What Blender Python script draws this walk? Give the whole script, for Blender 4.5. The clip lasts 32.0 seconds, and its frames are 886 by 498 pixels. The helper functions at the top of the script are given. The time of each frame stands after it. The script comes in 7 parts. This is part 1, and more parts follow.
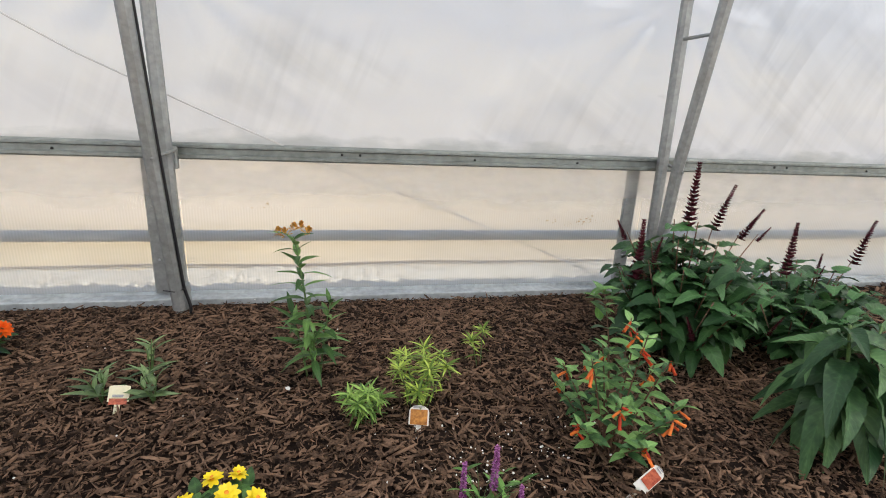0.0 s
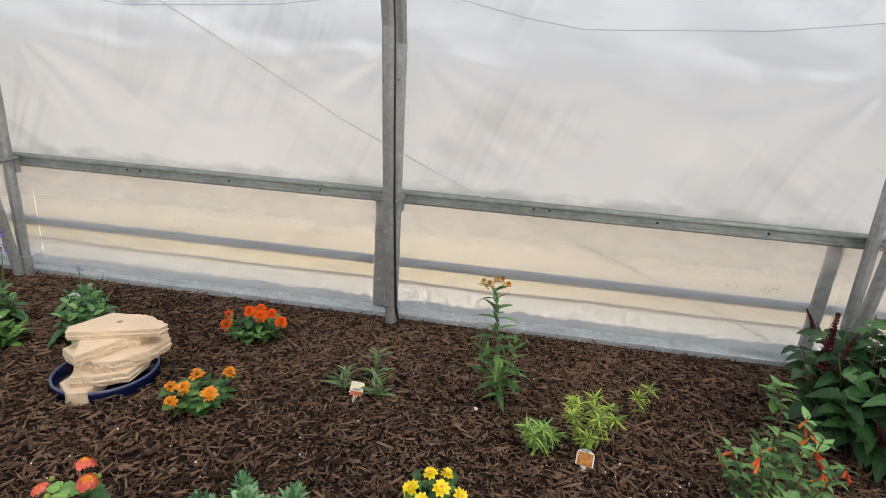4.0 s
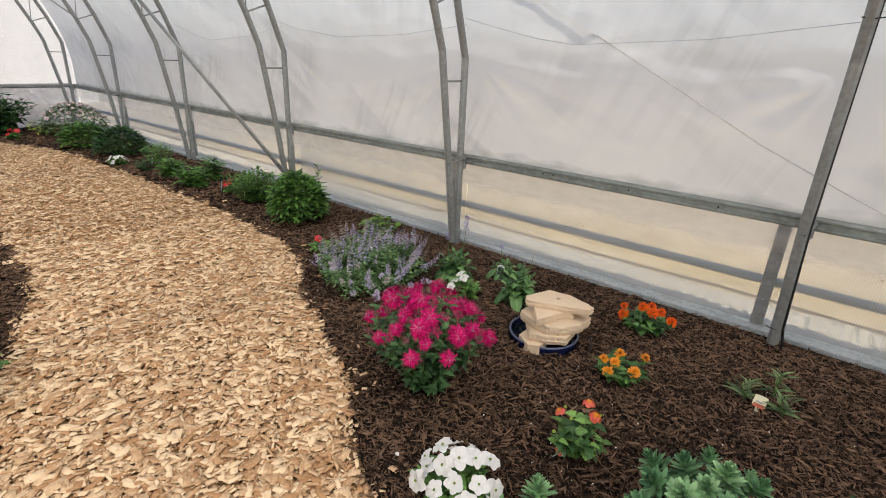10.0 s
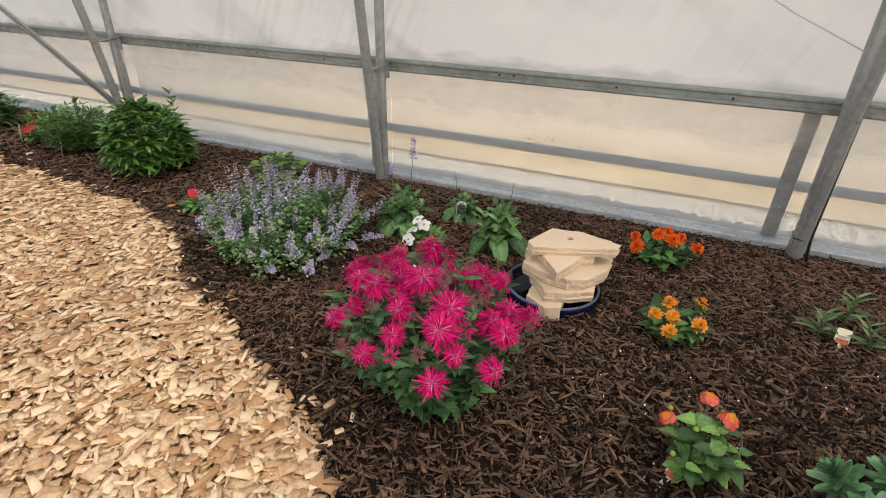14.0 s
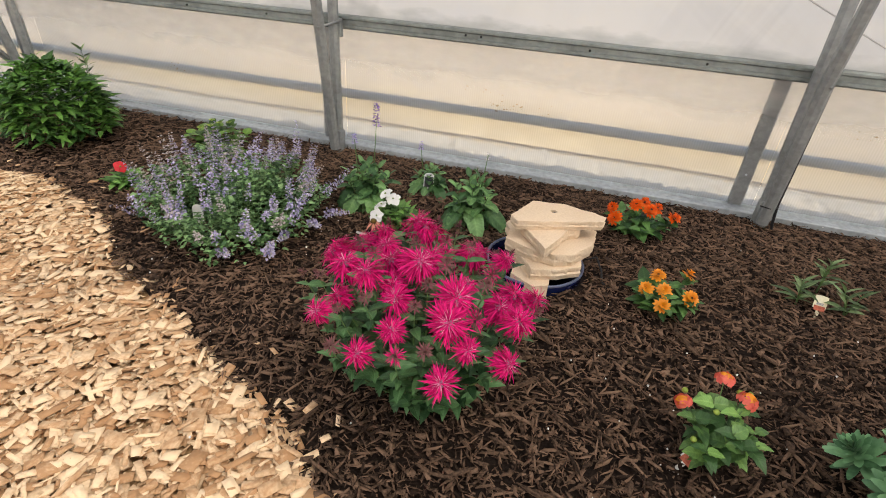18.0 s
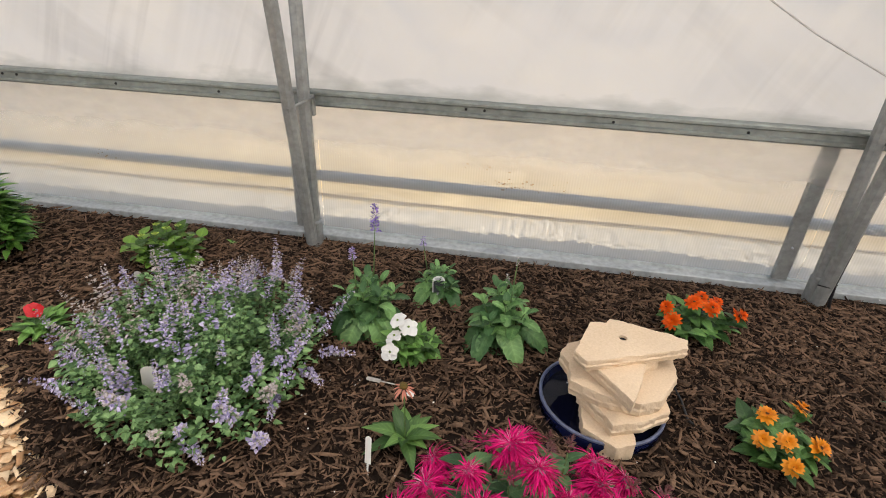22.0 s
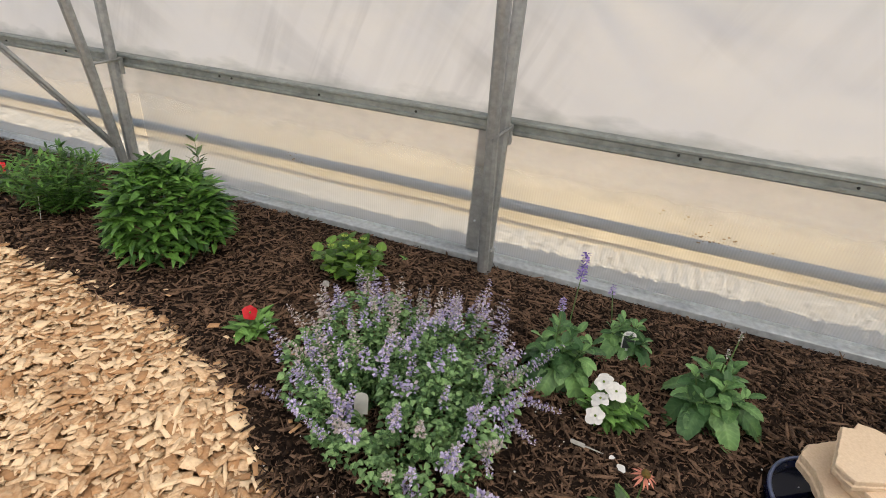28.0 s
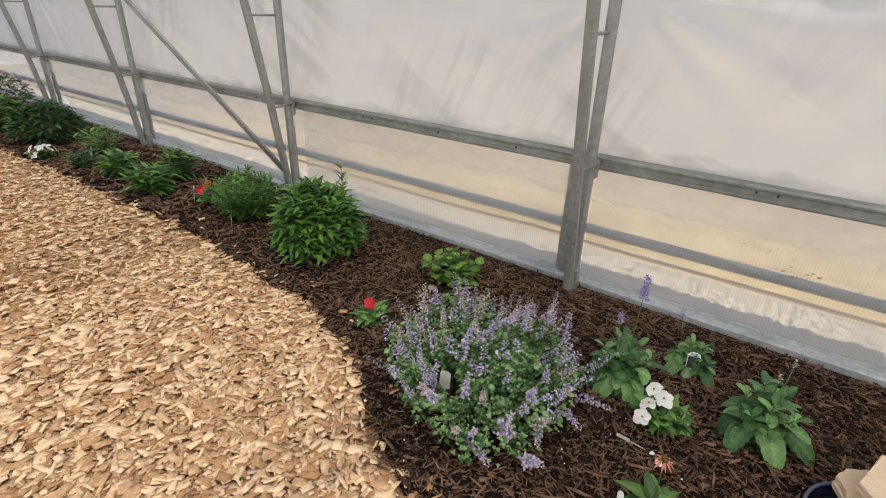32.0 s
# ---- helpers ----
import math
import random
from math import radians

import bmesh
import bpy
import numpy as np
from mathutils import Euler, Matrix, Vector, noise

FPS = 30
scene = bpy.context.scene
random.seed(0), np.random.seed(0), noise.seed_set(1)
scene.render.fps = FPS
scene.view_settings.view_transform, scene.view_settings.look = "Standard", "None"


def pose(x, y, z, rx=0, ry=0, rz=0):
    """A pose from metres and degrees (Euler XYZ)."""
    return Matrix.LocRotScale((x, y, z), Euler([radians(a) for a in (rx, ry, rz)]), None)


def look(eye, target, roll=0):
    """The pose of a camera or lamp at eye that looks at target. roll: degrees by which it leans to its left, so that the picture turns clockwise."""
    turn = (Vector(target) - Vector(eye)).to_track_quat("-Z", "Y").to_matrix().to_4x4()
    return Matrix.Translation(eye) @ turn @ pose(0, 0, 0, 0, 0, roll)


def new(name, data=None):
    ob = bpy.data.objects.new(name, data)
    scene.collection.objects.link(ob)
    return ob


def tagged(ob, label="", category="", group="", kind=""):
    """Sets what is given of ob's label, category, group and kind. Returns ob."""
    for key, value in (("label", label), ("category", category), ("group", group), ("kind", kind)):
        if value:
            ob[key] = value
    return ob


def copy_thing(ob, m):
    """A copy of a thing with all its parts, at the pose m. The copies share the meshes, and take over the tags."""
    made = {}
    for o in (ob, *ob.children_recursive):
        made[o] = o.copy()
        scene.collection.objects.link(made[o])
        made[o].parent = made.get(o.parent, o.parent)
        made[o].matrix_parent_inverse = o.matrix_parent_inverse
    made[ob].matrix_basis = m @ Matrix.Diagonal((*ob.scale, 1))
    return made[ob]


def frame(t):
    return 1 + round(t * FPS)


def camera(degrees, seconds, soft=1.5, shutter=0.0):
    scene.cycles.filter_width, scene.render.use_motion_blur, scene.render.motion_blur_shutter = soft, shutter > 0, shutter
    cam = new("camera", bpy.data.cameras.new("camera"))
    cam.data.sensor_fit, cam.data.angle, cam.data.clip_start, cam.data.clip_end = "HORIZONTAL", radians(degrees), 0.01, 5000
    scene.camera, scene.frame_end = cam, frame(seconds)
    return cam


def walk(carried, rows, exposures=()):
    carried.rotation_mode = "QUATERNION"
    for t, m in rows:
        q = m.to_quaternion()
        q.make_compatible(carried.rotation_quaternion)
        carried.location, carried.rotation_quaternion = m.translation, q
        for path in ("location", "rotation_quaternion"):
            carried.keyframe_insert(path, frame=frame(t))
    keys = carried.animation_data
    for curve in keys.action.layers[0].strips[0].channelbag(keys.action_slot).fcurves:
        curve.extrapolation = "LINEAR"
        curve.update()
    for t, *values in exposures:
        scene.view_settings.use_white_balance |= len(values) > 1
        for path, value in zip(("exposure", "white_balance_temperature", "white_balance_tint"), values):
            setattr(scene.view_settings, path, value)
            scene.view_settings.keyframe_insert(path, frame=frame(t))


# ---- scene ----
cam = camera(84.2, 32.0, soft=1.0)
EXPOSURES = [(0.0, 0.43, 6550, 10), (3.0, 0.39, 6600, 10), (4.0, 0.33, 6650, 10), (7.0, 0.03, 6800, 11), (10.0, 0.05, 6850, 11), (14.0, 0.20, 6950, 12), (17.0, 0.31, 7000, 12), (20.0, 0.33, 7000, 12), (24.0, 0.33, 7100, 12), (28.0, 0.24, 7050, 12), (32.0, 0.13, 6950, 12)]
PATH = [
    (0, (0.708, -2.18, 0.916), (1.1, -0.301, 0.354), 2.9),
    (0.5, (0.698, -2.191, 0.93), (1.024, -0.296, 0.381), 2.8),
    (1, (0.689, -2.207, 0.927), (0.987, -0.303, 0.392), 2.7),
    (1.5, (0.696, -2.216, 0.939), (0.978, -0.31, 0.402), 2.8),
    (2, (0.685, -2.211, 0.947), (0.954, -0.308, 0.395), 3.3),
    (2.5, (0.68, -2.217, 0.948), (0.898, -0.306, 0.401), 3.6),
    (3, (0.672, -2.238, 0.973), (0.788, -0.318, 0.425), 4.0),
    (3.5, (0.632, -2.311, 1.059), (0.591, -0.389, 0.508), 4.3),
    (4, (0.547, -2.424, 1.171), (0.321, -0.521, 0.598), 4.3),
    (4.5, (0.524, -2.524, 1.285), (0.104, -0.67, 0.663), 3.9),
    (6.5, (0.644, -2.933, 1.338), (-0.286, -1.271, 0.728), 3.8),
    (7, (0.631, -3.047, 1.404), (-0.377, -1.431, 0.795), 4.8),
    (7.5, (0.623, -3.093, 1.426), (-0.493, -1.543, 0.833), 4.1),
    (8, (0.567, -3.149, 1.439), (-0.634, -1.659, 0.858), 3.5),
    (8.5, (0.486, -3.181, 1.46), (-0.767, -1.745, 0.855), 3.1),
    (9, (0.351, -3.148, 1.425), (-0.926, -1.738, 0.809), 3.1),
    (9.5, (0.173, -3.08, 1.412), (-1.061, -1.656, 0.741), 2.6),
    (10, (0.031, -3.057, 1.388), (-1.124, -1.588, 0.675), 2.6),
    (10.5, (-0.176, -3.008, 1.325), (-1.224, -1.478, 0.578), 3.0),
    (11, (-0.36, -2.983, 1.266), (-1.303, -1.403, 0.482), 3.3),
    (11.5, (-0.466, -2.934, 1.224), (-1.319, -1.324, 0.399), 3.4),
    (12, (-0.549, -2.851, 1.17), (-1.354, -1.232, 0.315), 3.2),
    (12.5, (-0.616, -2.756, 1.119), (-1.394, -1.134, 0.244), 2.8),
    (13, (-0.665, -2.699, 1.106), (-1.422, -1.079, 0.209), 2.3),
    (13.5, (-0.707, -2.636, 1.099), (-1.43, -1.013, 0.181), 2.1),
    (14, (-0.739, -2.595, 1.083), (-1.418, -0.964, 0.145), 2.0),
    (14.5, (-0.795, -2.561, 1.05), (-1.406, -0.913, 0.096), 2.6),
    (16.5, (-0.869, -2.533, 1.032), (-1.332, -0.871, 0.021), 4.4),
    (17, (-0.883, -2.518, 1.022), (-1.328, -0.857, 0.001), 4.6),
    (17.5, (-0.899, -2.511, 1.013), (-1.335, -0.851, -0.013), 4.6),
    (18, (-0.918, -2.503, 1.014), (-1.349, -0.84, -0.01), 4.5),
    (18.5, (-0.934, -2.497, 1.02), (-1.368, -0.819, 0.021), 4.4),
    (19, (-0.941, -2.487, 1.064), (-1.386, -0.788, 0.107), 4.3),
    (19.5, (-0.961, -2.469, 1.106), (-1.424, -0.756, 0.185), 4.0),
    (20, (-1.008, -2.426, 1.128), (-1.482, -0.702, 0.232), 3.8),
    (20.5, (-1.082, -2.36, 1.128), (-1.545, -0.629, 0.241), 3.3),
    (21, (-1.173, -2.262, 1.114), (-1.591, -0.521, 0.222), 3.1),
    (21.5, (-1.254, -2.158, 1.104), (-1.598, -0.409, 0.199), 2.9),
    (22, (-1.315, -2.045, 1.095), (-1.571, -0.282, 0.187), 2.8),
    (22.5, (-1.386, -1.975, 1.097), (-1.525, -0.195, 0.196), 3.2),
    (23, (-1.469, -1.879, 1.054), (-1.493, -0.088, 0.166), 3.9),
    (23.5, (-1.562, -1.805, 1.058), (-1.497, -0.01, 0.177), 4.5),
    (24, (-1.605, -1.734, 1.026), (-1.503, 0.057, 0.141), 4.8),
    (24.5, (-1.633, -1.667, 1.019), (-1.561, 0.118, 0.12), 5.0),
    (25, (-1.682, -1.666, 1.021), (-1.692, 0.112, 0.105), 5.3),
    (25.5, (-1.729, -1.713, 1.028), (-1.858, 0.059, 0.108), 5.6),
    (26, (-1.764, -1.783, 1.055), (-2.013, -0.026, 0.134), 5.6),
    (26.5, (-1.792, -1.866, 1.085), (-2.151, -0.125, 0.169), 5.4),
    (28.5, (-1.772, -2.087, 1.207), (-2.386, -0.432, 0.266), 5.4),
    (29, (-1.757, -2.139, 1.238), (-2.422, -0.514, 0.279), 5.0),
    (29.5, (-1.714, -2.185, 1.246), (-2.443, -0.595, 0.276), 4.2),
    (30, (-1.684, -2.217, 1.267), (-2.48, -0.658, 0.299), 3.6),
    (30.5, (-1.632, -2.227, 1.288), (-2.499, -0.694, 0.341), 3.1),
    (31, (-1.566, -2.254, 1.313), (-2.498, -0.744, 0.39), 2.6),
    (31.5, (-1.522, -2.283, 1.315), (-2.51, -0.786, 0.43), 2.3),
    (32, (-1.5, -2.295, 1.328), (-2.525, -0.818, 0.451), 2.0),
]
walk(cam, [(t, look(eye, target, roll)) for t, eye, target, roll in PATH], EXPOSURES)

# ---- light ----
world = bpy.data.worlds.new("sky")
scene.world = world
world.use_nodes = True
SUN_EL, SUN_AZ = 58.0, 108.0          # azimuth counted from +y towards +x
_n = world.node_tree.nodes
_sky = _n.new("ShaderNodeTexSky")
_sky.sky_type = "NISHITA"
_sky.sun_disc = False
_sky.sun_elevation = radians(SUN_EL)
_sky.sun_rotation = radians(SUN_AZ)
world.node_tree.links.new(_sky.outputs[0], _n["Background"].inputs[0])
_n["Background"].inputs[1].default_value = 0.15
sun = new("sun", bpy.data.lights.new("sun", "SUN"))
sun.data.energy, sun.data.angle, sun.data.color = 5.0, radians(0.53), (1.0, 0.95, 0.87)
_sd = Vector((math.sin(radians(SUN_AZ)) * math.cos(radians(SUN_EL)), math.cos(radians(SUN_AZ)) * math.cos(radians(SUN_EL)), math.sin(radians(SUN_EL))))
sun.matrix_world = look(_sd * 40, (0, 0, 0))

# ---- materials ----


def material(name, color, rough=0.6, metal=0.0, vary=0.25, scale=8.0, fine=60.0, bump=0.15, island=0.0, objrand=0.0, second=None, spec=0.5, trans=0.0):
    """A surface with two scales of colour change, optional change from piece to piece, and a fine relief."""
    m = bpy.data.materials.new(name)
    m.use_nodes = True
    nt = m.node_tree
    b = nt.nodes["Principled BSDF"]
    b.inputs["Roughness"].default_value = rough
    b.inputs["Metallic"].default_value = metal
    b.inputs["Specular IOR Level"].default_value = spec
    tc = nt.nodes.new("ShaderNodeTexCoord")
    n1 = nt.nodes.new("ShaderNodeTexNoise")
    n1.inputs["Scale"].default_value = scale
    n1.inputs["Detail"].default_value = 4
    n2 = nt.nodes.new("ShaderNodeTexNoise")
    n2.inputs["Scale"].default_value = fine
    n2.inputs["Detail"].default_value = 3
    nt.links.new(tc.outputs["Object"], n1.inputs["Vector"])
    nt.links.new(tc.outputs["Object"], n2.inputs["Vector"])
    mixn = nt.nodes.new("ShaderNodeMath")
    mixn.operation = "ADD"
    nt.links.new(n1.outputs["Fac"], mixn.inputs[0])
    nt.links.new(n2.outputs["Fac"], mixn.inputs[1])
    fac = mixn.outputs[0]
    if island or objrand:
        if island:
            g = nt.nodes.new("ShaderNodeNewGeometry")
            src = g.outputs["Random Per Island"]
        else:
            g = nt.nodes.new("ShaderNodeObjectInfo")
            src = g.outputs["Random"]
        mm = nt.nodes.new("ShaderNodeMath")
        mm.operation = "MULTIPLY_ADD"
        mm.inputs[1].default_value = (island or objrand) * 2
        nt.links.new(src, mm.inputs[0])
        sub = nt.nodes.new("ShaderNodeMath")
        sub.operation = "SUBTRACT"
        sub.inputs[1].default_value = island or objrand
        nt.links.new(fac, sub.inputs[0])
        nt.links.new(sub.outputs[0], mm.inputs[2])
        fac = mm.outputs[0]
    ramp = nt.nodes.new("ShaderNodeMapRange")
    ramp.inputs["From Min"].default_value = 0.6
    ramp.inputs["From Max"].default_value = 1.4
    nt.links.new(fac, ramp.inputs["Value"])
    mix = nt.nodes.new("ShaderNodeMix")
    mix.data_type = "RGBA"
    lo = [max(0.0, c * (1 - vary)) for c in color]
    hi = second if second else [min(1.0, c * (1 + vary)) for c in color]
    mix.inputs["A"].default_value = (*lo, 1)
    mix.inputs["B"].default_value = (*hi, 1)
    nt.links.new(ramp.outputs["Result"], mix.inputs["Factor"])
    nt.links.new(mix.outputs["Result"], b.inputs["Base Color"])
    if bump:
        bp = nt.nodes.new("ShaderNodeBump")
        bp.inputs["Strength"].default_value = bump
        bp.inputs["Distance"].default_value = 0.01
        nt.links.new(n2.outputs["Fac"], bp.inputs["Height"])
        nt.links.new(bp.outputs["Normal"], b.inputs["Normal"])
    if trans:
        tr = nt.nodes.new("ShaderNodeBsdfTranslucent")
        nt.links.new(mix.outputs["Result"], tr.inputs["Color"])
        ms = nt.nodes.new("ShaderNodeMixShader")
        ms.inputs[0].default_value = trans
        nt.links.new(b.outputs[0], ms.inputs[1])
        nt.links.new(tr.outputs[0], ms.inputs[2])
        nt.links.new(ms.outputs[0], nt.nodes["Material Output"].inputs["Surface"])
    return m


def film_material(name, color, clear, clear_vary, diffuse, gloss, flutes=False, fade=None, stretch=(0.8, 1.0, 0.9), streaks=False):
    """Milky plastic sheet: part of the light passes straight, part is scattered through, part comes back."""
    m = bpy.data.materials.new(name)
    m.use_nodes = True
    nt = m.node_tree
    nt.nodes.remove(nt.nodes["Principled BSDF"])
    out = nt.nodes["Material Output"]
    tc = nt.nodes.new("ShaderNodeTexCoord")
    mp = nt.nodes.new("ShaderNodeMapping")
    mp.inputs["Scale"].default_value = stretch
    nt.links.new(tc.outputs["Object"], mp.inputs["Vector"])
    n1 = nt.nodes.new("ShaderNodeTexNoise")
    n1.inputs["Scale"].default_value = 1.6
    n1.inputs["Detail"].default_value = 5
    n1.inputs["Distortion"].default_value = 0.8
    nt.links.new(mp.outputs[0], n1.inputs["Vector"])
    n2 = nt.nodes.new("ShaderNodeTexNoise")
    n2.inputs["Scale"].default_value = 9
    n2.inputs["Detail"].default_value = 6
    nt.links.new(mp.outputs[0], n2.inputs["Vector"])
    cr = nt.nodes.new("ShaderNodeMix")
    cr.data_type = "RGBA"
    cr.inputs["A"].default_value = (*[c * 0.95 for c in color], 1)
    cr.inputs["B"].default_value = (*color, 1)
    rg = nt.nodes.new("ShaderNodeMapRange")
    rg.inputs["From Min"].default_value = 0.32
    rg.inputs["From Max"].default_value = 0.62
    nt.links.new(n1.outputs["Fac"], rg.inputs["Value"])
    nt.links.new(rg.outputs["Result"], cr.inputs["Factor"])
    col = cr.outputs["Result"]
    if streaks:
        # shading of long slanting folds in the slack sheet, painted into its colour
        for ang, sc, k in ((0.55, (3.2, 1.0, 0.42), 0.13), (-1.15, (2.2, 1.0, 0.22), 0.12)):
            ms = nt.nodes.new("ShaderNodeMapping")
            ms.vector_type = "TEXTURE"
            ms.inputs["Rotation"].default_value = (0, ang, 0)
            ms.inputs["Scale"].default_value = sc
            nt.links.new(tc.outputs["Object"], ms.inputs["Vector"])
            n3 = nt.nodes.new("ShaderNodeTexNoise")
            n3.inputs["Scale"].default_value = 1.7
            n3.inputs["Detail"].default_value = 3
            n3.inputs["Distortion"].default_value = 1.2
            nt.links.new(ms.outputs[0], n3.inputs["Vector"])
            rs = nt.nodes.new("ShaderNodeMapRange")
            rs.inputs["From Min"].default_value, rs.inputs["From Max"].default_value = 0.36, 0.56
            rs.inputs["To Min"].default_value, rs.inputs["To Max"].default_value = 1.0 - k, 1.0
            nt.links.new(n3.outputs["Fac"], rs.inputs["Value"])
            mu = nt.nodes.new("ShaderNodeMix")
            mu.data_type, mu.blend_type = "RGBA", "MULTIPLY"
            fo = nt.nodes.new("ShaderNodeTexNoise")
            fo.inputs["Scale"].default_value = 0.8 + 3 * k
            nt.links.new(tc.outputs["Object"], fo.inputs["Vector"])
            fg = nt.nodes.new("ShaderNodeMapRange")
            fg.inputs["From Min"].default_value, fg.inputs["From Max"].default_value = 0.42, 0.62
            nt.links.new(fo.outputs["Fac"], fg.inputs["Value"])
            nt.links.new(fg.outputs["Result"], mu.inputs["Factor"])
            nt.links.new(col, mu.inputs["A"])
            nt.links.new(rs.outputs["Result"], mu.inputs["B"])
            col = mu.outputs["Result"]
    if streaks:
        # grime gathered on the sheet just above the rail, in uneven smears
        sz = nt.nodes.new("ShaderNodeSeparateXYZ")
        nt.links.new(tc.outputs["Object"], sz.inputs[0])
        gz = nt.nodes.new("ShaderNodeMapRange")
        gz.inputs["From Min"].default_value, gz.inputs["From Max"].default_value = 0.80, 0.705
        nt.links.new(sz.outputs["Z"], gz.inputs["Value"])
        gm = nt.nodes.new("ShaderNodeMapping")
        gm.inputs["Scale"].default_value = (1.6, 1.0, 5.0)
        nt.links.new(tc.outputs["Object"], gm.inputs["Vector"])
        gn = nt.nodes.new("ShaderNodeTexNoise")
        gn.inputs["Scale"].default_value = 3.2
        gn.inputs["Detail"].default_value = 6
        nt.links.new(gm.outputs[0], gn.inputs["Vector"])
        ga = nt.nodes.new("ShaderNodeMath")
        ga.operation = "MULTIPLY_ADD"
        nt.links.new(gz.outputs["Result"], ga.inputs[0])
        ga.inputs[1].default_value = 0.62
        nt.links.new(gn.outputs["Fac"], ga.inputs[2])
        gr = nt.nodes.new("ShaderNodeMapRange")
        gr.inputs["From Min"].default_value, gr.inputs["From Max"].default_value = 0.72, 1.1
        gr.inputs["To Max"].default_value = 0.75
        nt.links.new(ga.outputs[0], gr.inputs["Value"])
        mg = nt.nodes.new("ShaderNodeMix")
        mg.data_type = "RGBA"
        nt.links.new(gr.outputs["Result"], mg.inputs["Factor"])
        nt.links.new(col, mg.inputs["A"])
        mg.inputs["B"].default_value = (0.50, 0.52, 0.50, 1)
        col = mg.outputs["Result"]
    tl = nt.nodes.new("ShaderNodeBsdfTranslucent")
    df = nt.nodes.new("ShaderNodeBsdfDiffuse")
    tp = nt.nodes.new("ShaderNodeBsdfTransparent")
    gl = nt.nodes.new("ShaderNodeBsdfGlossy")
    gl.inputs["Roughness"].default_value = 0.35
    gl.inputs["Color"].default_value = (0.36, 0.37, 0.38, 1) if streaks else (0.8, 0.8, 0.8, 1)
    nt.links.new(col, tl.inputs["Color"])
    nt.links.new(col, df.inputs["Color"])
    bp = nt.nodes.new("ShaderNodeBump")
    bp.inputs["Strength"].default_value = 0.35
    bp.inputs["Distance"].default_value = 0.04
    nt.links.new(n1.outputs["Fac"], bp.inputs["Height"])
    for s in (tl, df, gl):
        nt.links.new(bp.outputs["Normal"], s.inputs["Normal"])
    m1 = nt.nodes.new("ShaderNodeMixShader")
    m1.inputs[0].default_value = diffuse
    nt.links.new(tl.outputs[0], m1.inputs[1])
    nt.links.new(df.outputs[0], m1.inputs[2])
    m2 = nt.nodes.new("ShaderNodeMixShader")
    cl = nt.nodes.new("ShaderNodeMapRange")
    cl.inputs["From Min"].default_value = 0.3
    cl.inputs["From Max"].default_value = 0.7
    cl.inputs["To Min"].default_value = max(0.0, clear - clear_vary)
    cl.inputs["To Max"].default_value = clear + clear_vary
    nt.links.new(n2.outputs["Fac"], cl.inputs["Value"])
    fac = cl.outputs["Result"]
    if fade:
        # the sheet gets clearer from one height to the other
        sp = nt.nodes.new("ShaderNodeSeparateXYZ")
        nt.links.new(tc.outputs["Object"], sp.inputs[0])
        fr = nt.nodes.new("ShaderNodeMapRange")
        fr.inputs["From Min"].default_value, fr.inputs["From Max"].default_value = fade
        fr.inputs["To Min"].default_value, fr.inputs["To Max"].default_value = 1.0, 5.0
        nt.links.new(sp.outputs["Z"], fr.inputs["Value"])
        fm = nt.nodes.new("ShaderNodeMath")
        fm.operation = "MULTIPLY"
        nt.links.new(fac, fm.inputs[0])
        nt.links.new(fr.outputs["Result"], fm.inputs[1])
        fac = fm.outputs[0]
    if flutes:
        w = nt.nodes.new("ShaderNodeTexWave")
        w.bands_direction = "X"
        w.inputs["Scale"].default_value = 26.0
        nt.links.new(tc.outputs["Object"], w.inputs["Vector"])
        mul = nt.nodes.new("ShaderNodeMath")
        mul.operation = "MULTIPLY_ADD"
        mul.inputs[1].default_value = 0.03
        nt.links.new(w.outputs["Fac"], mul.inputs[0])
        nt.links.new(fac, mul.inputs[2])
        fac = mul.outputs[0]
    nt.links.new(fac, m2.inputs[0])
    nt.links.new(m1.outputs[0], m2.inputs[1])
    nt.links.new(tp.outputs[0], m2.inputs[2])
    m3 = nt.nodes.new("ShaderNodeMixShader")
    m3.inputs[0].default_value = gloss
    if streaks:
        fr = nt.nodes.new("ShaderNodeFresnel")
        fr.inputs["IOR"].default_value = 1.6
        nt.links.new(fr.outputs[0], m3.inputs[0])
    nt.links.new(m2.outputs[0], m3.inputs[1])
    nt.links.new(gl.outputs[0], m3.inputs[2])
    nt.links.new(m3.outputs[0], out.inputs["Surface"])
    return m


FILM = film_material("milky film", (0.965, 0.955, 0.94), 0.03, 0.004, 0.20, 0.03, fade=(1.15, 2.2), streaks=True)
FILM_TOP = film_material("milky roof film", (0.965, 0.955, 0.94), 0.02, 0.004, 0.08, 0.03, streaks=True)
ROOF = film_material("milky far film", (0.93, 0.92, 0.91), 0.0, 0.0, 0.12, 0.03)
CLEAR = film_material("clearer end film", (0.93, 0.93, 0.93), 0.80, 0.02, 0.12, 0.03)
PANEL = film_material("fluted panel", (0.92, 0.89, 0.84), 0.70, 0.02, 0.12, 0.04, flutes=True, stretch=(0.25, 1.0, 0.8))
WEB = film_material("panel web", (0.92, 0.90, 0.86), 0.30, 0.02, 0.25, 0.10)
FLAP = film_material("hanging film edge", (0.92, 0.885, 0.84), 0.55, 0.10, 0.10, 0.03, fade=(0.53, 0.15), stretch=(0.5, 1.0, 1.2))
END_FILM = film_material("milky end panel", (0.82, 0.82, 0.80), 0.48, 0.15, 0.15, 0.03)
ZINC = material("galvanised steel", (0.33, 0.345, 0.34), 0.5, 0.5, 0.3, 4, 40, 0.08)
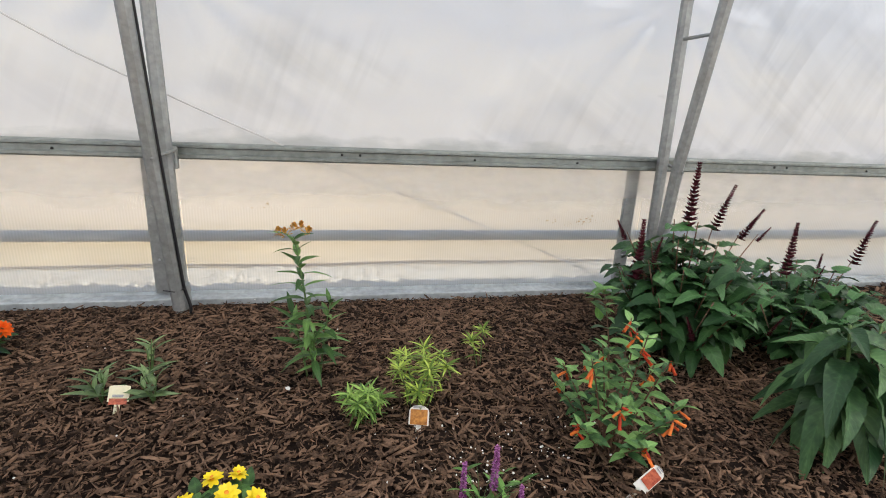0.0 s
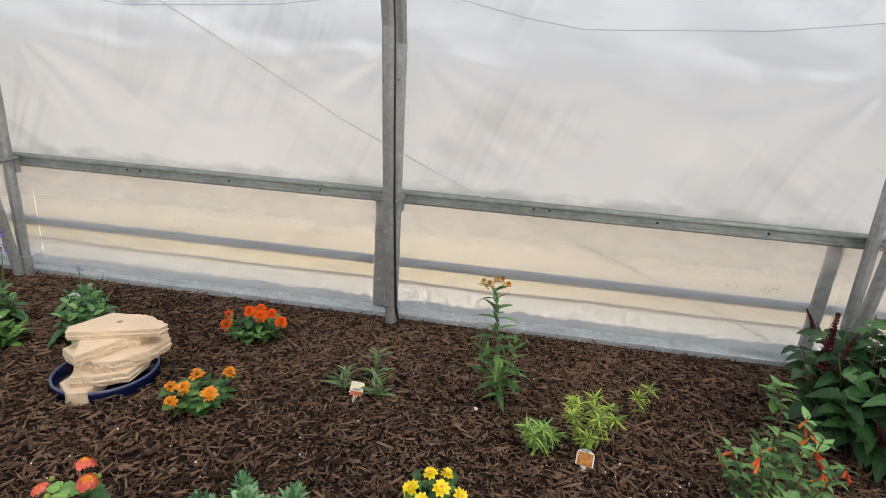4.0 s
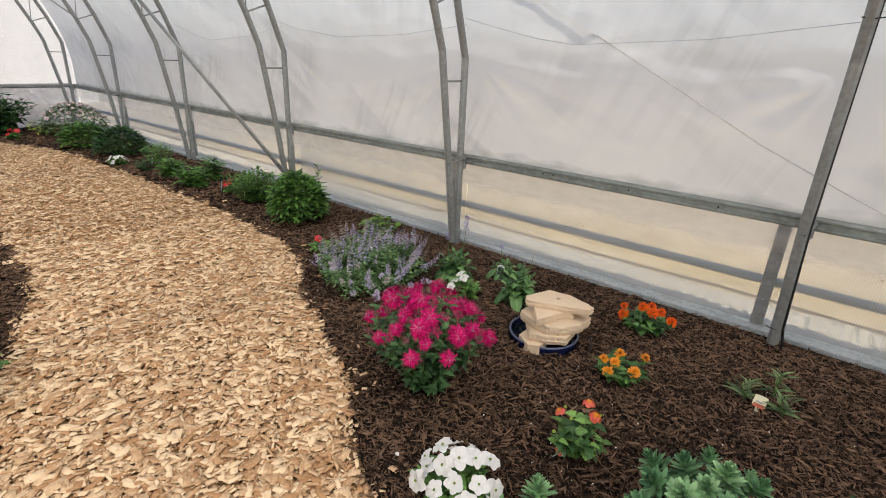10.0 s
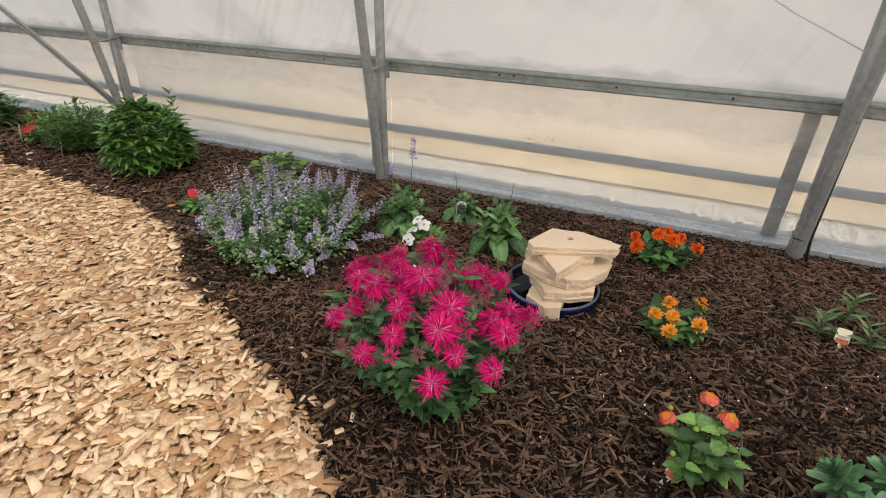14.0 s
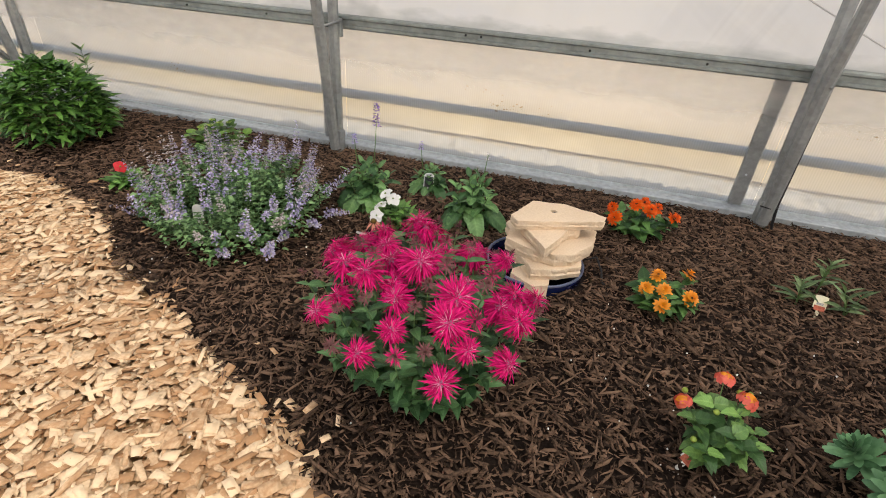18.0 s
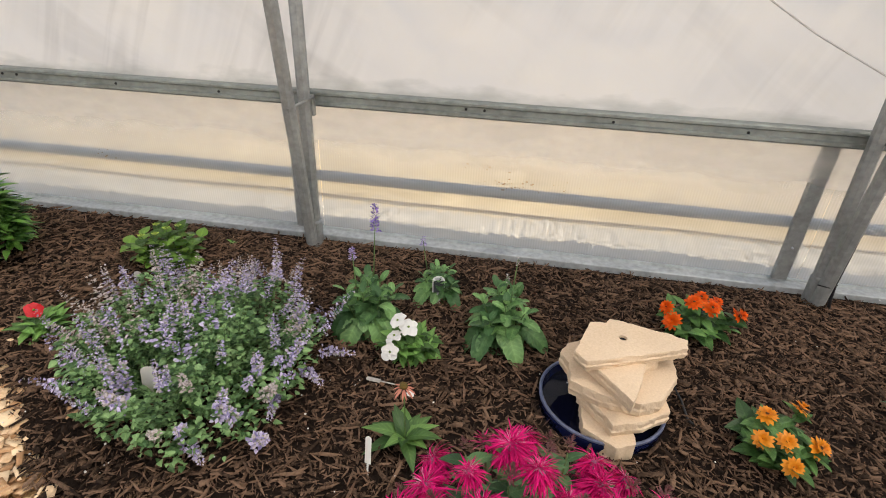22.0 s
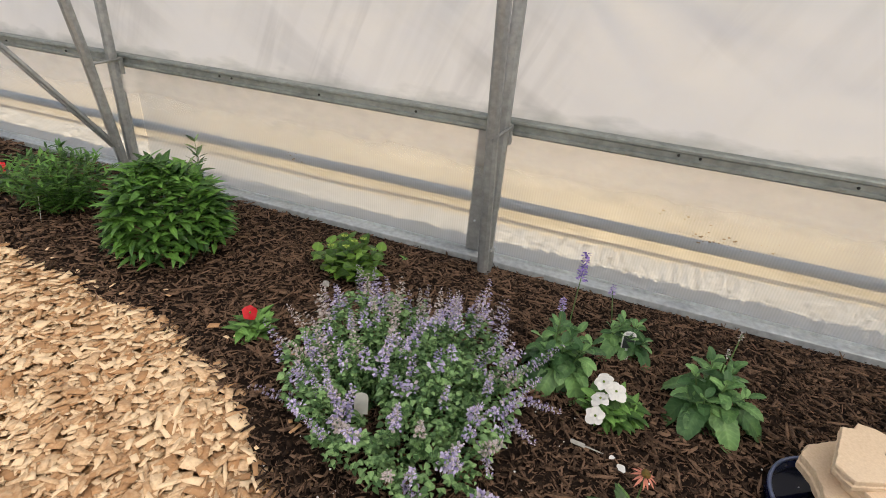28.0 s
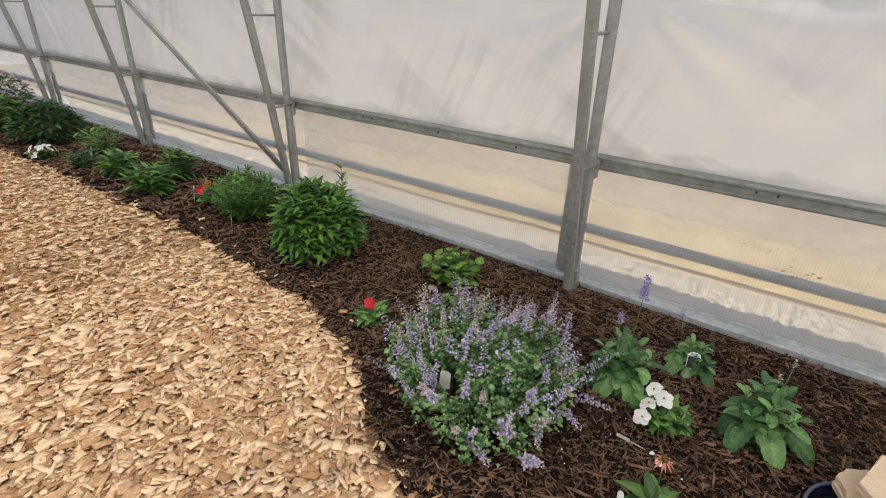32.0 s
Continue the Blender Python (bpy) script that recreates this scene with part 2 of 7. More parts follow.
RAIL = material("dull rail zinc", (0.27, 0.295, 0.28), 0.55, 0.45, 0.35, 3, 30, 0.08)
ZINC_PALE = material("pale weathered zinc", (0.52, 0.56, 0.60), 0.5, 0.35, 0.16, 4, 60, 0.12)
CABLE = material("black cable sheath", (0.012, 0.012, 0.014), 0.5, 0, 0.2, 10, 90, 0.05)
DARK = material("dark hole", (0.01, 0.01, 0.01), 0.8, 0, 0.2, 10, 90, 0.0)
SOIL = material("dark soil", (0.018, 0.012, 0.009), 0.95, 0, 0.5, 14, 120, 0.6, spec=0.1)
MULCH = material("shredded bark mulch", (0.060, 0.037, 0.025), 0.85, 0, 0.5, 1.3, 160, 0.4, island=0.5, second=(0.215, 0.134, 0.088), spec=0.12)
CHIP_BED = material("packed chips", (0.50, 0.31, 0.155), 0.9, 0, 0.45, 30, 120, 0.8, spec=0.1)
CHIP = material("pale wood chips", (0.72, 0.405, 0.20), 0.7, 0, 0.34, 6, 110, 0.25, island=0.65, second=(0.89, 0.665, 0.425), spec=0.2)
OUTSIDE = material("dry sandy ground", (0.50, 0.375, 0.20), 0.95, 0, 0.3, 0.9, 5, 0.2, second=(0.69, 0.555, 0.33))
# the cream specks over tan paint sun glints into the plastic's colour
SKIRT = material("crumpled white plastic skirt", (0.40, 0.31, 0.18), 0.15, 0, 0.5, 30, 60, 1.0, second=(0.92, 0.86, 0.72))
SILL = material("dull galvanised sill", (0.40, 0.43, 0.44), 0.55, 0.2, 0.3, 5, 40, 0.12)
# the wall's shade on the ground outside, put into this grey
WALL_SHADE = material("ground coloured shade grey", (0.45, 0.46, 0.44), 0.9, 0, 0.45, 2.2, 14, 0.5)


def greyer_far(m, grey, x0, x1, axis="X", wander=0.0):
    """Mix another colour into a ground material from one line across the yard to another."""
    nt = m.node_tree
    bsdf = nt.nodes["Principled BSDF"]
    src = bsdf.inputs["Base Color"].links[0].from_socket
    tc = nt.nodes.new("ShaderNodeTexCoord")
    sp = nt.nodes.new("ShaderNodeSeparateXYZ")
    nt.links.new(tc.outputs["Object"], sp.inputs[0])
    rg = nt.nodes.new("ShaderNodeMapRange")
    rg.inputs["From Min"].default_value, rg.inputs["From Max"].default_value = x0, x1
    at = sp.outputs[axis]
    if wander:
        nz = nt.nodes.new("ShaderNodeTexNoise")
        nz.inputs["Scale"].default_value = 2.0
        nz.inputs["Detail"].default_value = 5
        nt.links.new(tc.outputs["Object"], nz.inputs["Vector"])
        ad = nt.nodes.new("ShaderNodeMath")
        ad.operation = "MULTIPLY_ADD"
        ad.inputs[1].default_value = wander
        nt.links.new(nz.outputs["Fac"], ad.inputs[0])
        nt.links.new(at, ad.inputs[2])
        at = ad.outputs[0]
    nt.links.new(at, rg.inputs["Value"])
    mx = nt.nodes.new("ShaderNodeMix")
    mx.data_type = "RGBA"
    nt.links.new(rg.outputs["Result"], mx.inputs["Factor"])
    nt.links.new(src, mx.inputs["A"])
    mx.inputs["B"].default_value = (*grey, 1)
    nt.links.new(mx.outputs["Result"], bsdf.inputs["Base Color"])


greyer_far(WALL_SHADE, (0.58, 0.50, 0.37), -3.2, -4.8)
greyer_far(OUTSIDE, (0.55, 0.45, 0.325), 1.75, 2.5, "Y", 0.8)
# ground coloured darker westwards to dim the light on the far film
greyer_far(OUTSIDE, (0.30, 0.265, 0.22), -4.5, -9.0)
# a darker tone towards the east end
greyer_far(OUTSIDE, (0.42, 0.34, 0.23), -0.5, 1.5)
# paled so that the strap looks as faint as through the film
STRAP_GREY = material("strap paled as through film", (0.66, 0.65, 0.63), 0.8, 0, 0.15, 6, 60, 0.05)
HOSE = material("brown drip hose", (0.12, 0.08, 0.05), 0.6, 0, 0.2, 10, 60, 0.1)
STONE = material("tan sandstone", (0.66, 0.495, 0.335), 0.85, 0, 0.10, 4, 160, 0.2, second=(0.77, 0.615, 0.445))
GLAZE = material("dark blue glaze", (0.006, 0.010, 0.045), 0.15, 0, 0.2, 6, 60, 0.02, spec=0.3)
MUD = material("dried mud", (0.20, 0.14, 0.09), 0.9, 0, 0.3, 30, 120, 0.2)
CREAM_TAG = material("cream plastic tag", (0.74, 0.70, 0.50), 0.4, 0, 0.08, 20, 80, 0.0)
GLAZE_RIM = material("worn glaze rim", (0.10, 0.12, 0.2), 0.3, 0, 0.3, 20, 80, 0.05)
WATER = material("still water", (0.003, 0.004, 0.014), 0.05, 0, 0.1, 6, 60, 0.0, spec=0.2)
WHITE_TAG = material("white plastic tag", (0.78, 0.77, 0.72), 0.4, 0, 0.05, 20, 80, 0.0)
RED_CLOTH = material("red cloth", (0.90, 0.06, 0.08), 0.8, 0, 0.2, 5, 30, 0.2)
PALE_RED = material("faded red sheet", (0.82, 0.42, 0.42), 0.8, 0, 0.2, 2, 20, 0.1)
PANE = material("pale window pane", (0.60, 0.64, 0.68), 0.2, 0, 0.1, 3, 30, 0.0)
WHITE_PAINT = material("white painted boards", (0.66, 0.66, 0.66), 0.6, 0, 0.06, 3, 30, 0.05)
GREY_PAINT = material("grey painted frame", (0.35, 0.36, 0.38), 0.6, 0, 0.06, 3, 30, 0.05)


def veined(m, veins=9.0, depth=0.5):
    """A paler midrib and side veins that run from it towards the tip."""
    nt = m.node_tree
    b = nt.nodes["Principled BSDF"]
    src = b.inputs["Base Color"].links[0].from_socket
    rib, along = nt.nodes.new("ShaderNodeAttribute"), nt.nodes.new("ShaderNodeAttribute")
    rib.attribute_name, along.attribute_name = "rib", "along"

    def calc(op, a, c):
        n = nt.nodes.new("ShaderNodeMath")
        n.operation = op
        for i, q in enumerate((a, c)):
            if isinstance(q, (int, float)):
                n.inputs[i].default_value = q
            else:
                nt.links.new(q, n.inputs[i])
        return n.outputs[0]

    line = calc("POWER", rib.outputs["Fac"], 9.0)
    run = calc("ADD", calc("MULTIPLY", along.outputs["Fac"], veins * 6.283), calc("MULTIPLY", rib.outputs["Fac"], 0.22 * veins * 6.283))
    side = calc("MULTIPLY", calc("POWER", calc("MULTIPLY", calc("ADD", calc("SINE", run, 0.0), 1.0), 0.5), 4.0), calc("GREATER_THAN", rib.outputs["Fac"], 0.02))
    fac = calc("MINIMUM", calc("ADD", calc("MULTIPLY", line, 0.8), calc("MULTIPLY", side, 0.35)), 1.0)
    pale = nt.nodes.new("ShaderNodeMix")
    pale.data_type, pale.blend_type = "RGBA", "MULTIPLY"
    pale.inputs["Factor"].default_value = 1.0
    pale.inputs["B"].default_value = (1.0 + depth * 1.3, 1.0 + depth, 1.0 + depth * 1.1, 1)
    pale.clamp_result = False
    nt.links.new(src, pale.inputs["A"])
    mix = nt.nodes.new("ShaderNodeMix")
    mix.data_type = "RGBA"
    nt.links.new(fac, mix.inputs["Factor"])
    nt.links.new(src, mix.inputs["A"])
    nt.links.new(pale.outputs["Result"], mix.inputs["B"])
    nt.links.new(mix.outputs["Result"], b.inputs["Base Color"])
    bp = nt.nodes.new("ShaderNodeBump")
    bp.inputs["Strength"].default_value = 0.35
    bp.inputs["Distance"].default_value = 0.003
    bp.invert = True
    nt.links.new(fac, bp.inputs["Height"])
    nt.links.new(b.inputs["Normal"].links[0].from_socket, bp.inputs["Normal"])
    nt.links.new(bp.outputs["Normal"], b.inputs["Normal"])
    return m


def leafmat(name, c, vary=0.4, rough=0.42, second=None):
    return veined(material(name, c, rough, 0, vary, 9, 50, 0.15, island=0.6, second=second, trans=0.22, spec=0.4))


def leafobj(name, c, vary=0.3, rough=0.42, second=None):
    return veined(material(name, c, rough, 0, vary, 7, 30, 0.12, objrand=0.7, second=second, trans=0.2, spec=0.4))


LEAF_DENSE = leafmat("dense green leaf", (0.050, 0.142, 0.028), second=(0.13, 0.295, 0.056))
LEAF_MID = leafmat("mid green leaf", (0.080, 0.189, 0.043), second=(0.174, 0.362, 0.087))
LEAF_DARK = leafmat("dark green leaf", (0.026, 0.082, 0.024), second=(0.066, 0.165, 0.05))
LEAF_LIME = leafmat("lime leaf", (0.165, 0.30, 0.038), second=(0.44, 0.57, 0.10))
LEAF_CAT = leafmat("catmint leaf", (0.085, 0.205, 0.066), second=(0.25, 0.43, 0.17))
LEAF_SEDUM = leafmat("stonecrop leaf", (0.11, 0.275, 0.125), rough=0.45, second=(0.26, 0.50, 0.25))
LEAF_SEDUM_TIP = leafmat("young stonecrop leaf", (0.246, 0.478, 0.232), rough=0.45, second=(0.435, 0.696, 0.362))
LEAF_GREY = leafmat("grey green leaf", (0.102, 0.174, 0.072), second=(0.203, 0.304, 0.131))
LEAF_SALVIA = leafobj("salvia leaf", (0.070, 0.180, 0.060), second=(0.20, 0.385, 0.135))
LEAF_BIG = veined(material("velvety leaf", (0.030, 0.085, 0.032), 0.48, 0, 0.2, 5, 40, 0.1, objrand=0.6, second=(0.095, 0.200, 0.072), trans=0.15, spec=0.4), 11.0, 0.6)
LEAF_DKOBJ = leafobj("dark broad leaf", (0.026, 0.082, 0.026), second=(0.080, 0.195, 0.066))
LEAF_WEED = leafobj("milkweed leaf", (0.060, 0.145, 0.038), second=(0.140, 0.275, 0.072))
STEM = material("green stem", (0.08, 0.15, 0.04), 0.6, 0, 0.3, 20, 90, 0.1)
STEM_RED = material("reddish stem", (0.12, 0.06, 0.035), 0.6, 0, 0.3, 20, 90, 0.1)
PINK = material("hot pink petal", (0.62, 0.004, 0.145), 0.6, 0, 0.35, 20, 90, 0.0, island=0.45, second=(0.88, 0.018, 0.235), spec=0.15, trans=0.2)
PINK_PALE = material("pale stamen", (0.75, 0.18, 0.38), 0.6, 0, 0.2, 20, 90, 0.0, island=0.3, second=(0.82, 0.45, 0.58), trans=0.2)
PINK_EYE = material("mauve flower eye", (0.38, 0.16, 0.26), 0.7, 0, 0.4, 40, 120, 0.3, island=0.3)
BUD = material("seed head", (0.13, 0.12, 0.07), 0.8, 0, 0.4, 60, 160, 0.3, second=(0.30, 0.08, 0.11))
LAV = material("lavender floret", (0.40, 0.34, 0.65), 0.6, 0, 0.3, 20, 90, 0.0, island=0.5, second=(0.72, 0.66, 0.86), trans=0.2)
LAV_PALE = material("faded floret", (0.46, 0.40, 0.34), 0.7, 0, 0.3, 20, 90, 0.0, island=0.4, second=(0.70, 0.62, 0.62), trans=0.2)
VIOLET = material("violet floret", (0.11, 0.06, 0.32), 0.6, 0, 0.35, 20, 90, 0.0, island=0.4, second=(0.30, 0.20, 0.55))
VIOLET_PALE = material("pale violet bud", (0.22, 0.16, 0.42), 0.6, 0, 0.35, 20, 90, 0.0, island=0.4, second=(0.50, 0.42, 0.68))
MAGENTA = material("magenta floret", (0.26, 0.03, 0.22), 0.6, 0, 0.35, 20, 90, 0.0, island=0.5, second=(0.50, 0.20, 0.46), trans=0.2)
WHITE = material("white petal", (0.80, 0.80, 0.78), 0.5, 0, 0.08, 20, 90, 0.1, trans=0.2)
RED = material("red petal", (0.62, 0.01, 0.02), 0.5, 0, 0.2, 20, 90, 0.1, trans=0.15)
ORANGE_RED = material("red orange petal", (0.78, 0.075, 0.004), 0.5, 0, 0.2, 20, 90, 0.1, second=(0.88, 0.16, 0.010), trans=0.15, spec=0.2)
ORANGE = material("orange petal", (0.80, 0.26, 0.008), 0.5, 0, 0.15, 20, 90, 0.1, second=(0.90, 0.36, 0.02), trans=0.15)
YELLOW = material("yellow petal", (0.85, 0.66, 0.015), 0.5, 0, 0.12, 20, 90, 0.1, trans=0.15)
CREAM = material("cream petal", (0.72, 0.70, 0.40), 0.5, 0, 0.12, 20, 90, 0.1, trans=0.15)
CORAL = material("coral floret", (0.80, 0.10, 0.09), 0.5, 0, 0.2, 20, 90, 0.1, second=(0.86, 0.22, 0.13), trans=0.15)
SALMON = material("salmon petal", (0.58, 0.22, 0.15), 0.5, 0, 0.2, 20, 90, 0.1, trans=0.15)
DARKRED = material("dark plum bract", (0.050, 0.010, 0.014), 0.6, 0, 0.4, 20, 90, 0.2, island=0.3, second=(0.13, 0.025, 0.04), spec=0.1)
PINK_SOFT = material("pale pink petal", (0.72, 0.58, 0.60), 0.5, 0, 0.1, 20, 90, 0.1, island=0.3)
EYE_DARK = material("dark flower eye", (0.10, 0.045, 0.01), 0.8, 0, 0.3, 60, 160, 0.5)
EYE_GREEN = material("green brown cone", (0.07, 0.10, 0.01), 0.8, 0, 0.4, 60, 160, 0.6, second=(0.20, 0.09, 0.015))

# ---- geometry helpers ----


def link_mesh(name, bm, mat, parent=None, label="", smooth=True):
    me = bpy.data.meshes.new(name)
    bm.to_mesh(me)
    bm.free()
    return obj(name, me, mat, parent, label, smooth)


def obj(name, me, mat, parent=None, label="", smooth=True):
    if mat is not None and not me.materials:
        for mm in mat if isinstance(mat, (list, tuple)) else (mat,):
            me.materials.append(mm)
    if smooth and len(me.polygons):
        me.polygons.foreach_set("use_smooth", [True] * len(me.polygons))
    ob = new(name, me)
    if parent is not None:
        ob.parent = parent
    if label:
        ob["label"] = label
    return ob


def part(name, bm, mat, parent, label="", smooth=True):
    return link_mesh(name, bm, mat, parent, label, smooth)


def thing(name, x, y, label, category, z=0.0, group="", kind=""):
    ob = new(name)
    ob.empty_display_size = 0.1
    ob.location = (x, y, z)
    return tagged(ob, label, category, group, kind)


def box(bm, x0, x1, y0, y1, z0, z1, bevel=0.0):
    vs = [bm.verts.new(p) for p in ((x0, y0, z0), (x1, y0, z0), (x1, y1, z0), (x0, y1, z0), (x0, y0, z1), (x1, y0, z1), (x1, y1, z1), (x0, y1, z1))]
    fs = [bm.faces.new([vs[i] for i in f]) for f in ((3, 2, 1, 0), (4, 5, 6, 7), (0, 1, 5, 4), (1, 2, 6, 5), (2, 3, 7, 6), (3, 0, 4, 7))]
    if bevel:
        es = {e for f in fs for e in f.edges}
        bmesh.ops.bevel(bm, geom=list(es), offset=bevel, segments=1, affect="EDGES")


def tube(bm, pts, radii, sides=8, square=False, cap=True):
    """A tube along a line of points; radii: one or one a point."""
    pts = [Vector(p) for p in pts]
    if not hasattr(radii, "__len__"):
        radii = [radii] * len(pts)
    rings = []
    side = None
    for i, p in enumerate(pts):
        d = (pts[min(i + 1, len(pts) - 1)] - pts[max(i - 1, 0)]).normalized()
        if side is None:
            ref = Vector((1, 0, 0)) if abs(d.x) < 0.8 else Vector((0, 1, 0))
            side = d.cross(ref).normalized()
        side = (side - d * side.dot(d)).normalized()
        up = d.cross(side)
        ring = []
        for k in range(sides):
            a = 2 * math.pi * (k + (0.5 if square else 0)) / sides
            ca, sa = math.cos(a), math.sin(a)
            if square:
                ca, sa = [math.copysign(min(1.0, abs(v) * 1.25), v) for v in (ca, sa)]
            ring.append(bm.verts.new(p + (side * ca + up * sa) * radii[i]))
        rings.append(ring)
    for a, b in zip(rings, rings[1:]):
        for k in range(sides):
            bm.faces.new((a[k], a[(k + 1) % sides], b[(k + 1) % sides], b[k]))
    if cap:
        bm.faces.new(rings[0][::-1])
        bm.faces.new(rings[-1])


def mesh_arrays(name, verts, faces):
    """A mesh from numpy vertices (n, 3) and faces (m, k) of one size."""
    me = bpy.data.meshes.new(name)
    n, (m, k) = len(verts), faces.shape
    me.vertices.add(n)
    me.vertices.foreach_set("co", np.ascontiguousarray(verts, np.float32).ravel())
    me.loops.add(m * k)
    me.loops.foreach_set("vertex_index", np.ascontiguousarray(faces, np.int32).ravel())
    me.polygons.add(m)
    me.polygons.foreach_set("loop_start", np.arange(0, m * k, k, dtype=np.int32))
    me.update(calc_edges=True)
    return me


def ribbed(me, along, rib):
    """Where each vertex lies on its leaf: from stalk to tip, and how near to the midrib."""
    for nm, val in (("along", along), ("rib", rib)):
        me.attributes.new(nm, "FLOAT", "POINT").data.foreach_set("value", np.ascontiguousarray(val, np.float32))


def leaf_rows(count):
    """The two values of ribbed() for a leaf of three vertices a row."""
    return np.repeat(np.linspace(0, 1, count // 3), 3), np.tile((0.0, 1.0, 0.0), count // 3)


def merged(name, templates, mats, pick=None, leaves=False):
    """One mesh of many small pieces: a template (verts, quads) at each of the 4 x 4 matrices."""
    vs, fs, at, rows = [], [], 0, []
    mats = np.asarray(mats, float)
    pick = np.zeros(len(mats), int) if pick is None else np.asarray(pick)
    for t, (v, f) in enumerate(templates):
        mm = mats[pick == t]
        if not len(mm):
            continue
        w = np.einsum("nij,kj->nki", mm[:, :3, :3], v) + mm[:, None, :3, 3]
        vs.append(w.reshape(-1, 3))
        fs.append((f[None] + (np.arange(len(mm)) * len(v))[:, None, None]).reshape(-1, f.shape[1]) + at)
        at += len(mm) * len(v)
        if leaves:
            rows.append(np.tile(np.stack(leaf_rows(len(v))), len(mm)))
    me = mesh_arrays(name, np.concatenate(vs), np.concatenate(fs))
    if leaves:
        ribbed(me, *np.concatenate(rows, 1))
    return me


def leaf_geo(length, width, shape="lance", droop=0.2, fold=0.25, n=5, wave=0.0, stalk=0.0):
    """A leaf along +y, folded at its rib: vertices and quads."""
    vs = []
    for i in range(n + 1):
        s = i / n
        if shape == "lance":
            w = math.sin(math.pi * min(1, s ** 0.75 * 0.97 + 0.03)) ** 0.9
        elif shape == "ovate":
            w = math.sin(math.pi * min(1, s ** 0.62 * 0.96 + 0.04)) ** 0.75
        elif shape == "spoon":
            w = math.sin(math.pi * min(1, s ** 1.5 * 0.9 + 0.08)) ** 0.8
        elif shape == "obovate":
            w = math.sin(math.pi * min(1, s ** 1.1 * 0.92 + 0.05)) ** 0.6
        elif shape == "oblong":
            w = min(1.0, s / 0.3) ** 0.7 * math.sqrt(max(0.0, 1 - (max(0.0, s - 0.45) / 0.55) ** 2.4)) * (1 - 0.06 * (i % 2))
        elif shape == "heart":
            w = (min(1.0, s / 0.14) ** 0.6) * (1 - (max(0.0, s - 0.15) / 0.85) ** 2.2) ** 0.8 * (1 - 0.05 * (i % 2))
        elif shape == "blunt":
            w = 0.1 + 0.9 * math.sin(math.pi / 2 * s / 0.6) ** 1.2 if s < 0.6 else math.sqrt(max(0.0, 1 - ((s - 0.6) / 0.4) ** 2))
        else:
            w = 1 - 0.75 * s ** 2
        w = max(w, 0.03) * width / 2
        y = (stalk + s * (1 - stalk)) * length
        z = -droop * length * s * s
        zz = fold * w + wave * math.sin(i * 2.4) * w
        vs += [(-w, y, z + zz), (0, y, z), (w, y, z + fold * w - wave * math.sin(i * 2.0) * w)]
    fs = []
    for i in range(n):
        a = 3 * i
        fs += [(a, a + 1, a + 4, a + 3), (a + 1, a + 2, a + 5, a + 4)]
    return np.array(vs), np.array(fs)


def orient(pos, az, el, roll=0.0, scale=1.0):
    """+y of the piece points to azimuth az and elevation el (radians)."""
    m = Matrix.Translation(pos) @ Matrix.Rotation(az - math.pi / 2, 4, "Z") @ Matrix.Rotation(el, 4, "X") @ Matrix.Rotation(roll, 4, "Y")
    return m @ Matrix.Scale(scale, 4)


def leaf_mesh(name, mat, *args, **kw):
    v, f = leaf_geo(*args, **kw)
    me = mesh_arrays(name, v, f)
    ribbed(me, *leaf_rows(len(v)))
    me.materials.append(mat)
    me.polygons.foreach_set("use_smooth", [True] * len(me.polygons))
    return me


def place(me, name, parent, m, label=""):
    ob = new(name, me)
    ob.parent = parent
    ob.matrix_local = m
    if label:
        ob["label"] = label
    return ob


def foliage(parent, templates, mats, mat, name="foliage", label="", kind="stuff"):
    r = random.Random(len(mats))
    me = merged(name, templates, [np.array(m) for m in mats], [r.randrange(len(templates)) for _ in mats], True)
    ob = obj(name, me, mat, parent, label)
    ob["kind"] = kind
    return ob

# ---- structure ----
SP = 2.25                                  # spacing of the bows
BOWS = [i * SP for i in range(-5, 4)]      # x of each bow, the last at the end walls
X_W, X_E = -11.3, 6.8
Y_MID, SHOULDER, R_ARCH, A0 = -4.46, 1.42, 4.7, 17.0


def arch(offset=0.0, steps=14):
    """One half of the bow's outer line above the shoulder, from the north side to the ridge, moved in by offset."""
    pts = []
    for i in range(steps + 1):
        a = radians(A0 + (90 - A0) * i / steps)
        r = R_ARCH - offset
        cy, cz = 0.02 - R_ARCH * math.cos(radians(A0)), SHOULDER - R_ARCH * math.sin(radians(A0))
        pts.append((cy + r * math.cos(a), cz + r * math.sin(a)))
    return pts


def mirror_y(pts):
    return [(2 * Y_MID - y, z) for y, z in pts]


# ground reaching the horizon, the beds and the path
def sheet(name, outline, z, mat, label, category, cut=0.25, rough=0.0):
    bm = bmesh.new()
    vs = [bm.verts.new((x, y, z)) for x, y in outline]
    bm.faces.new(vs)
    if cut:
        bmesh.ops.triangulate(bm, faces=bm.faces[:])
        for _ in range(4):
            es = [e for e in bm.edges if e.calc_length() > cut]
            if es:
                bmesh.ops.subdivide_edges(bm, edges=es, cuts=1)
        bmesh.ops.triangulate(bm, faces=bm.faces[:])
    for v in bm.verts:
        v.co.z += rough * noise.noise(v.co * 2.3)
    return tagged(link_mesh(name, bm, mat), label, category, kind="structure")


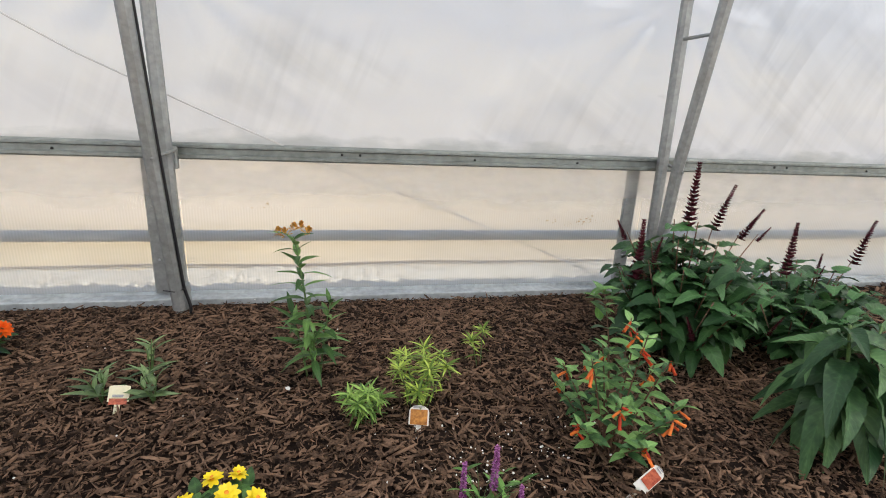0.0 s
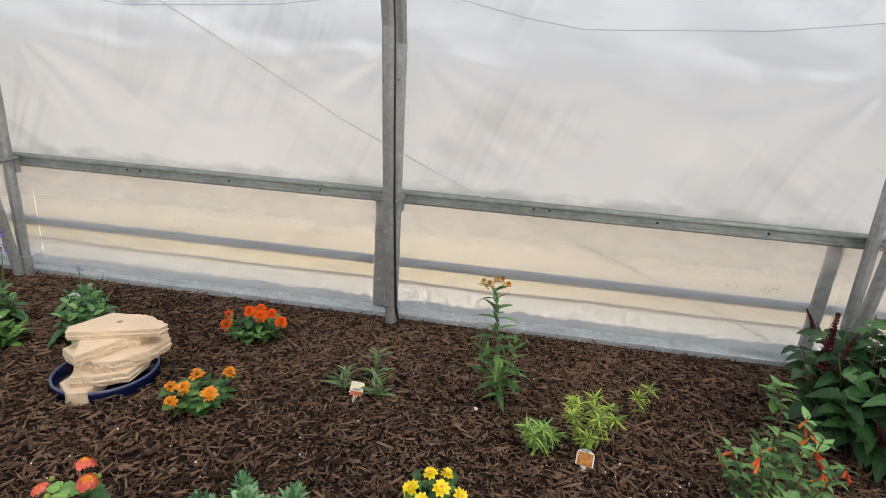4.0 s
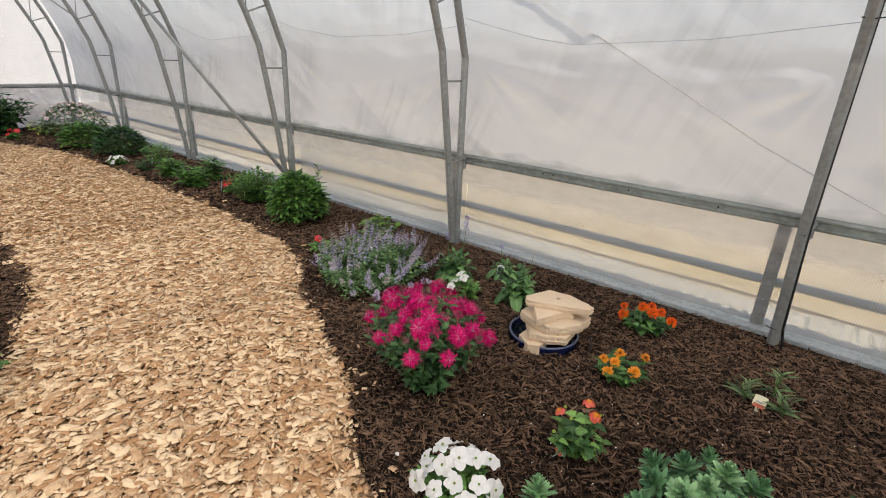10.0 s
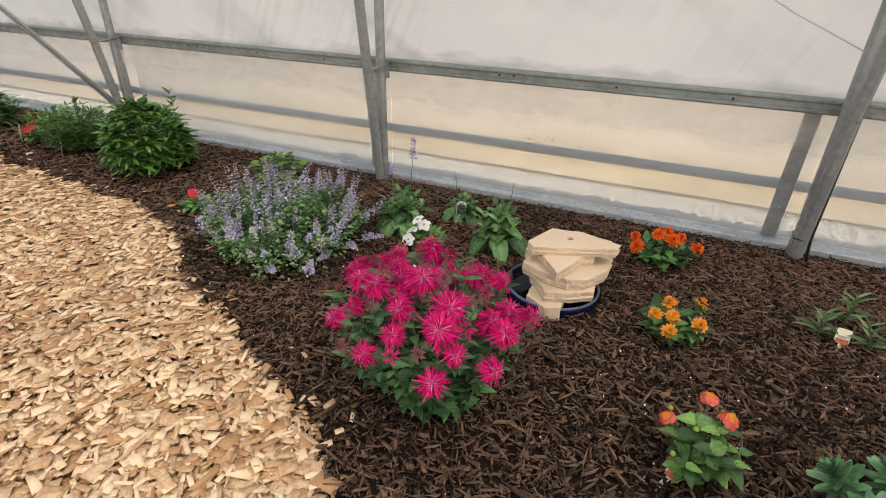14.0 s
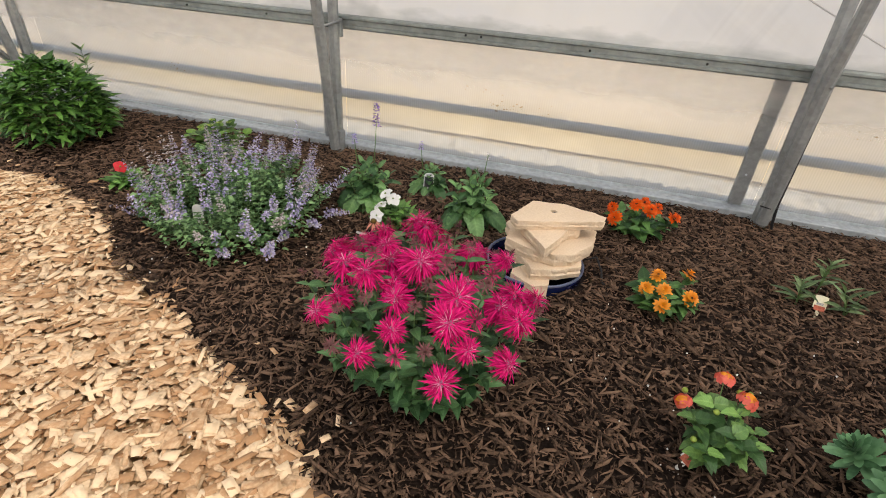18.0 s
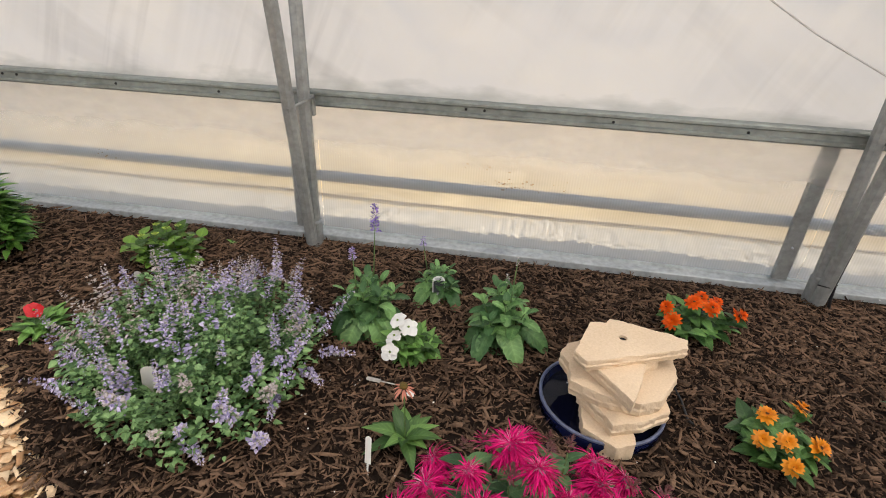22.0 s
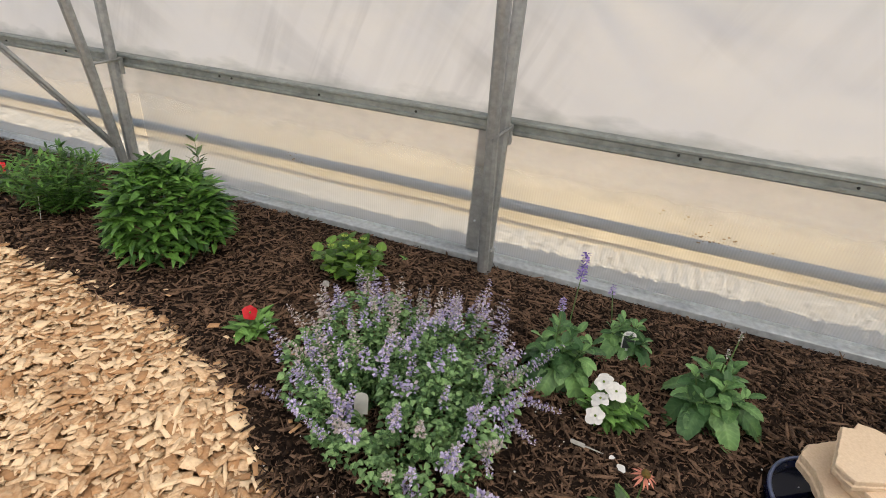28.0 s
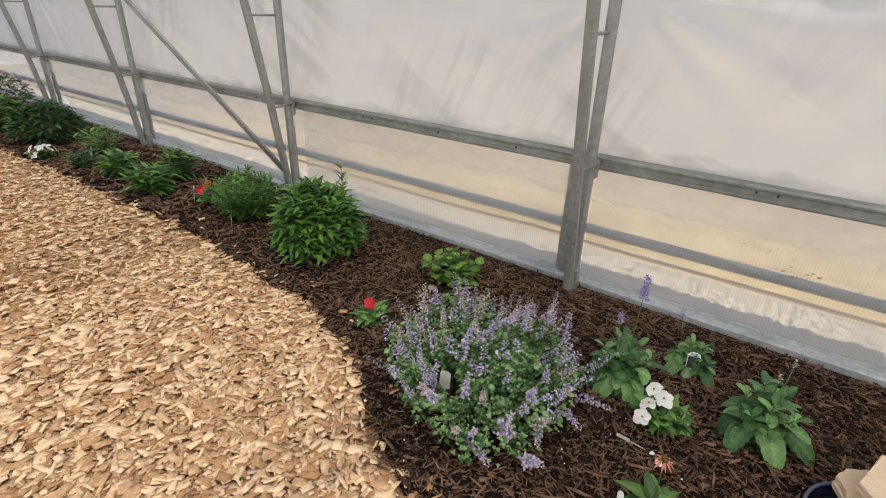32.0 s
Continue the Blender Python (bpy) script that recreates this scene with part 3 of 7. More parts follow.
EDGE = [(6.8, -2.9), (3.0, -2.85), (0.7, -2.85), (0.1, -2.75), (-0.4, -2.52), (-0.72, -2.3), (-1.0, -2.14), (-1.3, -1.97), (-1.75, -1.69), (-2.16, -1.51), (-2.66, -1.23), (-3.1, -1.02), (-3.84, -0.94), (-4.5, -0.87),
        (-5.2, -0.88), (-6.9, -0.92), (-8.0, -0.98), (-8.6, -1.06), (-9.2, -1.28), (-9.75, -1.56), (-10.0, -2.2), (-10.1, -4.0), (-10.1, -8.8)]
ISLAND = [(-2.12, -3.3), (-2.22, -3.09), (-2.6, -2.86), (-3.09, -2.66), (-3.66, -2.48), (-4.3, -2.44), (-4.99, -2.42), (-6.0, -2.44), (-7.2, -2.55), (-7.9, -3.0), (-8.1, -4.2), (-7.4, -5.6), (-4.5, -6.0), (-2.6, -5.2), (-2.1, -4.2)]


def inside(p, poly):
    x, y = p
    hit = False
    for (x0, y0), (x1, y1) in zip(poly, poly[1:] + poly[:1]):
        if (y0 > y) != (y1 > y) and x < (x1 - x0) * (y - y0) / (y1 - y0) + x0:
            hit = not hit
    return hit


BED = EDGE + [(-11.2, -8.8), (-11.2, 0.08), (6.8, 0.08)]
bm = bmesh.new()
bmesh.ops.create_grid(bm, x_segments=1, y_segments=1, size=400)
for v in bm.verts:
    v.co.z = -0.05
tagged(link_mesh("ground", bm, OUTSIDE), "dry sandy sunlit ground around the tunnel", "ground", kind="structure")
sheet("path", [(6.75, -8.8), (6.75, 0.05), (-11.2, 0.05), (-11.2, -8.8)], -0.03, CHIP_BED, "winding path of pale wood chips", "path", cut=0)
sheet("bed", BED, -0.012, SOIL, "planting bed of dark soil under bark mulch", "bed", 0.3, 0.012)
sheet("island_bed", ISLAND, -0.012, SOIL, "island bed of dark soil under bark mulch", "bed", 0.3, 0.012)
def ragged(name, y0, y1, z, mat, label, category, amp=0.04, seed=0.0, x0=-12.5, run=20.0, n=150, teeth=0.0, draw=(0.0, 0.0), hump=0.06, crumple=0.0):
    """A strip on the ground outside along the wall, with uneven edges and a few humps."""
    verts, faces = [], []
    r = random.Random(seed)
    for i in range(n + 1):
        x = x0 + run * i / n
        a = y0 + amp * noise.noise(Vector((x * 1.9, seed, 0)))
        b = y1 + amp * noise.noise(Vector((x * 1.5, seed, 5))) + 0.4 * amp * noise.noise(Vector((x * 6, seed, 9))) + r.uniform(-teeth, teeth)
        a += r.uniform(-teeth, teeth)
        west = min(1.0, max(0.0, (0.3 - x) / 2.6))
        a, b = a - draw[0] * west, b - draw[1] * west
        for k in range(5):
            t = k / 4
            verts.append((x, a + (b - a) * t, z + (0.0 if k in (0, 4) else hump * abs(noise.noise(Vector((x * 5, t * 3, seed)))) + r.uniform(0, crumple))))
    for i in range(n):
        for k in range(4):
            q = i * 5 + k
            faces.append((q, q + 5, q + 6, q + 1))
    return tagged(obj(name, mesh_arrays(name, np.array(verts), np.array(faces)), mat, smooth=not crumple), label, category, kind="structure")


# strip added for the shade along the wall; its grey is the shade
ragged("wall_shade_strip", 0.13, 0.31, -0.047, WALL_SHADE, "grey ground strip along the wall outside, coloured as its shade", "footing", 0.02, 2.0, n=400, teeth=0.006, draw=(0.0, 0.05), hump=0.01)
# jagged edges shaped after the panel flutes' bending of the light
ragged("plastic_skirt", 0.27, 0.67, -0.042, SKIRT, "crumpled white plastic edge lying outside on the ground", "plastic sheet", 0.035, 1.0, n=1400, teeth=0.035, draw=(0.05, 0.02), hump=0.03, crumple=0.03)
ob = thing("drip_hose", -12.0, 0.71, "brown drip hose lying outside along the wall", "hose", -0.035)
bm = bmesh.new()
tube(bm, [(i * 0.4, 0.06 * noise.noise(Vector((i * 0.5, 0, 0))), 0) for i in range(48)], 0.008, 6)
part("hose", bm, HOSE, ob)


def crease(x, z):
    """Folds that run out from the shoulder of each bow into the slack of the sheet."""
    d = 0.0
    k = math.floor(x / SP)
    for xb, way in ((k * SP, 1), ((k + 1) * SP, -1)):
        dx, dz = (x - xb) * way - 0.05, SHOULDER - 0.02 - z
        far = math.hypot(dx, dz)
        if far < 0.03:
            continue
        a = math.degrees(math.atan2(dz, dx))
        for n, (a0, w, s, reach) in enumerate(((24, 5, 1.0, 1.1), (38, 4, -0.8, 1.3), (52, 5, 1.0, 1.0), (68, 5, -0.7, 0.8), (6, 4, 0.7, 1.2), (31, 2.0, 0.4, 1.5), (45, 1.8, -0.45, 1.6), (60, 2.2, 0.4, 1.2), (16, 2.0, -0.35, 1.4))):
            a0 += 7 * noise.noise(Vector((xb * 3.1, n * 1.7, way)))
            d += s * 0.009 * math.exp(-((a - a0) / w) ** 2) * min(1, far / 0.15) * max(0.0, 1 - far / reach)
    return d


def film(name, rows, mat, label, category, wrinkle=0.012, nx=110):
    """A sheet of film from x to x, over a line of (y, z) points, wrinkled between the bows."""
    verts, faces = [], []
    for i in range(nx + 1):
        x = X_W + (X_E - X_W) * i / nx
        slack = abs(math.sin(math.pi * x / SP))
        for y, z in rows:
            d = wrinkle * slack * noise.noise(Vector((x * 1.3 + z * 1.1, z * 2.0, 3.1))) + 0.006 * slack
            if nx > 200:
                d += 0.35 * wrinkle * noise.noise(Vector((x * 4 - z * 5, z * 9 + x * 2, 1.1))) * (1.0 if z < SHOULDER else max(0.3, 1 - 1.5 * (z - SHOULDER))) + (crease(x, z) if z < SHOULDER else 0)
            verts.append((x, y + d, z))
    m = len(rows)
    for i in range(nx):
        for j in range(m - 1):
            a = i * m + j
            faces.append((a, a + m, a + m + 1, a + 1))
    me = mesh_arrays(name, np.array(verts), np.array(faces))
    return tagged(obj(name, me, mat), label, category, kind="structure")


def film_line():
    """The sheet's line from the rail to the ridge: upright, then rounding smoothly into the arch."""
    top = [(y + 0.06, z + 0.03) for y, z in arch(0.0, 56)]
    cut = next(i for i, (y, z) in enumerate(top) if z > 2.05)
    (y2, z2), (y3, z3) = top[cut], top[cut + 1]
    low = [(0.115, 0.66 + 0.44 * i / 18) for i in range(18)]
    k = 0.42 / math.hypot(y3 - y2, z3 - z2)
    a, b, c, d = (0.115, 1.10), (0.115, 1.42), (y2 - (y3 - y2) * k, z2 - (z3 - z2) * k), (y2, z2)
    mid = []
    for i in range(40):
        t = i / 40
        w = ((1 - t) ** 3, 3 * t * (1 - t) ** 2, 3 * t * t * (1 - t), t ** 3)
        mid.append(tuple(sum(q * p[j] for q, p in zip(w, (a, b, c, d))) for j in (0, 1)))
    return low + mid + top[cut:cut + 4], top[cut + 3:]


wall_pts, roof = film_line()
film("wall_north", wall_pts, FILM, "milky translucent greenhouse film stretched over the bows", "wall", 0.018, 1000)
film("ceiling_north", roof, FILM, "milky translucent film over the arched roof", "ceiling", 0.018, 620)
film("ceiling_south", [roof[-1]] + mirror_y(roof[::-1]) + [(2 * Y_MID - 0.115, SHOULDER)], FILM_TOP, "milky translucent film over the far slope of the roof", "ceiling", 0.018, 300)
film("wall_south", [(2 * Y_MID - 0.115, z) for z in (-0.05, 0.4, 0.9, SHOULDER)], ROOF, "milky translucent greenhouse film on the far side", "wall")

# fluted lower panel along the north side
for i in range(8):
    x0, x1 = X_W + i * SP + 0.05, min(X_E, X_W + (i + 1) * SP + 0.048)
    bm = bmesh.new()
    box(bm, x0 if i else X_W, x1, 0.128, 0.1285, 0.02, 0.67)
    sheet_ob = tagged(link_mesh("lower_panel", bm, PANEL, smooth=False), "fluted translucent plastic panel below the rail", "panel", kind="structure")
    if i > 2:
        # upright webs of the twin-wall sheet
        bm = bmesh.new()
        for k in range(int((x1 - x0) / 0.0125)):
            x = x0 + 0.0125 * k + 0.006
            bm.faces.new([bm.verts.new((x, y, z)) for y, z in ((0.129, 0.021), (0.138, 0.021), (0.138, 0.669), (0.129, 0.669))])
        part("web", bm, WEB, sheet_ob, smooth=False)["kind"] = "stuff"


# loose lower edge of the film, hanging inside the panel below the rail
verts, faces = [], []
for i in range(601):
    x = X_W + (X_E - X_W) * i / 600
    low = 0.432 + 0.030 * noise.noise(Vector((x * 0.7, 0, 3))) + 0.006 * noise.noise(Vector((x * 5, 0, 8)))
    for k in range(7):
        z = 0.655 + (low - 0.655) * k / 6
        verts.append((x, 0.066 + 0.007 * noise.noise(Vector((x * 2.2, z * 5, 1))) * k / 6, z))
for i in range(600):
    for k in range(6):
        q = i * 7 + k
        faces.append((q, q + 7, q + 8, q + 1))
tagged(obj("film_edge", mesh_arrays("film_edge", np.array(verts), np.array(faces)), FLAP), "loose milky film edge hanging below the rail", "wall", kind="structure")


def end_wall(name, x, mat, lower):
    prof = [(0.1, lower), (0.1, SHOULDER)] + [(y + 0.05, z + 0.03) for y, z in arch()]
    prof = prof + mirror_y(prof[::-1][1:])
    bm = bmesh.new()
    bm.faces.new([bm.verts.new((x, y, z)) for y, z in prof])
    return tagged(link_mesh(name, bm, mat, smooth=False), "clear film end wall with daylight behind", "wall", kind="structure")


end_wall("wall_west", X_W, CLEAR, 0.66)
end_wall("wall_east", X_E, ROOF, -0.05)
bm = bmesh.new()
box(bm, X_W - 0.004, X_W - 0.0035, 2 * Y_MID - 0.1, 0.1, -0.05, 0.66)
tagged(link_mesh("end_panel", bm, END_FILM, smooth=False), "whitish translucent lower panel of the end wall", "panel", kind="structure")


def profile_bar(bm, x0, x1, prof):
    """A bar along x with a closed (y, z) profile."""
    a = [bm.verts.new((x0, y, z)) for y, z in prof]
    b = [bm.verts.new((x1, y, z)) for y, z in prof]
    n = len(prof)
    for i in range(n):
        bm.faces.new((a[i], a[(i + 1) % n], b[(i + 1) % n], b[i]))
    bm.faces.new(a[::-1])
    bm.faces.new(b)


def rail(x0, x1):
    ob = thing("side_rail", x0, 0.0, "galvanised steel film-lock rail along the side wall", "rail", 0.0, "side rails")
    prof = [(0.055, 0.648), (0.048, 0.655), (0.048, 0.667), (0.058, 0.672), (0.058, 0.693), (0.048, 0.698), (0.048, 0.708), (0.055, 0.714), (0.11, 0.714), (0.11, 0.648)]
    bm = bmesh.new()
    profile_bar(bm, 0.0, x1 - x0, prof)
    part("channel", bm, RAIL, ob, smooth=False)
    for dx in (0.31, 0.345, 0.58, 0.81):
        bm = bmesh.new()
        bmesh.ops.create_cone(bm, cap_ends=True, segments=8, radius1=0.006, radius2=0.005, depth=0.006, matrix=pose(dx * (x1 - x0), 0.056, 0.684 - 0.006 * (dx > 0.5), 90))
        part("screw", bm, DARK, ob)
    return ob


for a, b in zip([X_W] + BOWS[1:], BOWS[1:] + [X_E]):
    rail(a + 0.003, b - 0.003)

# lower pipe behind the panel and the sill along the foot
ob = thing("lower_pipe", X_W, 0.175, "galvanised pipe behind the fluted panel", "pipe", 0.285)
bm = bmesh.new()
tube(bm, [(0, 0, 0), (X_E - X_W, 0, 0)], 0.027, 12)
part("pipe", bm, ZINC, ob)
bm = bmesh.new()
profile_bar(bm, X_W, X_E, [(0.058, -0.06), (0.058, 0.016), (0.062, 0.020), (0.112, 0.024), (0.114, 0.036), (0.122, 0.036), (0.122, -0.06)])
tagged(link_mesh("base_sill", bm, SILL, smooth=False), "pale galvanised sill along the wall foot", "sill", kind="structure")


def bow(x, lean=-0.02):
    """A trussed bow: two chords that meet at the foot, with rungs and web rods between them."""
    ob = thing("trussed_bow", x, 0.0, "galvanised steel trussed bow of two square tubes with rungs", "greenhouse bow", 0.0, "greenhouse bows")
    outer = [(0.0, -0.03), (0.018, SHOULDER)] + arch()[1:]
    inner = [(-0.05, 0.02), (-0.125, 0.69), (-0.25, 1.46)] + [(y - 0.02, z) for y, z in arch(0.23)[1:]]
    for nm, line in (("outer_chord", outer), ("inner_chord", inner)):
        full = line + mirror_y(line[::-1][1:])
        bm = bmesh.new()
        tube(bm, [(lean * min(1.0, max(0.0, z) / 0.69), y, z) for y, z in full], 0.0245, 8, square=True)
        part(nm, bm, ZINC, ob, smooth=False)
    bm = bmesh.new()
    box(bm, -0.029, 0.029, -0.034, 0.024, -0.05, 0.12, 0.006)
    part("foot_sleeve", bm, ZINC, ob, smooth=False)
    ya = arch()
    yb = arch(0.23)
    spans = [((0.012, 1.0), (-0.16, 1.0)), ((0.016, 1.26), (-0.197, 1.26))]
    spans += [(ya[i], (yb[i][0] - 0.02, yb[i][1])) for i in range(1, 14, 2)]
    for side in (0, 1):
        for (y0, z0), (y1, z1) in spans[1:]:
            if side:
                y0, y1 = 2 * Y_MID - y0, 2 * Y_MID - y1
            bm = bmesh.new()
            tube(bm, [(lean, y0, z0), (lean, y1, z1)], 0.008, 6)
            part("rung", bm, ZINC, ob)
        webs = [((yb[i][0] - 0.02, yb[i][1]), ya[i + 1]) for i in range(1, 13, 2)]
        for (y0, z0), (y1, z1) in webs:
            if side:
                y0, y1 = 2 * Y_MID - y0, 2 * Y_MID - y1
            bm = bmesh.new()
            tube(bm, [(lean, y0, z0), (lean, y1, z1)], 0.006, 6)
            part("web_rod", bm, ZINC, ob)
    bm = bmesh.new()
    box(bm, lean + 0.024, lean + 0.045, 0.02, 0.05, 0.61, 0.70, 0.004)
    part("rail_bracket", bm, ZINC, ob, smooth=False)
    bm = bmesh.new()
    tube(bm, [(lean + 0.01, -0.15, 0.67), (lean + 0.045, 0.03, 0.69)], 0.007, 6)
    part("tie_bolt", bm, ZINC, ob)
    return ob


first = bow(BOWS[0] + 0.005)
for x in BOWS[1:]:
    copy_thing(first, pose(x + 0.009, 0, 0))

for i, x in enumerate(BOWS[1:-1]):
    ob = thing("ground_post", x - 0.096, 0.094, "flat galvanised ground post against the lower panel", "post", 0.0, "ground posts")
    bm = bmesh.new()
    box(bm, -0.032, 0.032, -0.012, 0.012, 0.04, 0.645, 0.004)
    part("strip", bm, ZINC, ob, smooth=False)
    bm = bmesh.new()
    bmesh.ops.create_cone(bm, cap_ends=True, segments=8, radius1=0.006, radius2=0.004, depth=0.01, matrix=pose(0.0, -0.014, 0.2, 90))
    part("bolt", bm, ZINC_PALE, ob)


def brace(a, b):
    ob = thing("diagonal_brace", a[0], a[1], "galvanised diagonal brace pipe across the bows", "brace", a[2], "diagonal braces")
    bm = bmesh.new()
    d = Vector(b) - Vector(a)
    tube(bm, [(0, 0, 0), d], 0.012, 8)
    part("pipe", bm, ZINC, ob)


brace((-4.47, -0.085, 0.215), (-7.67, -0.48, 2.62))
brace((-4.52, -0.085, 0.215), (-7.72, -0.48, 2.62))
brace((-8.95, -0.37, 1.76), (-11.2, -0.75, 2.62))

# black cable down the inner chord of one bow, with ties
ob = thing("power_cable", 0, 0, "black cable tied down a bow to the bed", "cable")
bm = bmesh.new()
pts = [(0.012, y + 0.012, z) for y, z in reversed(arch(0.23)[1:6])]
pts = [(x, y - 0.02, z) for x, y, z in pts] + [(0.012, -0.235, 1.46), (0.015, -0.115, 0.7), (0.036, -0.06, 0.12), (0.05, -0.05, 0.04), (0.058, -0.06, -0.02)]
tube(bm, pts, 0.007, 8)
part("sheath", bm, CABLE, ob)
for z, y in ((0.11, -0.05), (1.62, -0.30)):
    bm = bmesh.new()
    tube(bm, [(0.042, y - 0.015, z + 0.006), (0.004, y - 0.034, z), (-0.040, y - 0.030, z + 0.006)], 0.003, 5)
    part("cable_tie", bm, CABLE, ob)

# thin cord along the shoulder that sags from bow to bow
for x in BOWS[2:-1]:
    ob = thing("sagging_cord", x, -0.015, "thin grey cord sagging along the film", "cord", 1.68, "sagging cords")
    bm = bmesh.new()
    s = 0.06 * noise.noise(Vector((x, 0, 2)))
    tube(bm, [(0, 0, 0), (0.25, 0.02, -0.06), (0.55, 0.03, -0.12 + s), (0.82, 0.035, -0.155 + s), (1.6, 0.03, -0.12 + 0.5 * s), (SP, 0.02, -0.04)], 0.002, 5)
    part("cord", bm, ZINC_PALE, ob)

# slack outer strap that shows through the film
ob = thing("outer_strap", -0.3, 0.15, "thin strap slung diagonally outside the panel", "strap", 1.04)
bm = bmesh.new()
tube(bm, [(0.69, 0, -0.33), (1.55, 0, -0.64), (2.3, 0, -0.95), (2.45, 0.02, -1.09)], 0.0035, 5)
part("strap", bm, STRAP_GREY, ob)
# cord added inside the film to show the outer strap's dim line
ob = thing("slack_cord", -0.3, 0.082, "thin pale cord added inside the film for the outer strap's dim line", "cord", 1.04)
bm = bmesh.new()
tube(bm, [(-1.95, -0.25, 1.03), (-1.5, -0.125, 0.80), (-1.06, -0.045, 0.57), (-0.5, -0.01, 0.27), (0, 0, 0), (0.4, 0, -0.18), (0.75, 0.0, -0.327)], 0.0035, 5)
part("cord", bm, STRAP_GREY, ob)

# end wall frame
ob = thing("end_wall_frame", X_W, -1.09, "galvanised frame of the end wall", "frame")
for nm, a, b in (("post", (0.03, 0, 0.69), (0.03, 0, 4.1)), ("beam", (0.03, 0, 1.79), (0.03, -4.5, 1.72)), ("sill_rail", (0.02, 1.1, 0.69), (0.02, -7.6, 0.66)), ("post", (0.03, -4.4, 0.0), (0.03, -4.4, 4.3))):
    bm = bmesh.new()
    tube(bm, [a, b], 0.035, 8, square=True)
    part(nm, bm, ZINC, ob, smooth=False)

# outside beyond the end wall
ob = thing("white_building", X_W - 5.0, -2.4, "white panelled building outside", "building", -0.05)
bm = bmesh.new()
box(bm, -0.3, 0.3, -7, 4.3, 0, 2.72)
part("wall", bm, WHITE_PAINT, ob, smooth=False)
for i in range(7):
    y = 0.5 + i * 0.31
    bm = bmesh.new()
    box(bm, 0.3, 0.315, y, y + 0.2, 2.02, 2.40)
    win = part("window", bm, PANE, ob, "pale reflecting pane", smooth=False)
    for a, b, c, d in ((y - 0.02, y, 2.0, 2.42), (y + 0.2, y + 0.22, 2.0, 2.42), (y, y + 0.2, 2.40, 2.42), (y, y + 0.2, 2.0, 2.02)):
        bm = bmesh.new()
        box(bm, 0.3, 0.33, a, b, c, d)
        part("frame", bm, GREY_PAINT, win, smooth=False)
bm = bmesh.new()
box(bm, -0.4, 0.4, -7.1, 4.4, 2.72, 2.78)
part("roof_edge", bm, WHITE_PAINT, ob, smooth=False)
ob = thing("red_screen", X_W - 1.6, -2.0, "faded red cloth screen outside", "screen", -0.05)
bm = bmesh.new()
box(bm, -0.02, 0.02, -0.5, 0.93, 0, 1.80)
part("cloth", bm, PALE_RED, ob, smooth=False)
ob = thing("red_banner", X_W - 0.14, -1.26, "crumpled red and white banner outside the film", "banner", 0.7)
bm = bmesh.new()
cols = []
for i in range(9):
    z = 0.96 * (1 - i / 8)
    w = 0.05 + 0.19 * (i / 8) ** 0.8
    cols.append([bm.verts.new((0.03 * noise.noise(Vector((i, k, 0))), -0.04 + w * (k / 4 - 0.5) * 1.6 + 0.05 * i / 8, z - 0.04)) for k in range(5)])
for a, b in zip(cols, cols[1:]):
    for k in range(4):
        bm.faces.new((a[k], a[k + 1], b[k + 1], b[k]))
part("cloth", bm, RED_CLOTH, ob)
bm = bmesh.new()
tube(bm, [(0, -0.05, -0.76), (0, -0.05, 0.9)], 0.012, 6)
part("pole", bm, WHITE_PAINT, ob)
r = random.Random(5)
for i in range(16):
    bm = bmesh.new()
    y, z = r.uniform(-0.13, 0.11), 0.03 + 0.046 * i
    bmesh.ops.create_grid(bm, x_segments=1, y_segments=1, size=0.5, matrix=pose(0.05, y * (1 - z), z, 90, r.uniform(10, 40), 90) @ Matrix.Diagonal((0.07, 0.03, 1, 1)))
    part("white_mark", bm, WHITE, ob)

# mud splashes on the fluted panel
r = random.Random(9)
bm = bmesh.new()
for cx, cz, n in ((1.92, 0.37, 26), (1.75, 0.38, 8), (-1.35, 0.35, 12), (-1.22, 0.35, 6), (-1.08, 0.36, 5), (-1.45, 0.42, 6), (0.3, 0.45, 5), (-3.4, 0.3, 8), (-0.7, 0.52, 4), (1.0, 0.5, 5)):
    for _ in range(2 * n):
        x, z, s = cx + r.gauss(0, 0.05), cz + r.gauss(0, 0.014), 0.001 + 0.0042 * r.random() ** 2.5
        ring = [bm.verts.new((x + s * 2.0 * r.uniform(0.45, 1) * math.cos(k), 0.1262, z + s * r.uniform(0.6, 1) * math.sin(k))) for k in (0, 1.1, 2.2, 3.3, 4.4, 5.4)]
        top = bm.verts.new((x, 0.1250, z))
        for k in range(6):
            bm.faces.new((ring[k], ring[(k + 1) % 6], top))
tagged(link_mesh("mud_specks", bm, MUD), "brown mud splashes on the lower panel", "mud", kind="stuff")

# ---- plant helpers ----
GA = 2.399963


def aim(pos, way, spin=0.0, scale=1.0):
    """+z of the piece points along way."""
    q = Vector(way).to_track_quat("Z", "Y").to_matrix().to_4x4()
    return Matrix.Translation(pos) @ q @ Matrix.Rotation(spin, 4, "Z") @ Matrix.Scale(scale, 4)


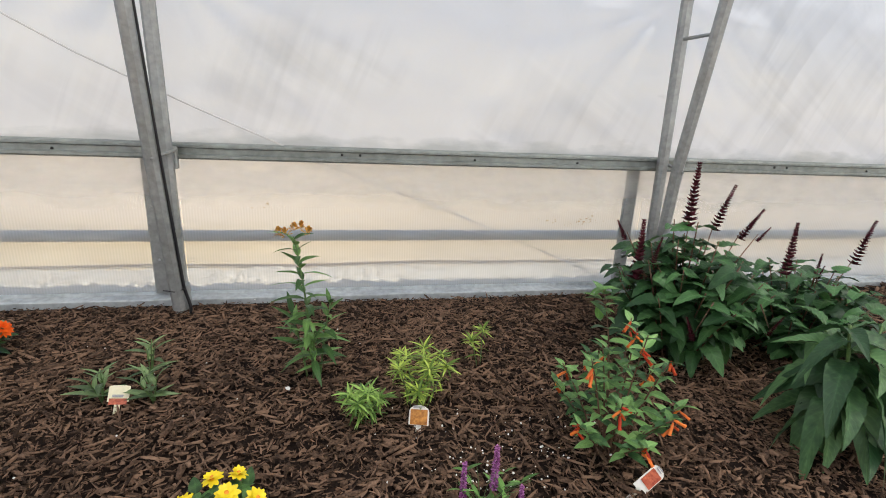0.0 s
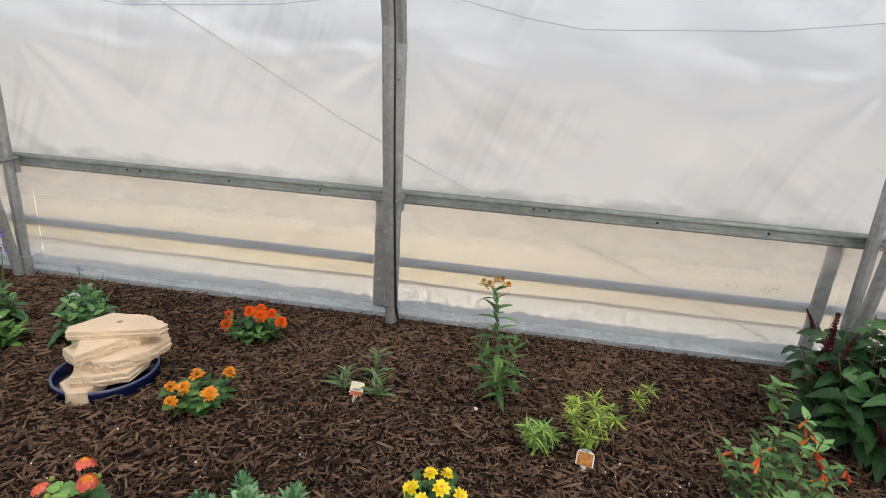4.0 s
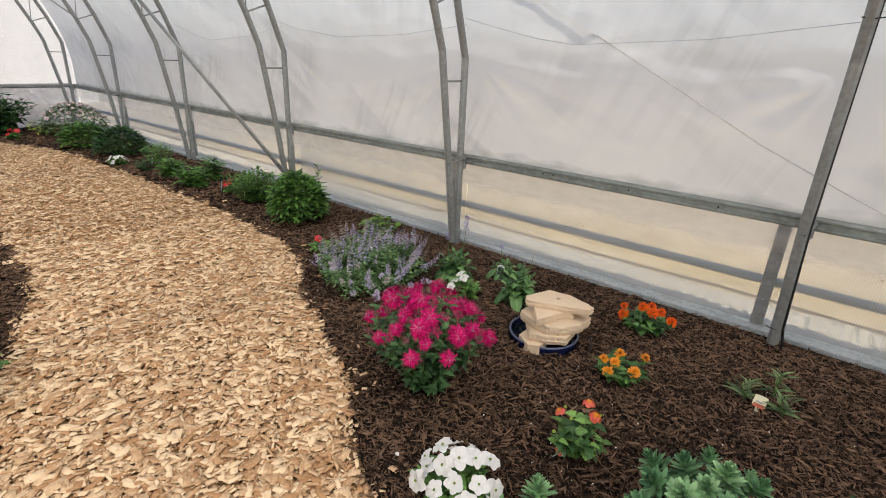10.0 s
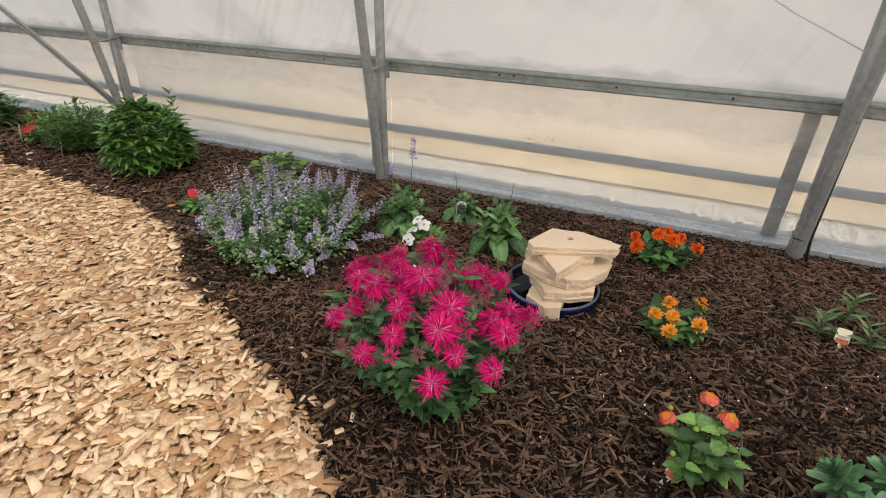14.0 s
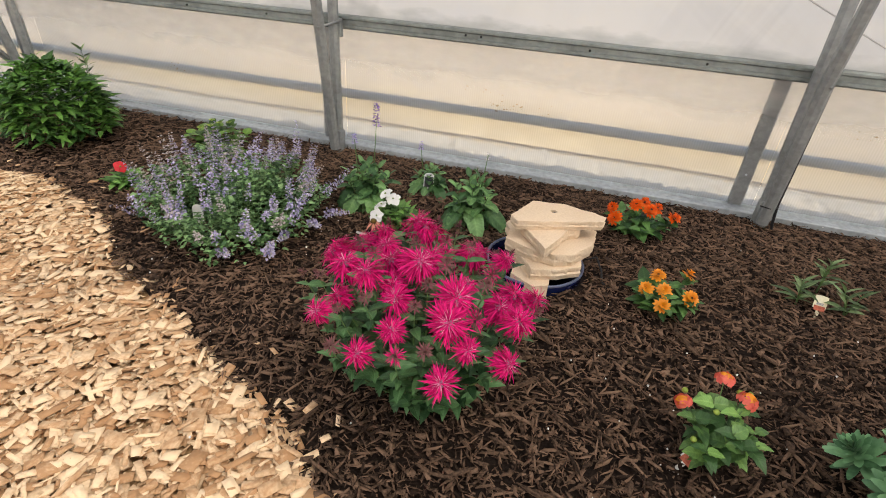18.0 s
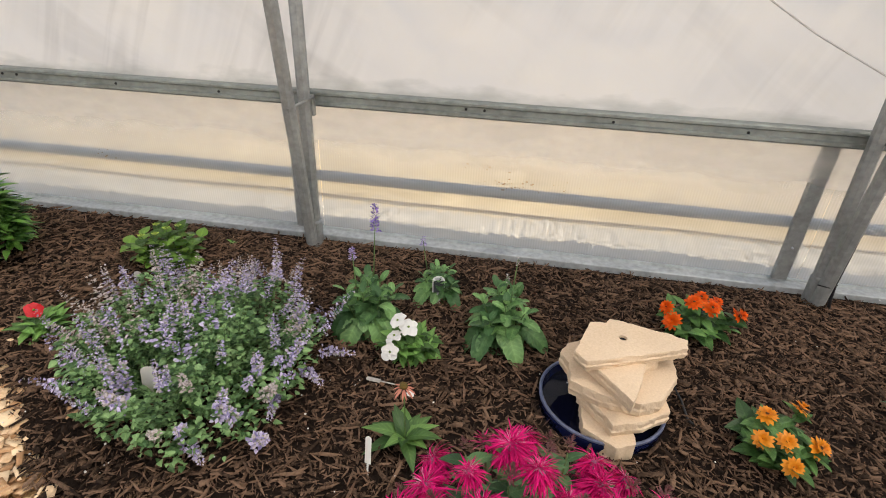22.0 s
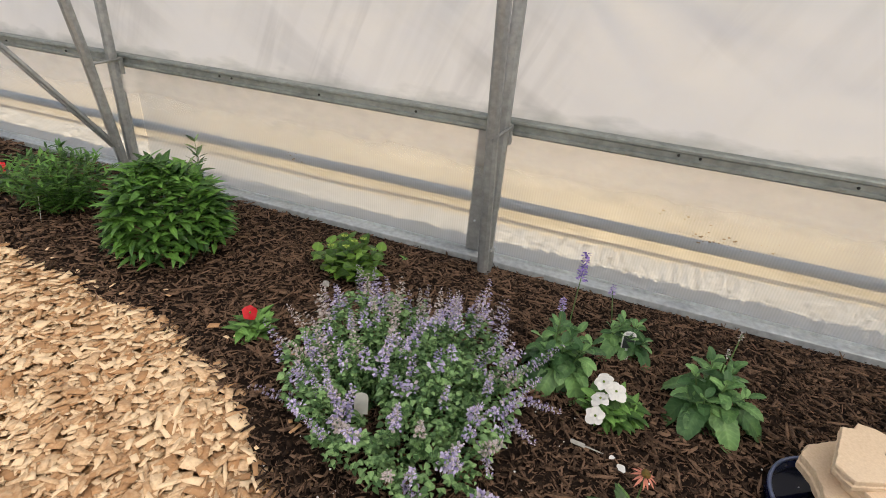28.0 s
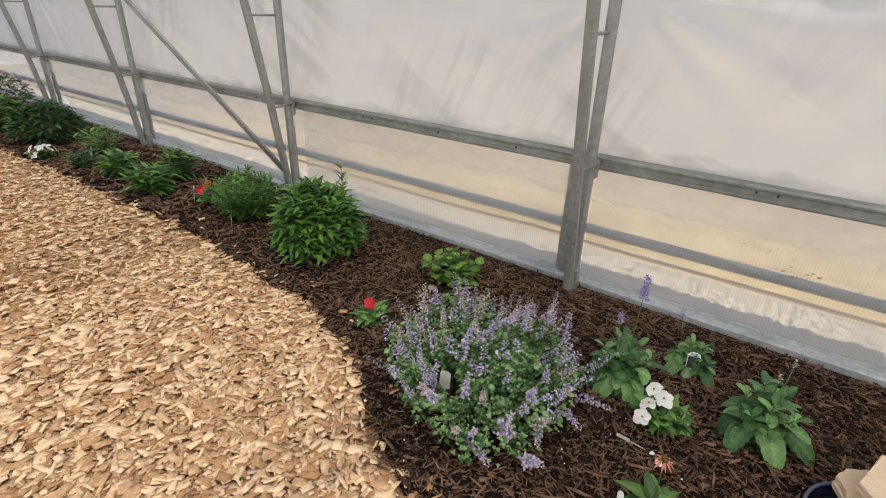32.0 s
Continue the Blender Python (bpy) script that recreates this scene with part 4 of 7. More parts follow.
def petal_mesh(name, mat, n, length, width, el=0.3, shape="spoon", layers=1, droop=0.3, start=0.0, jitter=0.1, seed=1, seg=4, wave=0.0):
    r = random.Random(seed)
    ms = []
    for k in range(layers):
        for i in range(n):
            a = 2 * math.pi * (i + 0.5 * k) / n + r.uniform(-jitter, jitter)
            s = 1 - 0.22 * k
            m = orient((0, 0, 0.006 * k), a, el + 0.45 * k + r.uniform(-jitter, jitter), r.uniform(-0.2, 0.2), s * r.uniform(0.9, 1.08))
            ms.append(np.array(m @ Matrix.Translation((0, start, 0))))
    me = merged(name, [leaf_geo(length, width, shape, droop, 0.15, seg, wave)], ms)
    me.materials.append(mat)
    me.polygons.foreach_set("use_smooth", [True] * len(me.polygons))
    return me


def ball_mesh(name, mat, rx, rz, seg=8, rings=5, lump=0.0):
    bm = bmesh.new()
    bmesh.ops.create_uvsphere(bm, u_segments=seg, v_segments=rings, radius=1)
    for v in bm.verts:
        k = 1 + lump * noise.noise(v.co * 3)
        v.co = Vector((v.co.x * rx * k, v.co.y * rx * k, v.co.z * rz * k))
    me = bpy.data.meshes.new(name)
    bm.to_mesh(me)
    bm.free()
    me.materials.append(mat)
    me.polygons.foreach_set("use_smooth", [True] * len(me.polygons))
    return me


def spike_mesh(name, mat, height, radius, n, size, seed=1, whorl=6, taper=0.6, gap=0.0):
    """A flower spike along +z, of small florets in whorls."""
    r = random.Random(seed)
    ms = []
    rows = max(1, n // whorl)
    for i in range(rows):
        t = (i + r.uniform(-0.2, 0.2)) / rows
        if gap and r.random() < gap:
            continue
        rad = radius * (1 - taper * t)
        for k in range(whorl):
            a = k * 2 * math.pi / whorl + i * 0.7 + r.uniform(-0.3, 0.3)
            ms.append(np.array(orient((0.35 * rad * math.cos(a), 0.35 * rad * math.sin(a), t * height), a, r.uniform(0.0, 0.7), r.uniform(-0.6, 0.6), (1 - 0.5 * taper * t) * r.uniform(0.8, 1.2))))
    me = merged(name, [leaf_geo(size, size * 0.6, "spoon", 0.2, 0.4, 3)], ms)
    me.materials.append(mat)
    return me


def stems_part(parent, lines, r0=0.004, mat=None, name="stem", r1=None, each=True):
    if each:
        for pts in lines:
            bm = bmesh.new()
            tube(bm, pts, [r0 + ((r1 or r0 * 0.5) - r0) * i / (len(pts) - 1) for i in range(len(pts))], 5)
            part(name, bm, mat or STEM, parent)
    else:
        bm = bmesh.new()
        for pts in lines:
            tube(bm, pts, [r0 + ((r1 or r0 * 0.5) - r0) * i / (len(pts) - 1) for i in range(len(pts))], 4)
        part("stem", bm, mat or STEM, parent)["kind"] = "stuff"


def bend(base, tip, out=0.3, n=5):
    """A stem that leaves the ground upright-ish and leans out to its tip."""
    base, tip = Vector(base), Vector(tip)
    mid = Vector((base.x + (tip.x - base.x) * out, base.y + (tip.y - base.y) * out, base.z + (tip.z - base.z) * 0.6))
    pts = []
    for i in range(n + 1):
        t = i / n
        pts.append(base * (1 - t) ** 2 + mid * 2 * t * (1 - t) + tip * t * t)
    return pts


def on_line(pts, t):
    f = t * (len(pts) - 1)
    i = min(int(f), len(pts) - 2)
    return pts[i].lerp(pts[i + 1], f - i), (pts[i + 1] - pts[i]).normalized()


def whorled(lines, r, nodes, per, el=(0.2, 0.9), t0=0.15, size=(0.7, 1.1), shrink=0.3, droop_low=0.4):
    """Leaf poses up each stem."""
    ms = []
    for pts in lines:
        for k in range(nodes):
            t = t0 + (1 - t0) * (k + 0.5) / nodes
            p, d = on_line(pts, t)
            a0 = k * (math.pi / 2 if per == 2 else GA) + r.uniform(0, 0.5)
            lean = math.atan2(d.y, d.x)
            for j in range(per):
                a = a0 + j * 2 * math.pi / per + r.uniform(-0.25, 0.25)
                e = el[0] + (el[1] - el[0]) * t + r.uniform(-0.2, 0.2) + 0.3 * math.cos(a - lean) * (d.xy.length)
                s = r.uniform(*size) * (1 - shrink * t)
                ms.append(orient(p, a, e - droop_low * (1 - t), r.uniform(-0.4, 0.4), s))
    return ms


def leaf_objects(parent, meshes, mats, r, name="leaf"):
    for m in mats:
        place(r.choice(meshes), name, parent, m)


def tag_stake(x, y, label, az, w=0.065, h=0.10, tilt=25, picture=None, lie=False, arch_top=True, mat=None):
    """A plastic nursery label on a stake, pushed into the mulch."""
    ob = thing("plant_label", x, y, label, "plant label", 0.0)
    ob.rotation_euler = (radians(-tilt if not lie else -82), 0, radians(az))
    bm = bmesh.new()
    prof = [(-w / 2, 0.02), (w / 2, 0.02), (w / 2, h * 0.8)]
    for i in range(7):
        a = math.pi * i / 6
        prof.append((w / 2 * math.cos(a), h * 0.8 + (w * 0.32 if arch_top else 0.004) * math.sin(a)))
    prof.append((-w / 2, h * 0.8))
    lo = [bm.verts.new((px, 0, pz)) for px, pz in prof]
    hi = [bm.verts.new((px, 0.0015, pz)) for px, pz in prof]
    bm.faces.new(lo)
    bm.faces.new(hi[::-1])
    for i in range(len(prof)):
        bm.faces.new((lo[i], lo[i - 1], hi[i - 1], hi[i]))
    bmesh.ops.remove_doubles(bm, verts=bm.verts[:], dist=0.0002)
    part("card", bm, mat or WHITE_TAG, ob, smooth=False)
    bm = bmesh.new()
    box(bm, -w * 0.14, w * 0.14, 0, 0.0015, -0.04, 0.025)
    part("stake", bm, mat or WHITE_TAG, ob, smooth=False)
    if picture:
        pm, f0, f1 = picture
        bm = bmesh.new()
        box(bm, -w * 0.42, w * 0.42, -0.002, -0.0005, 0.02 + h * f0, 0.02 + h * f1)
        part("photo", bm, pm, ob, "printed flower photo", smooth=False)
        r = random.Random(int(1000 * x))
        for i in range(2):
            bm = bmesh.new()
            z = 0.02 + h * (f1 + 0.05 + 0.05 * i)
            box(bm, -w * 0.3, w * r.uniform(0.1, 0.3), -0.002, -0.0005, z, z + 0.003)
            part("print_line", bm, GREY_PAINT, ob, smooth=False)
    return ob


PHOTO_RED = material("printed red photo", (0.55, 0.03, 0.02), 0.4, 0, 0.6, 60, 200, 0.0, second=(0.7, 0.2, 0.1))
PHOTO_ORANGE = material("printed orange photo", (0.6, 0.14, 0.02), 0.4, 0, 0.7, 60, 160, 0.0, second=(0.75, 0.35, 0.08))
PHOTO_DARK = material("printed dark photo", (0.04, 0.05, 0.05), 0.3, 0, 0.5, 60, 160, 0.0)
TAG_CLEAR = material("clear plastic tag", (0.36, 0.35, 0.32), 0.2, 0, 0.3, 30, 90, 0.0)
TAG_GREY = material("clear grey tag", (0.68, 0.70, 0.68), 0.3, 0, 0.1, 30, 90, 0.0)

# ---- bee balm ----
LEAF_BEE = leafmat("bee balm leaf", (0.040, 0.115, 0.042), second=(0.105, 0.235, 0.088))


def bee_head(seed):
    """A ragged flower head: many thin curved tubes of uneven length, the inner ones standing, the outer ones hanging."""
    r = random.Random(seed)
    tubes = []
    for d, side in ((0.6, 7.0), (0.9, -7.0), (1.5, 5.0), (0.8, -10.0), (1.2, 9.0)):
        v, f = leaf_geo(0.0295, 0.0029, "blunt", d, 0.5, 6)
        v[:, 0] += side * v[:, 1] ** 2
        tubes.append((v, f))
    ms = []
    for i in range(290):
        u = r.random()
        e = 1.10 - 1.40 * u ** 0.7 + r.gauss(0, 0.26)
        m = orient((r.gauss(0, 0.004), r.gauss(0, 0.004), 0.010 - 0.008 * u + r.gauss(0, 0.003)), r.uniform(0, 6.283), e, r.uniform(-0.5, 0.5), r.uniform(0.6, 1.1) + 0.1 * u)
        ms.append(np.array(m @ Matrix.Translation((0, 0.006, 0))))
    me = merged("bee_balm_head", tubes, ms, [r.randrange(5) for _ in ms])
    me.materials.append(PINK)
    me.polygons.foreach_set("use_smooth", [True] * len(me.polygons))
    return me


r = random.Random(11)
HEADS = [bee_head(s) for s in (1, 2, 3, 4)]
STAMEN = petal_mesh("bee_balm_stamen", PINK_PALE, 26, 0.027, 0.0011, 0.75, "lance", 1, 0.35, 0.004, 0.3, 6, 3)
HEAD_EYE = ball_mesh("bee_balm_eye", PINK_EYE, 0.012, 0.010, 10, 6, 0.4)
BUD_BALL = petal_mesh("bee_balm_bud", BUD, 20, 0.017, 0.0036, 0.1, "lance", 4, -0.1, 0.003, 0.45, 9, 3)
BUD_PINK = petal_mesh("bee_balm_fading_bud", PINK, 14, 0.022, 0.003, 0.35, "lance", 2, 0.3, 0.004, 0.5, 10, 3)
bee = thing("bee_balm", -1.20, -1.59, "bushy bee balm with shaggy hot pink flowers", "flowering plant")
lines, heads = [], []
for i in range(66):
    a, q = i * GA, math.sqrt((i + 0.5) / 66)
    front = max(0.0, -math.sin(a))
    rad = 0.27 * q * r.uniform(0.9, 1.1)
    h = 0.42 - (0.10 + 0.015 * front) * q ** 2.4 + r.uniform(-0.04, 0.025)
    tip = Vector((rad * math.cos(a), rad * math.sin(a), h))
    lines.append(bend((0.18 * tip.x + r.uniform(-0.02, 0.02), 0.18 * tip.y + r.uniform(-0.02, 0.02), -0.01), tip, 0.72, 5))
    heads.append((tip, Vector((tip.x * 1.5 + r.gauss(0, 0.07), tip.y * 1.5 - 0.05 + r.gauss(0, 0.07), 0.36)).normalized(), i))
low = []
for i in range(34):
    a = i * GA
    d = r.uniform(0.06, 0.17)
    low.append(bend((0.04 * math.cos(a), 0.04 * math.sin(a), -0.01), (d * math.cos(a), d * math.sin(a), r.uniform(0.05, 0.2)), 0.5, 4))
stems_part(bee, lines + low, 0.0028, STEM, each=False)
tm = [leaf_geo(0.074, 0.037, "lance", 0.3, 0.25, 9), leaf_geo(0.062, 0.032, "lance", 0.5, 0.2, 9)]
ms = whorled(lines, r, 7, 2, (-0.1, 0.6), 0.38, (0.55, 1.1), 0.35) + whorled(low, r, 5, 2, (-0.2, 0.5), 0.3, (0.6, 1.1), 0.2)
foliage(bee, tm, ms, LEAF_BEE)
for tip, way, i in heads:
    spin = r.uniform(0, 6)
    if i % 9 in (1, 3, 5, 8):
        place(BUD_BALL, "bud", bee, aim(tip + Vector((0, 0, 0.022)), way, spin, r.uniform(0.8, 1.2)), "spent brownish bud")
        if i % 3 == 0:
            place(BUD_PINK, "fading_petals", bee, aim(tip + Vector((0, 0, 0.022)), way, spin, r.uniform(0.8, 1.2)))
        continue
    hd = place(r.choice(HEADS), "flower_head", bee, aim(tip, way, spin, r.uniform(0.62, 1.02)))
    place(HEAD_EYE, "eye", hd, Matrix.Translation((0, 0, 0.006)))
    place(STAMEN, "stamen", hd, Matrix.Translation((0, 0, 0.010)))["kind"] = "stuff"

# ---- catmint ----
r = random.Random(12)
cat = thing("catmint", -2.24, -0.98, "sprawling catmint with lavender flower spikes", "flowering plant")
CAT_R, CAT_TAG = 0.42, (-0.07, -0.10)


def cat_reach(a):
    """Uneven outline: widest to the sides, drawn in towards the path."""
    return CAT_R * (0.93 + 0.22 * noise.noise(Vector((1.6 * math.cos(a), 1.6 * math.sin(a), 7.7))) + 0.08 * abs(math.cos(a)) - 0.30 * math.exp(-((a % 6.2832 - 4.1) / 0.5) ** 2) - 0.10 * math.exp(-((a % 6.2832 - 5.9) / 0.3) ** 2))


def cat_top(x, y):
    """Height of the leafy mounds over the plant's footprint."""
    q = min(1.0, math.hypot(x, y) / CAT_R)
    back = min(1.0, max(0.0, (y + 0.05) / 0.2))
    h = 0.225 * (1 - (0.66 - 0.34 * back) * q ** 2.0) * (1 - 0.42 * back * math.exp(-((x + 0.03) / 0.085) ** 2)) * (1 + 0.65 * noise.noise(Vector((x * 8, y * 8, 4.2))))
    near = math.hypot(x - CAT_TAG[0] - 0.03, (y - CAT_TAG[1] + 0.07) * 0.6)
    return h * (0.3 + 0.7 * min(1.0, near / 0.11))


CALYX = material("mauve green calyx", (0.34, 0.35, 0.26), 0.7, 0, 0.3, 20, 90, 0.0, island=0.5, second=(0.62, 0.55, 0.60), trans=0.2)


def tag_gap(x, y):
    """The bare hollow in which the label stands, open towards the path."""
    dx, dy = x - CAT_TAG[0], y - CAT_TAG[1]
    along, aside = 0.6 * dx - 0.8 * dy, 0.8 * dx + 0.6 * dy
    return -0.03 < along < 0.19 and abs(aside) < 0.05


def whorl_spike(name, mat, height, seed):
    """A tapering spike of separate ragged whorls, each a ring of small two-lipped florets."""
    r = random.Random(seed)
    ms, z = [], 0.0
    while z < height:
        t = z / height
        k = r.randrange(11, 17) if t < 0.75 else r.randrange(6, 10)
        for _ in range(k):
            a, size = r.uniform(0, 6.283), (1.12 - 0.62 * t) * r.uniform(0.7, 1.2)
            d = 0.012 * (1.05 - 0.7 * t) * r.uniform(0.3, 1.1)
            ms.append(np.array(orient((d * math.cos(a), d * math.sin(a), z + r.gauss(0, 0.0022)), a, r.uniform(-0.1, 0.9), r.uniform(-0.8, 0.8), size)))
        z += r.uniform(0.013, 0.020) * (1.1 - 0.45 * t)
    floret = leaf_geo(0.0098, 0.0074, "spoon", 0.3, 0.4, 3)
    me = merged(name, [floret], ms)
    me.materials.append(mat)
    me.materials.append(CALYX)
    each = len(floret[1])
    green = [int(r.random() < 0.06 + 0.40 * i / len(ms)) for i in range(len(ms))]
    me.polygons.foreach_set("material_index", [green[i // each] for i in range(len(me.polygons))])
    return me


lines, tips = [], []
for i in range(190):
    a, q = i * GA, math.sqrt((i + 0.5) / 190)
    rad = cat_reach(a) * q * r.uniform(0.85, 1.1)
    x, y = rad * math.cos(a), rad * math.sin(a)
    tip = Vector((x, y, cat_top(x, y) + r.uniform(-0.02, 0.02)))
    if not tag_gap(x, y):
        lines.append(bend((0.5 * x, 0.5 * y, -0.01), tip, 0.9, 4))
    tips.append((tip, Vector((x * (0.15 + 0.75 * q * q), y * (0.15 + 0.75 * q * q), 0.40)) + Vector((r.gauss(0, 0.07), r.gauss(0, 0.07), 0)), q))
stems_part(cat, lines, 0.002, STEM, each=False)
tm = [leaf_geo(0.022, 0.018, "ovate", 0.35, 0.3, 4), leaf_geo(0.016, 0.013, "ovate", 0.25, 0.4, 4)]
ms = whorled(lines, r, 9, 4, (0.2, 0.6), 0.1, (0.7, 1.2), 0.2)
for i in range(3400):
    a, q = r.uniform(0, 6.283), math.sqrt(r.random())
    x, y = cat_reach(a) * 0.96 * q * math.cos(a), cat_reach(a) * 0.96 * q * math.sin(a)
    if tag_gap(x, y):
        continue
    z = cat_top(x, y) * (1 - 0.75 * r.random() ** 2.2) - 0.01
    ms.append(orient((x, y, max(0.006, z)), a + r.gauss(0, 1.1), r.uniform(-0.2, 0.6), r.uniform(-0.5, 0.5), r.uniform(0.6, 1.15)))
foliage(cat, tm, ms, LEAF_CAT)
SPK = [whorl_spike("catmint_spike", LAV, h, s) for s, h in ((1, 0.11), (2, 0.075), (3, 0.14), (4, 0.055), (7, 0.09))]
SPK_P = [whorl_spike("catmint_faded_spike", LAV_PALE, h, s) for s, h in ((5, 0.12), (6, 0.085))]
for tip, way, q in tips:
    if r.random() < (0.6 if q < 0.62 and tip.y < 0.1 else 0.36) or tag_gap(tip.x, tip.y):
        continue
    place(r.choice(SPK_P if r.random() < 0.25 else SPK), "flower_spike", cat, aim(tip - way.normalized() * 0.012, way, r.uniform(0, 6), r.uniform(0.75, 1.3)))["kind"] = "stuff"
for i in range(13):
    x = -0.33 + 0.052 * i + r.uniform(-0.02, 0.02)
    y = math.sqrt(max(0.0, 0.36 ** 2 - x * x)) * r.uniform(0.3, 0.95)
    z = cat_top(x, y)
    stems_part(cat, [bend((x * 0.8, y * 0.8, 0.0), (x, y, z + 0.06), 0.3, 3)], 0.002, STEM, "flower_stalk")
    place(r.choice(SPK_P + SPK[:3]), "flower_spike", cat, aim((x, y, z + 0.02), (x * 0.2 + r.gauss(0, 0.05), 0.05, 1), r.uniform(0, 6), r.uniform(0.8, 1.15)))["kind"] = "stuff"
for x, y, dx, dy in ((-0.27, -0.15, -0.2, -0.06), (0.30, -0.06, 0.06, -0.14), (0.34, 0.06, 0.1, -0.1), (0.16, -0.27, 0.1, -0.08), (0.36, 0.16, 0.12, -0.05)):
    place(SPK[2], "flower_spike", cat, aim((x, y, 0.035), (dx, dy, 0.05), 0, 1.1))["kind"] = "stuff"
tag = tag_stake(-2.31, -1.09, "white oval plant label in the catmint", 20, 0.042, 0.10, 12, None)
tag.location.z = 0.005
for i, (dx, dz, a) in enumerate(((-0.006, 0.1, 60), (0.0, 0.1, 80), (0.006, 0.098, 110))):
    bm = bmesh.new()
    box(bm, -0.005, 0.005, -0.0022, -0.0006, -0.0008, 0.0008)
    bmesh.ops.transform(bm, matrix=pose(dx, 0, dz, 0, a, 0), verts=bm.verts[:])
    part("pen_mark", bm, CABLE, tag, smooth=False)

# ---- salvias with broad leaves ----
SALV = [leaf_mesh("salvia_leaf", LEAF_SALVIA, 0.105, w, "oblong", d, 0.22, 16, 0.11, 0.1) for d, w in ((0.25, 0.056), (0.5, 0.068), (0.8, 0.076))]
VSPK = spike_mesh("salvia_spike", VIOLET, 0.09, 0.016, 60, 0.014, 3, 6, 0.55, 0.1)
VBUD = spike_mesh("salvia_bud", VIOLET_PALE, 0.036, 0.011, 40, 0.010, 4, 6, 0.6)
GBUD = spike_mesh("salvia_green_bud", CALYX, 0.026, 0.006, 22, 0.007, 5, 5, 0.6)


def broad_salvia(x, y, h, rad, stems, spikes, label, seed, scale=1.0):
    r = random.Random(seed)
    ob = thing("salvia", x, y, label, "salvia", group="blue salvias")
    lines = []
    for i in range(stems):
        a, q = i * GA, math.sqrt((i + 0.4) / stems)
        tip = Vector((rad * 0.62 * q * math.cos(a), rad * 0.62 * q * math.sin(a), h * (0.95 - 0.3 * q) * r.uniform(0.85, 1.05)))
        lines.append(bend((tip.x * 0.25, tip.y * 0.25, -0.01), tip, 0.6, 4))
    stems_part(ob, lines, 0.004, STEM)
    for n, pts in enumerate(lines):
        for k in range(7):
            t = 0.2 + 0.8 * k / 6
            p, d = on_line(pts, t)
            for j in (0, 1):
                a = n * GA + (k % 2) * math.pi / 2 + j * math.pi + r.uniform(-0.3, 0.3)
                e = -0.45 + 1.45 * t ** 1.5 + r.uniform(-0.2, 0.2)
                place(SALV[2 if t < 0.45 else 1 if t < 0.8 else 0], "leaf", ob, orient(p, a, e, r.uniform(-0.3, 0.3), scale * (1.02 - 0.55 * t) * r.uniform(0.85, 1.12)))
    for k in range(int(7 * scale)):
        a = k * GA + seed
        place(SALV[2], "leaf", ob, orient((0.3 * rad * math.cos(a), 0.3 * rad * math.sin(a), 0.32 * h), a, -0.05 + r.uniform(-0.2, 0.2), r.uniform(-0.3, 0.3), scale * r.uniform(0.95, 1.15)))
    for dx, dy, z0, z1, me in spikes:
        stems_part(ob, [[Vector((dx * 0.7, dy * 0.7, z0)), Vector((dx, dy, z1))]], 0.003, STEM, "flower_stalk")
        place(me, "flower_spike", ob, aim((dx, dy, z1 - 0.02), (dx * 0.2, dy * 0.2, 1), 0, 1.2))
    return ob


broad_salvia(-1.795, -0.605, 0.22, 0.165, 9, ((0.004, 0.11, 0.12, 0.36, VSPK), (-0.03, -0.045, 0.12, 0.32, VBUD)), "leafy salvia with two violet flower spikes", 21, 1.0)
broad_salvia(-1.575, -0.325, 0.12, 0.13, 7, ((-0.09, 0.10, 0.06, 0.185, VBUD),), "small leafy salvia with a plant label", 22, 0.78)
broad_salvia(-1.30, -0.575, 0.225, 0.165, 8, ((0.03, 0.08, 0.15, 0.29, GBUD), (0.0, 0.03, 0.15, 0.245, GBUD)), "broad-leaved salvia with thin budding spikes", 23, 1.0)
tag_stake(-1.565, -0.385, "clear plant label with a dark photo", 15, 0.05, 0.09, 15, (PHOTO_DARK, 0.0, 0.55), mat=TAG_GREY).location.z = 0.02

# ---- impatiens ----
IMP_W = petal_mesh("white_bloom", WHITE, 5, 0.03, 0.03, 0.12, "obovate", 1, 0.25, 0.0, 0.16, 2, 7, 0.22)
IMP_R = petal_mesh("red_bloom", RED, 5, 0.025, 0.028, 0.12, "spoon", 1, 0.15, 0.0, 0.06, 3, 5)
EYE_S = ball_mesh("bloom_eye", LEAF_LIME, 0.004, 0.003, 6, 4)
IMP_T = [leaf_geo(0.066, 0.034, "ovate", 0.35, 0.25, 6), leaf_geo(0.055, 0.024, "lance", 0.2, 0.3, 5)]


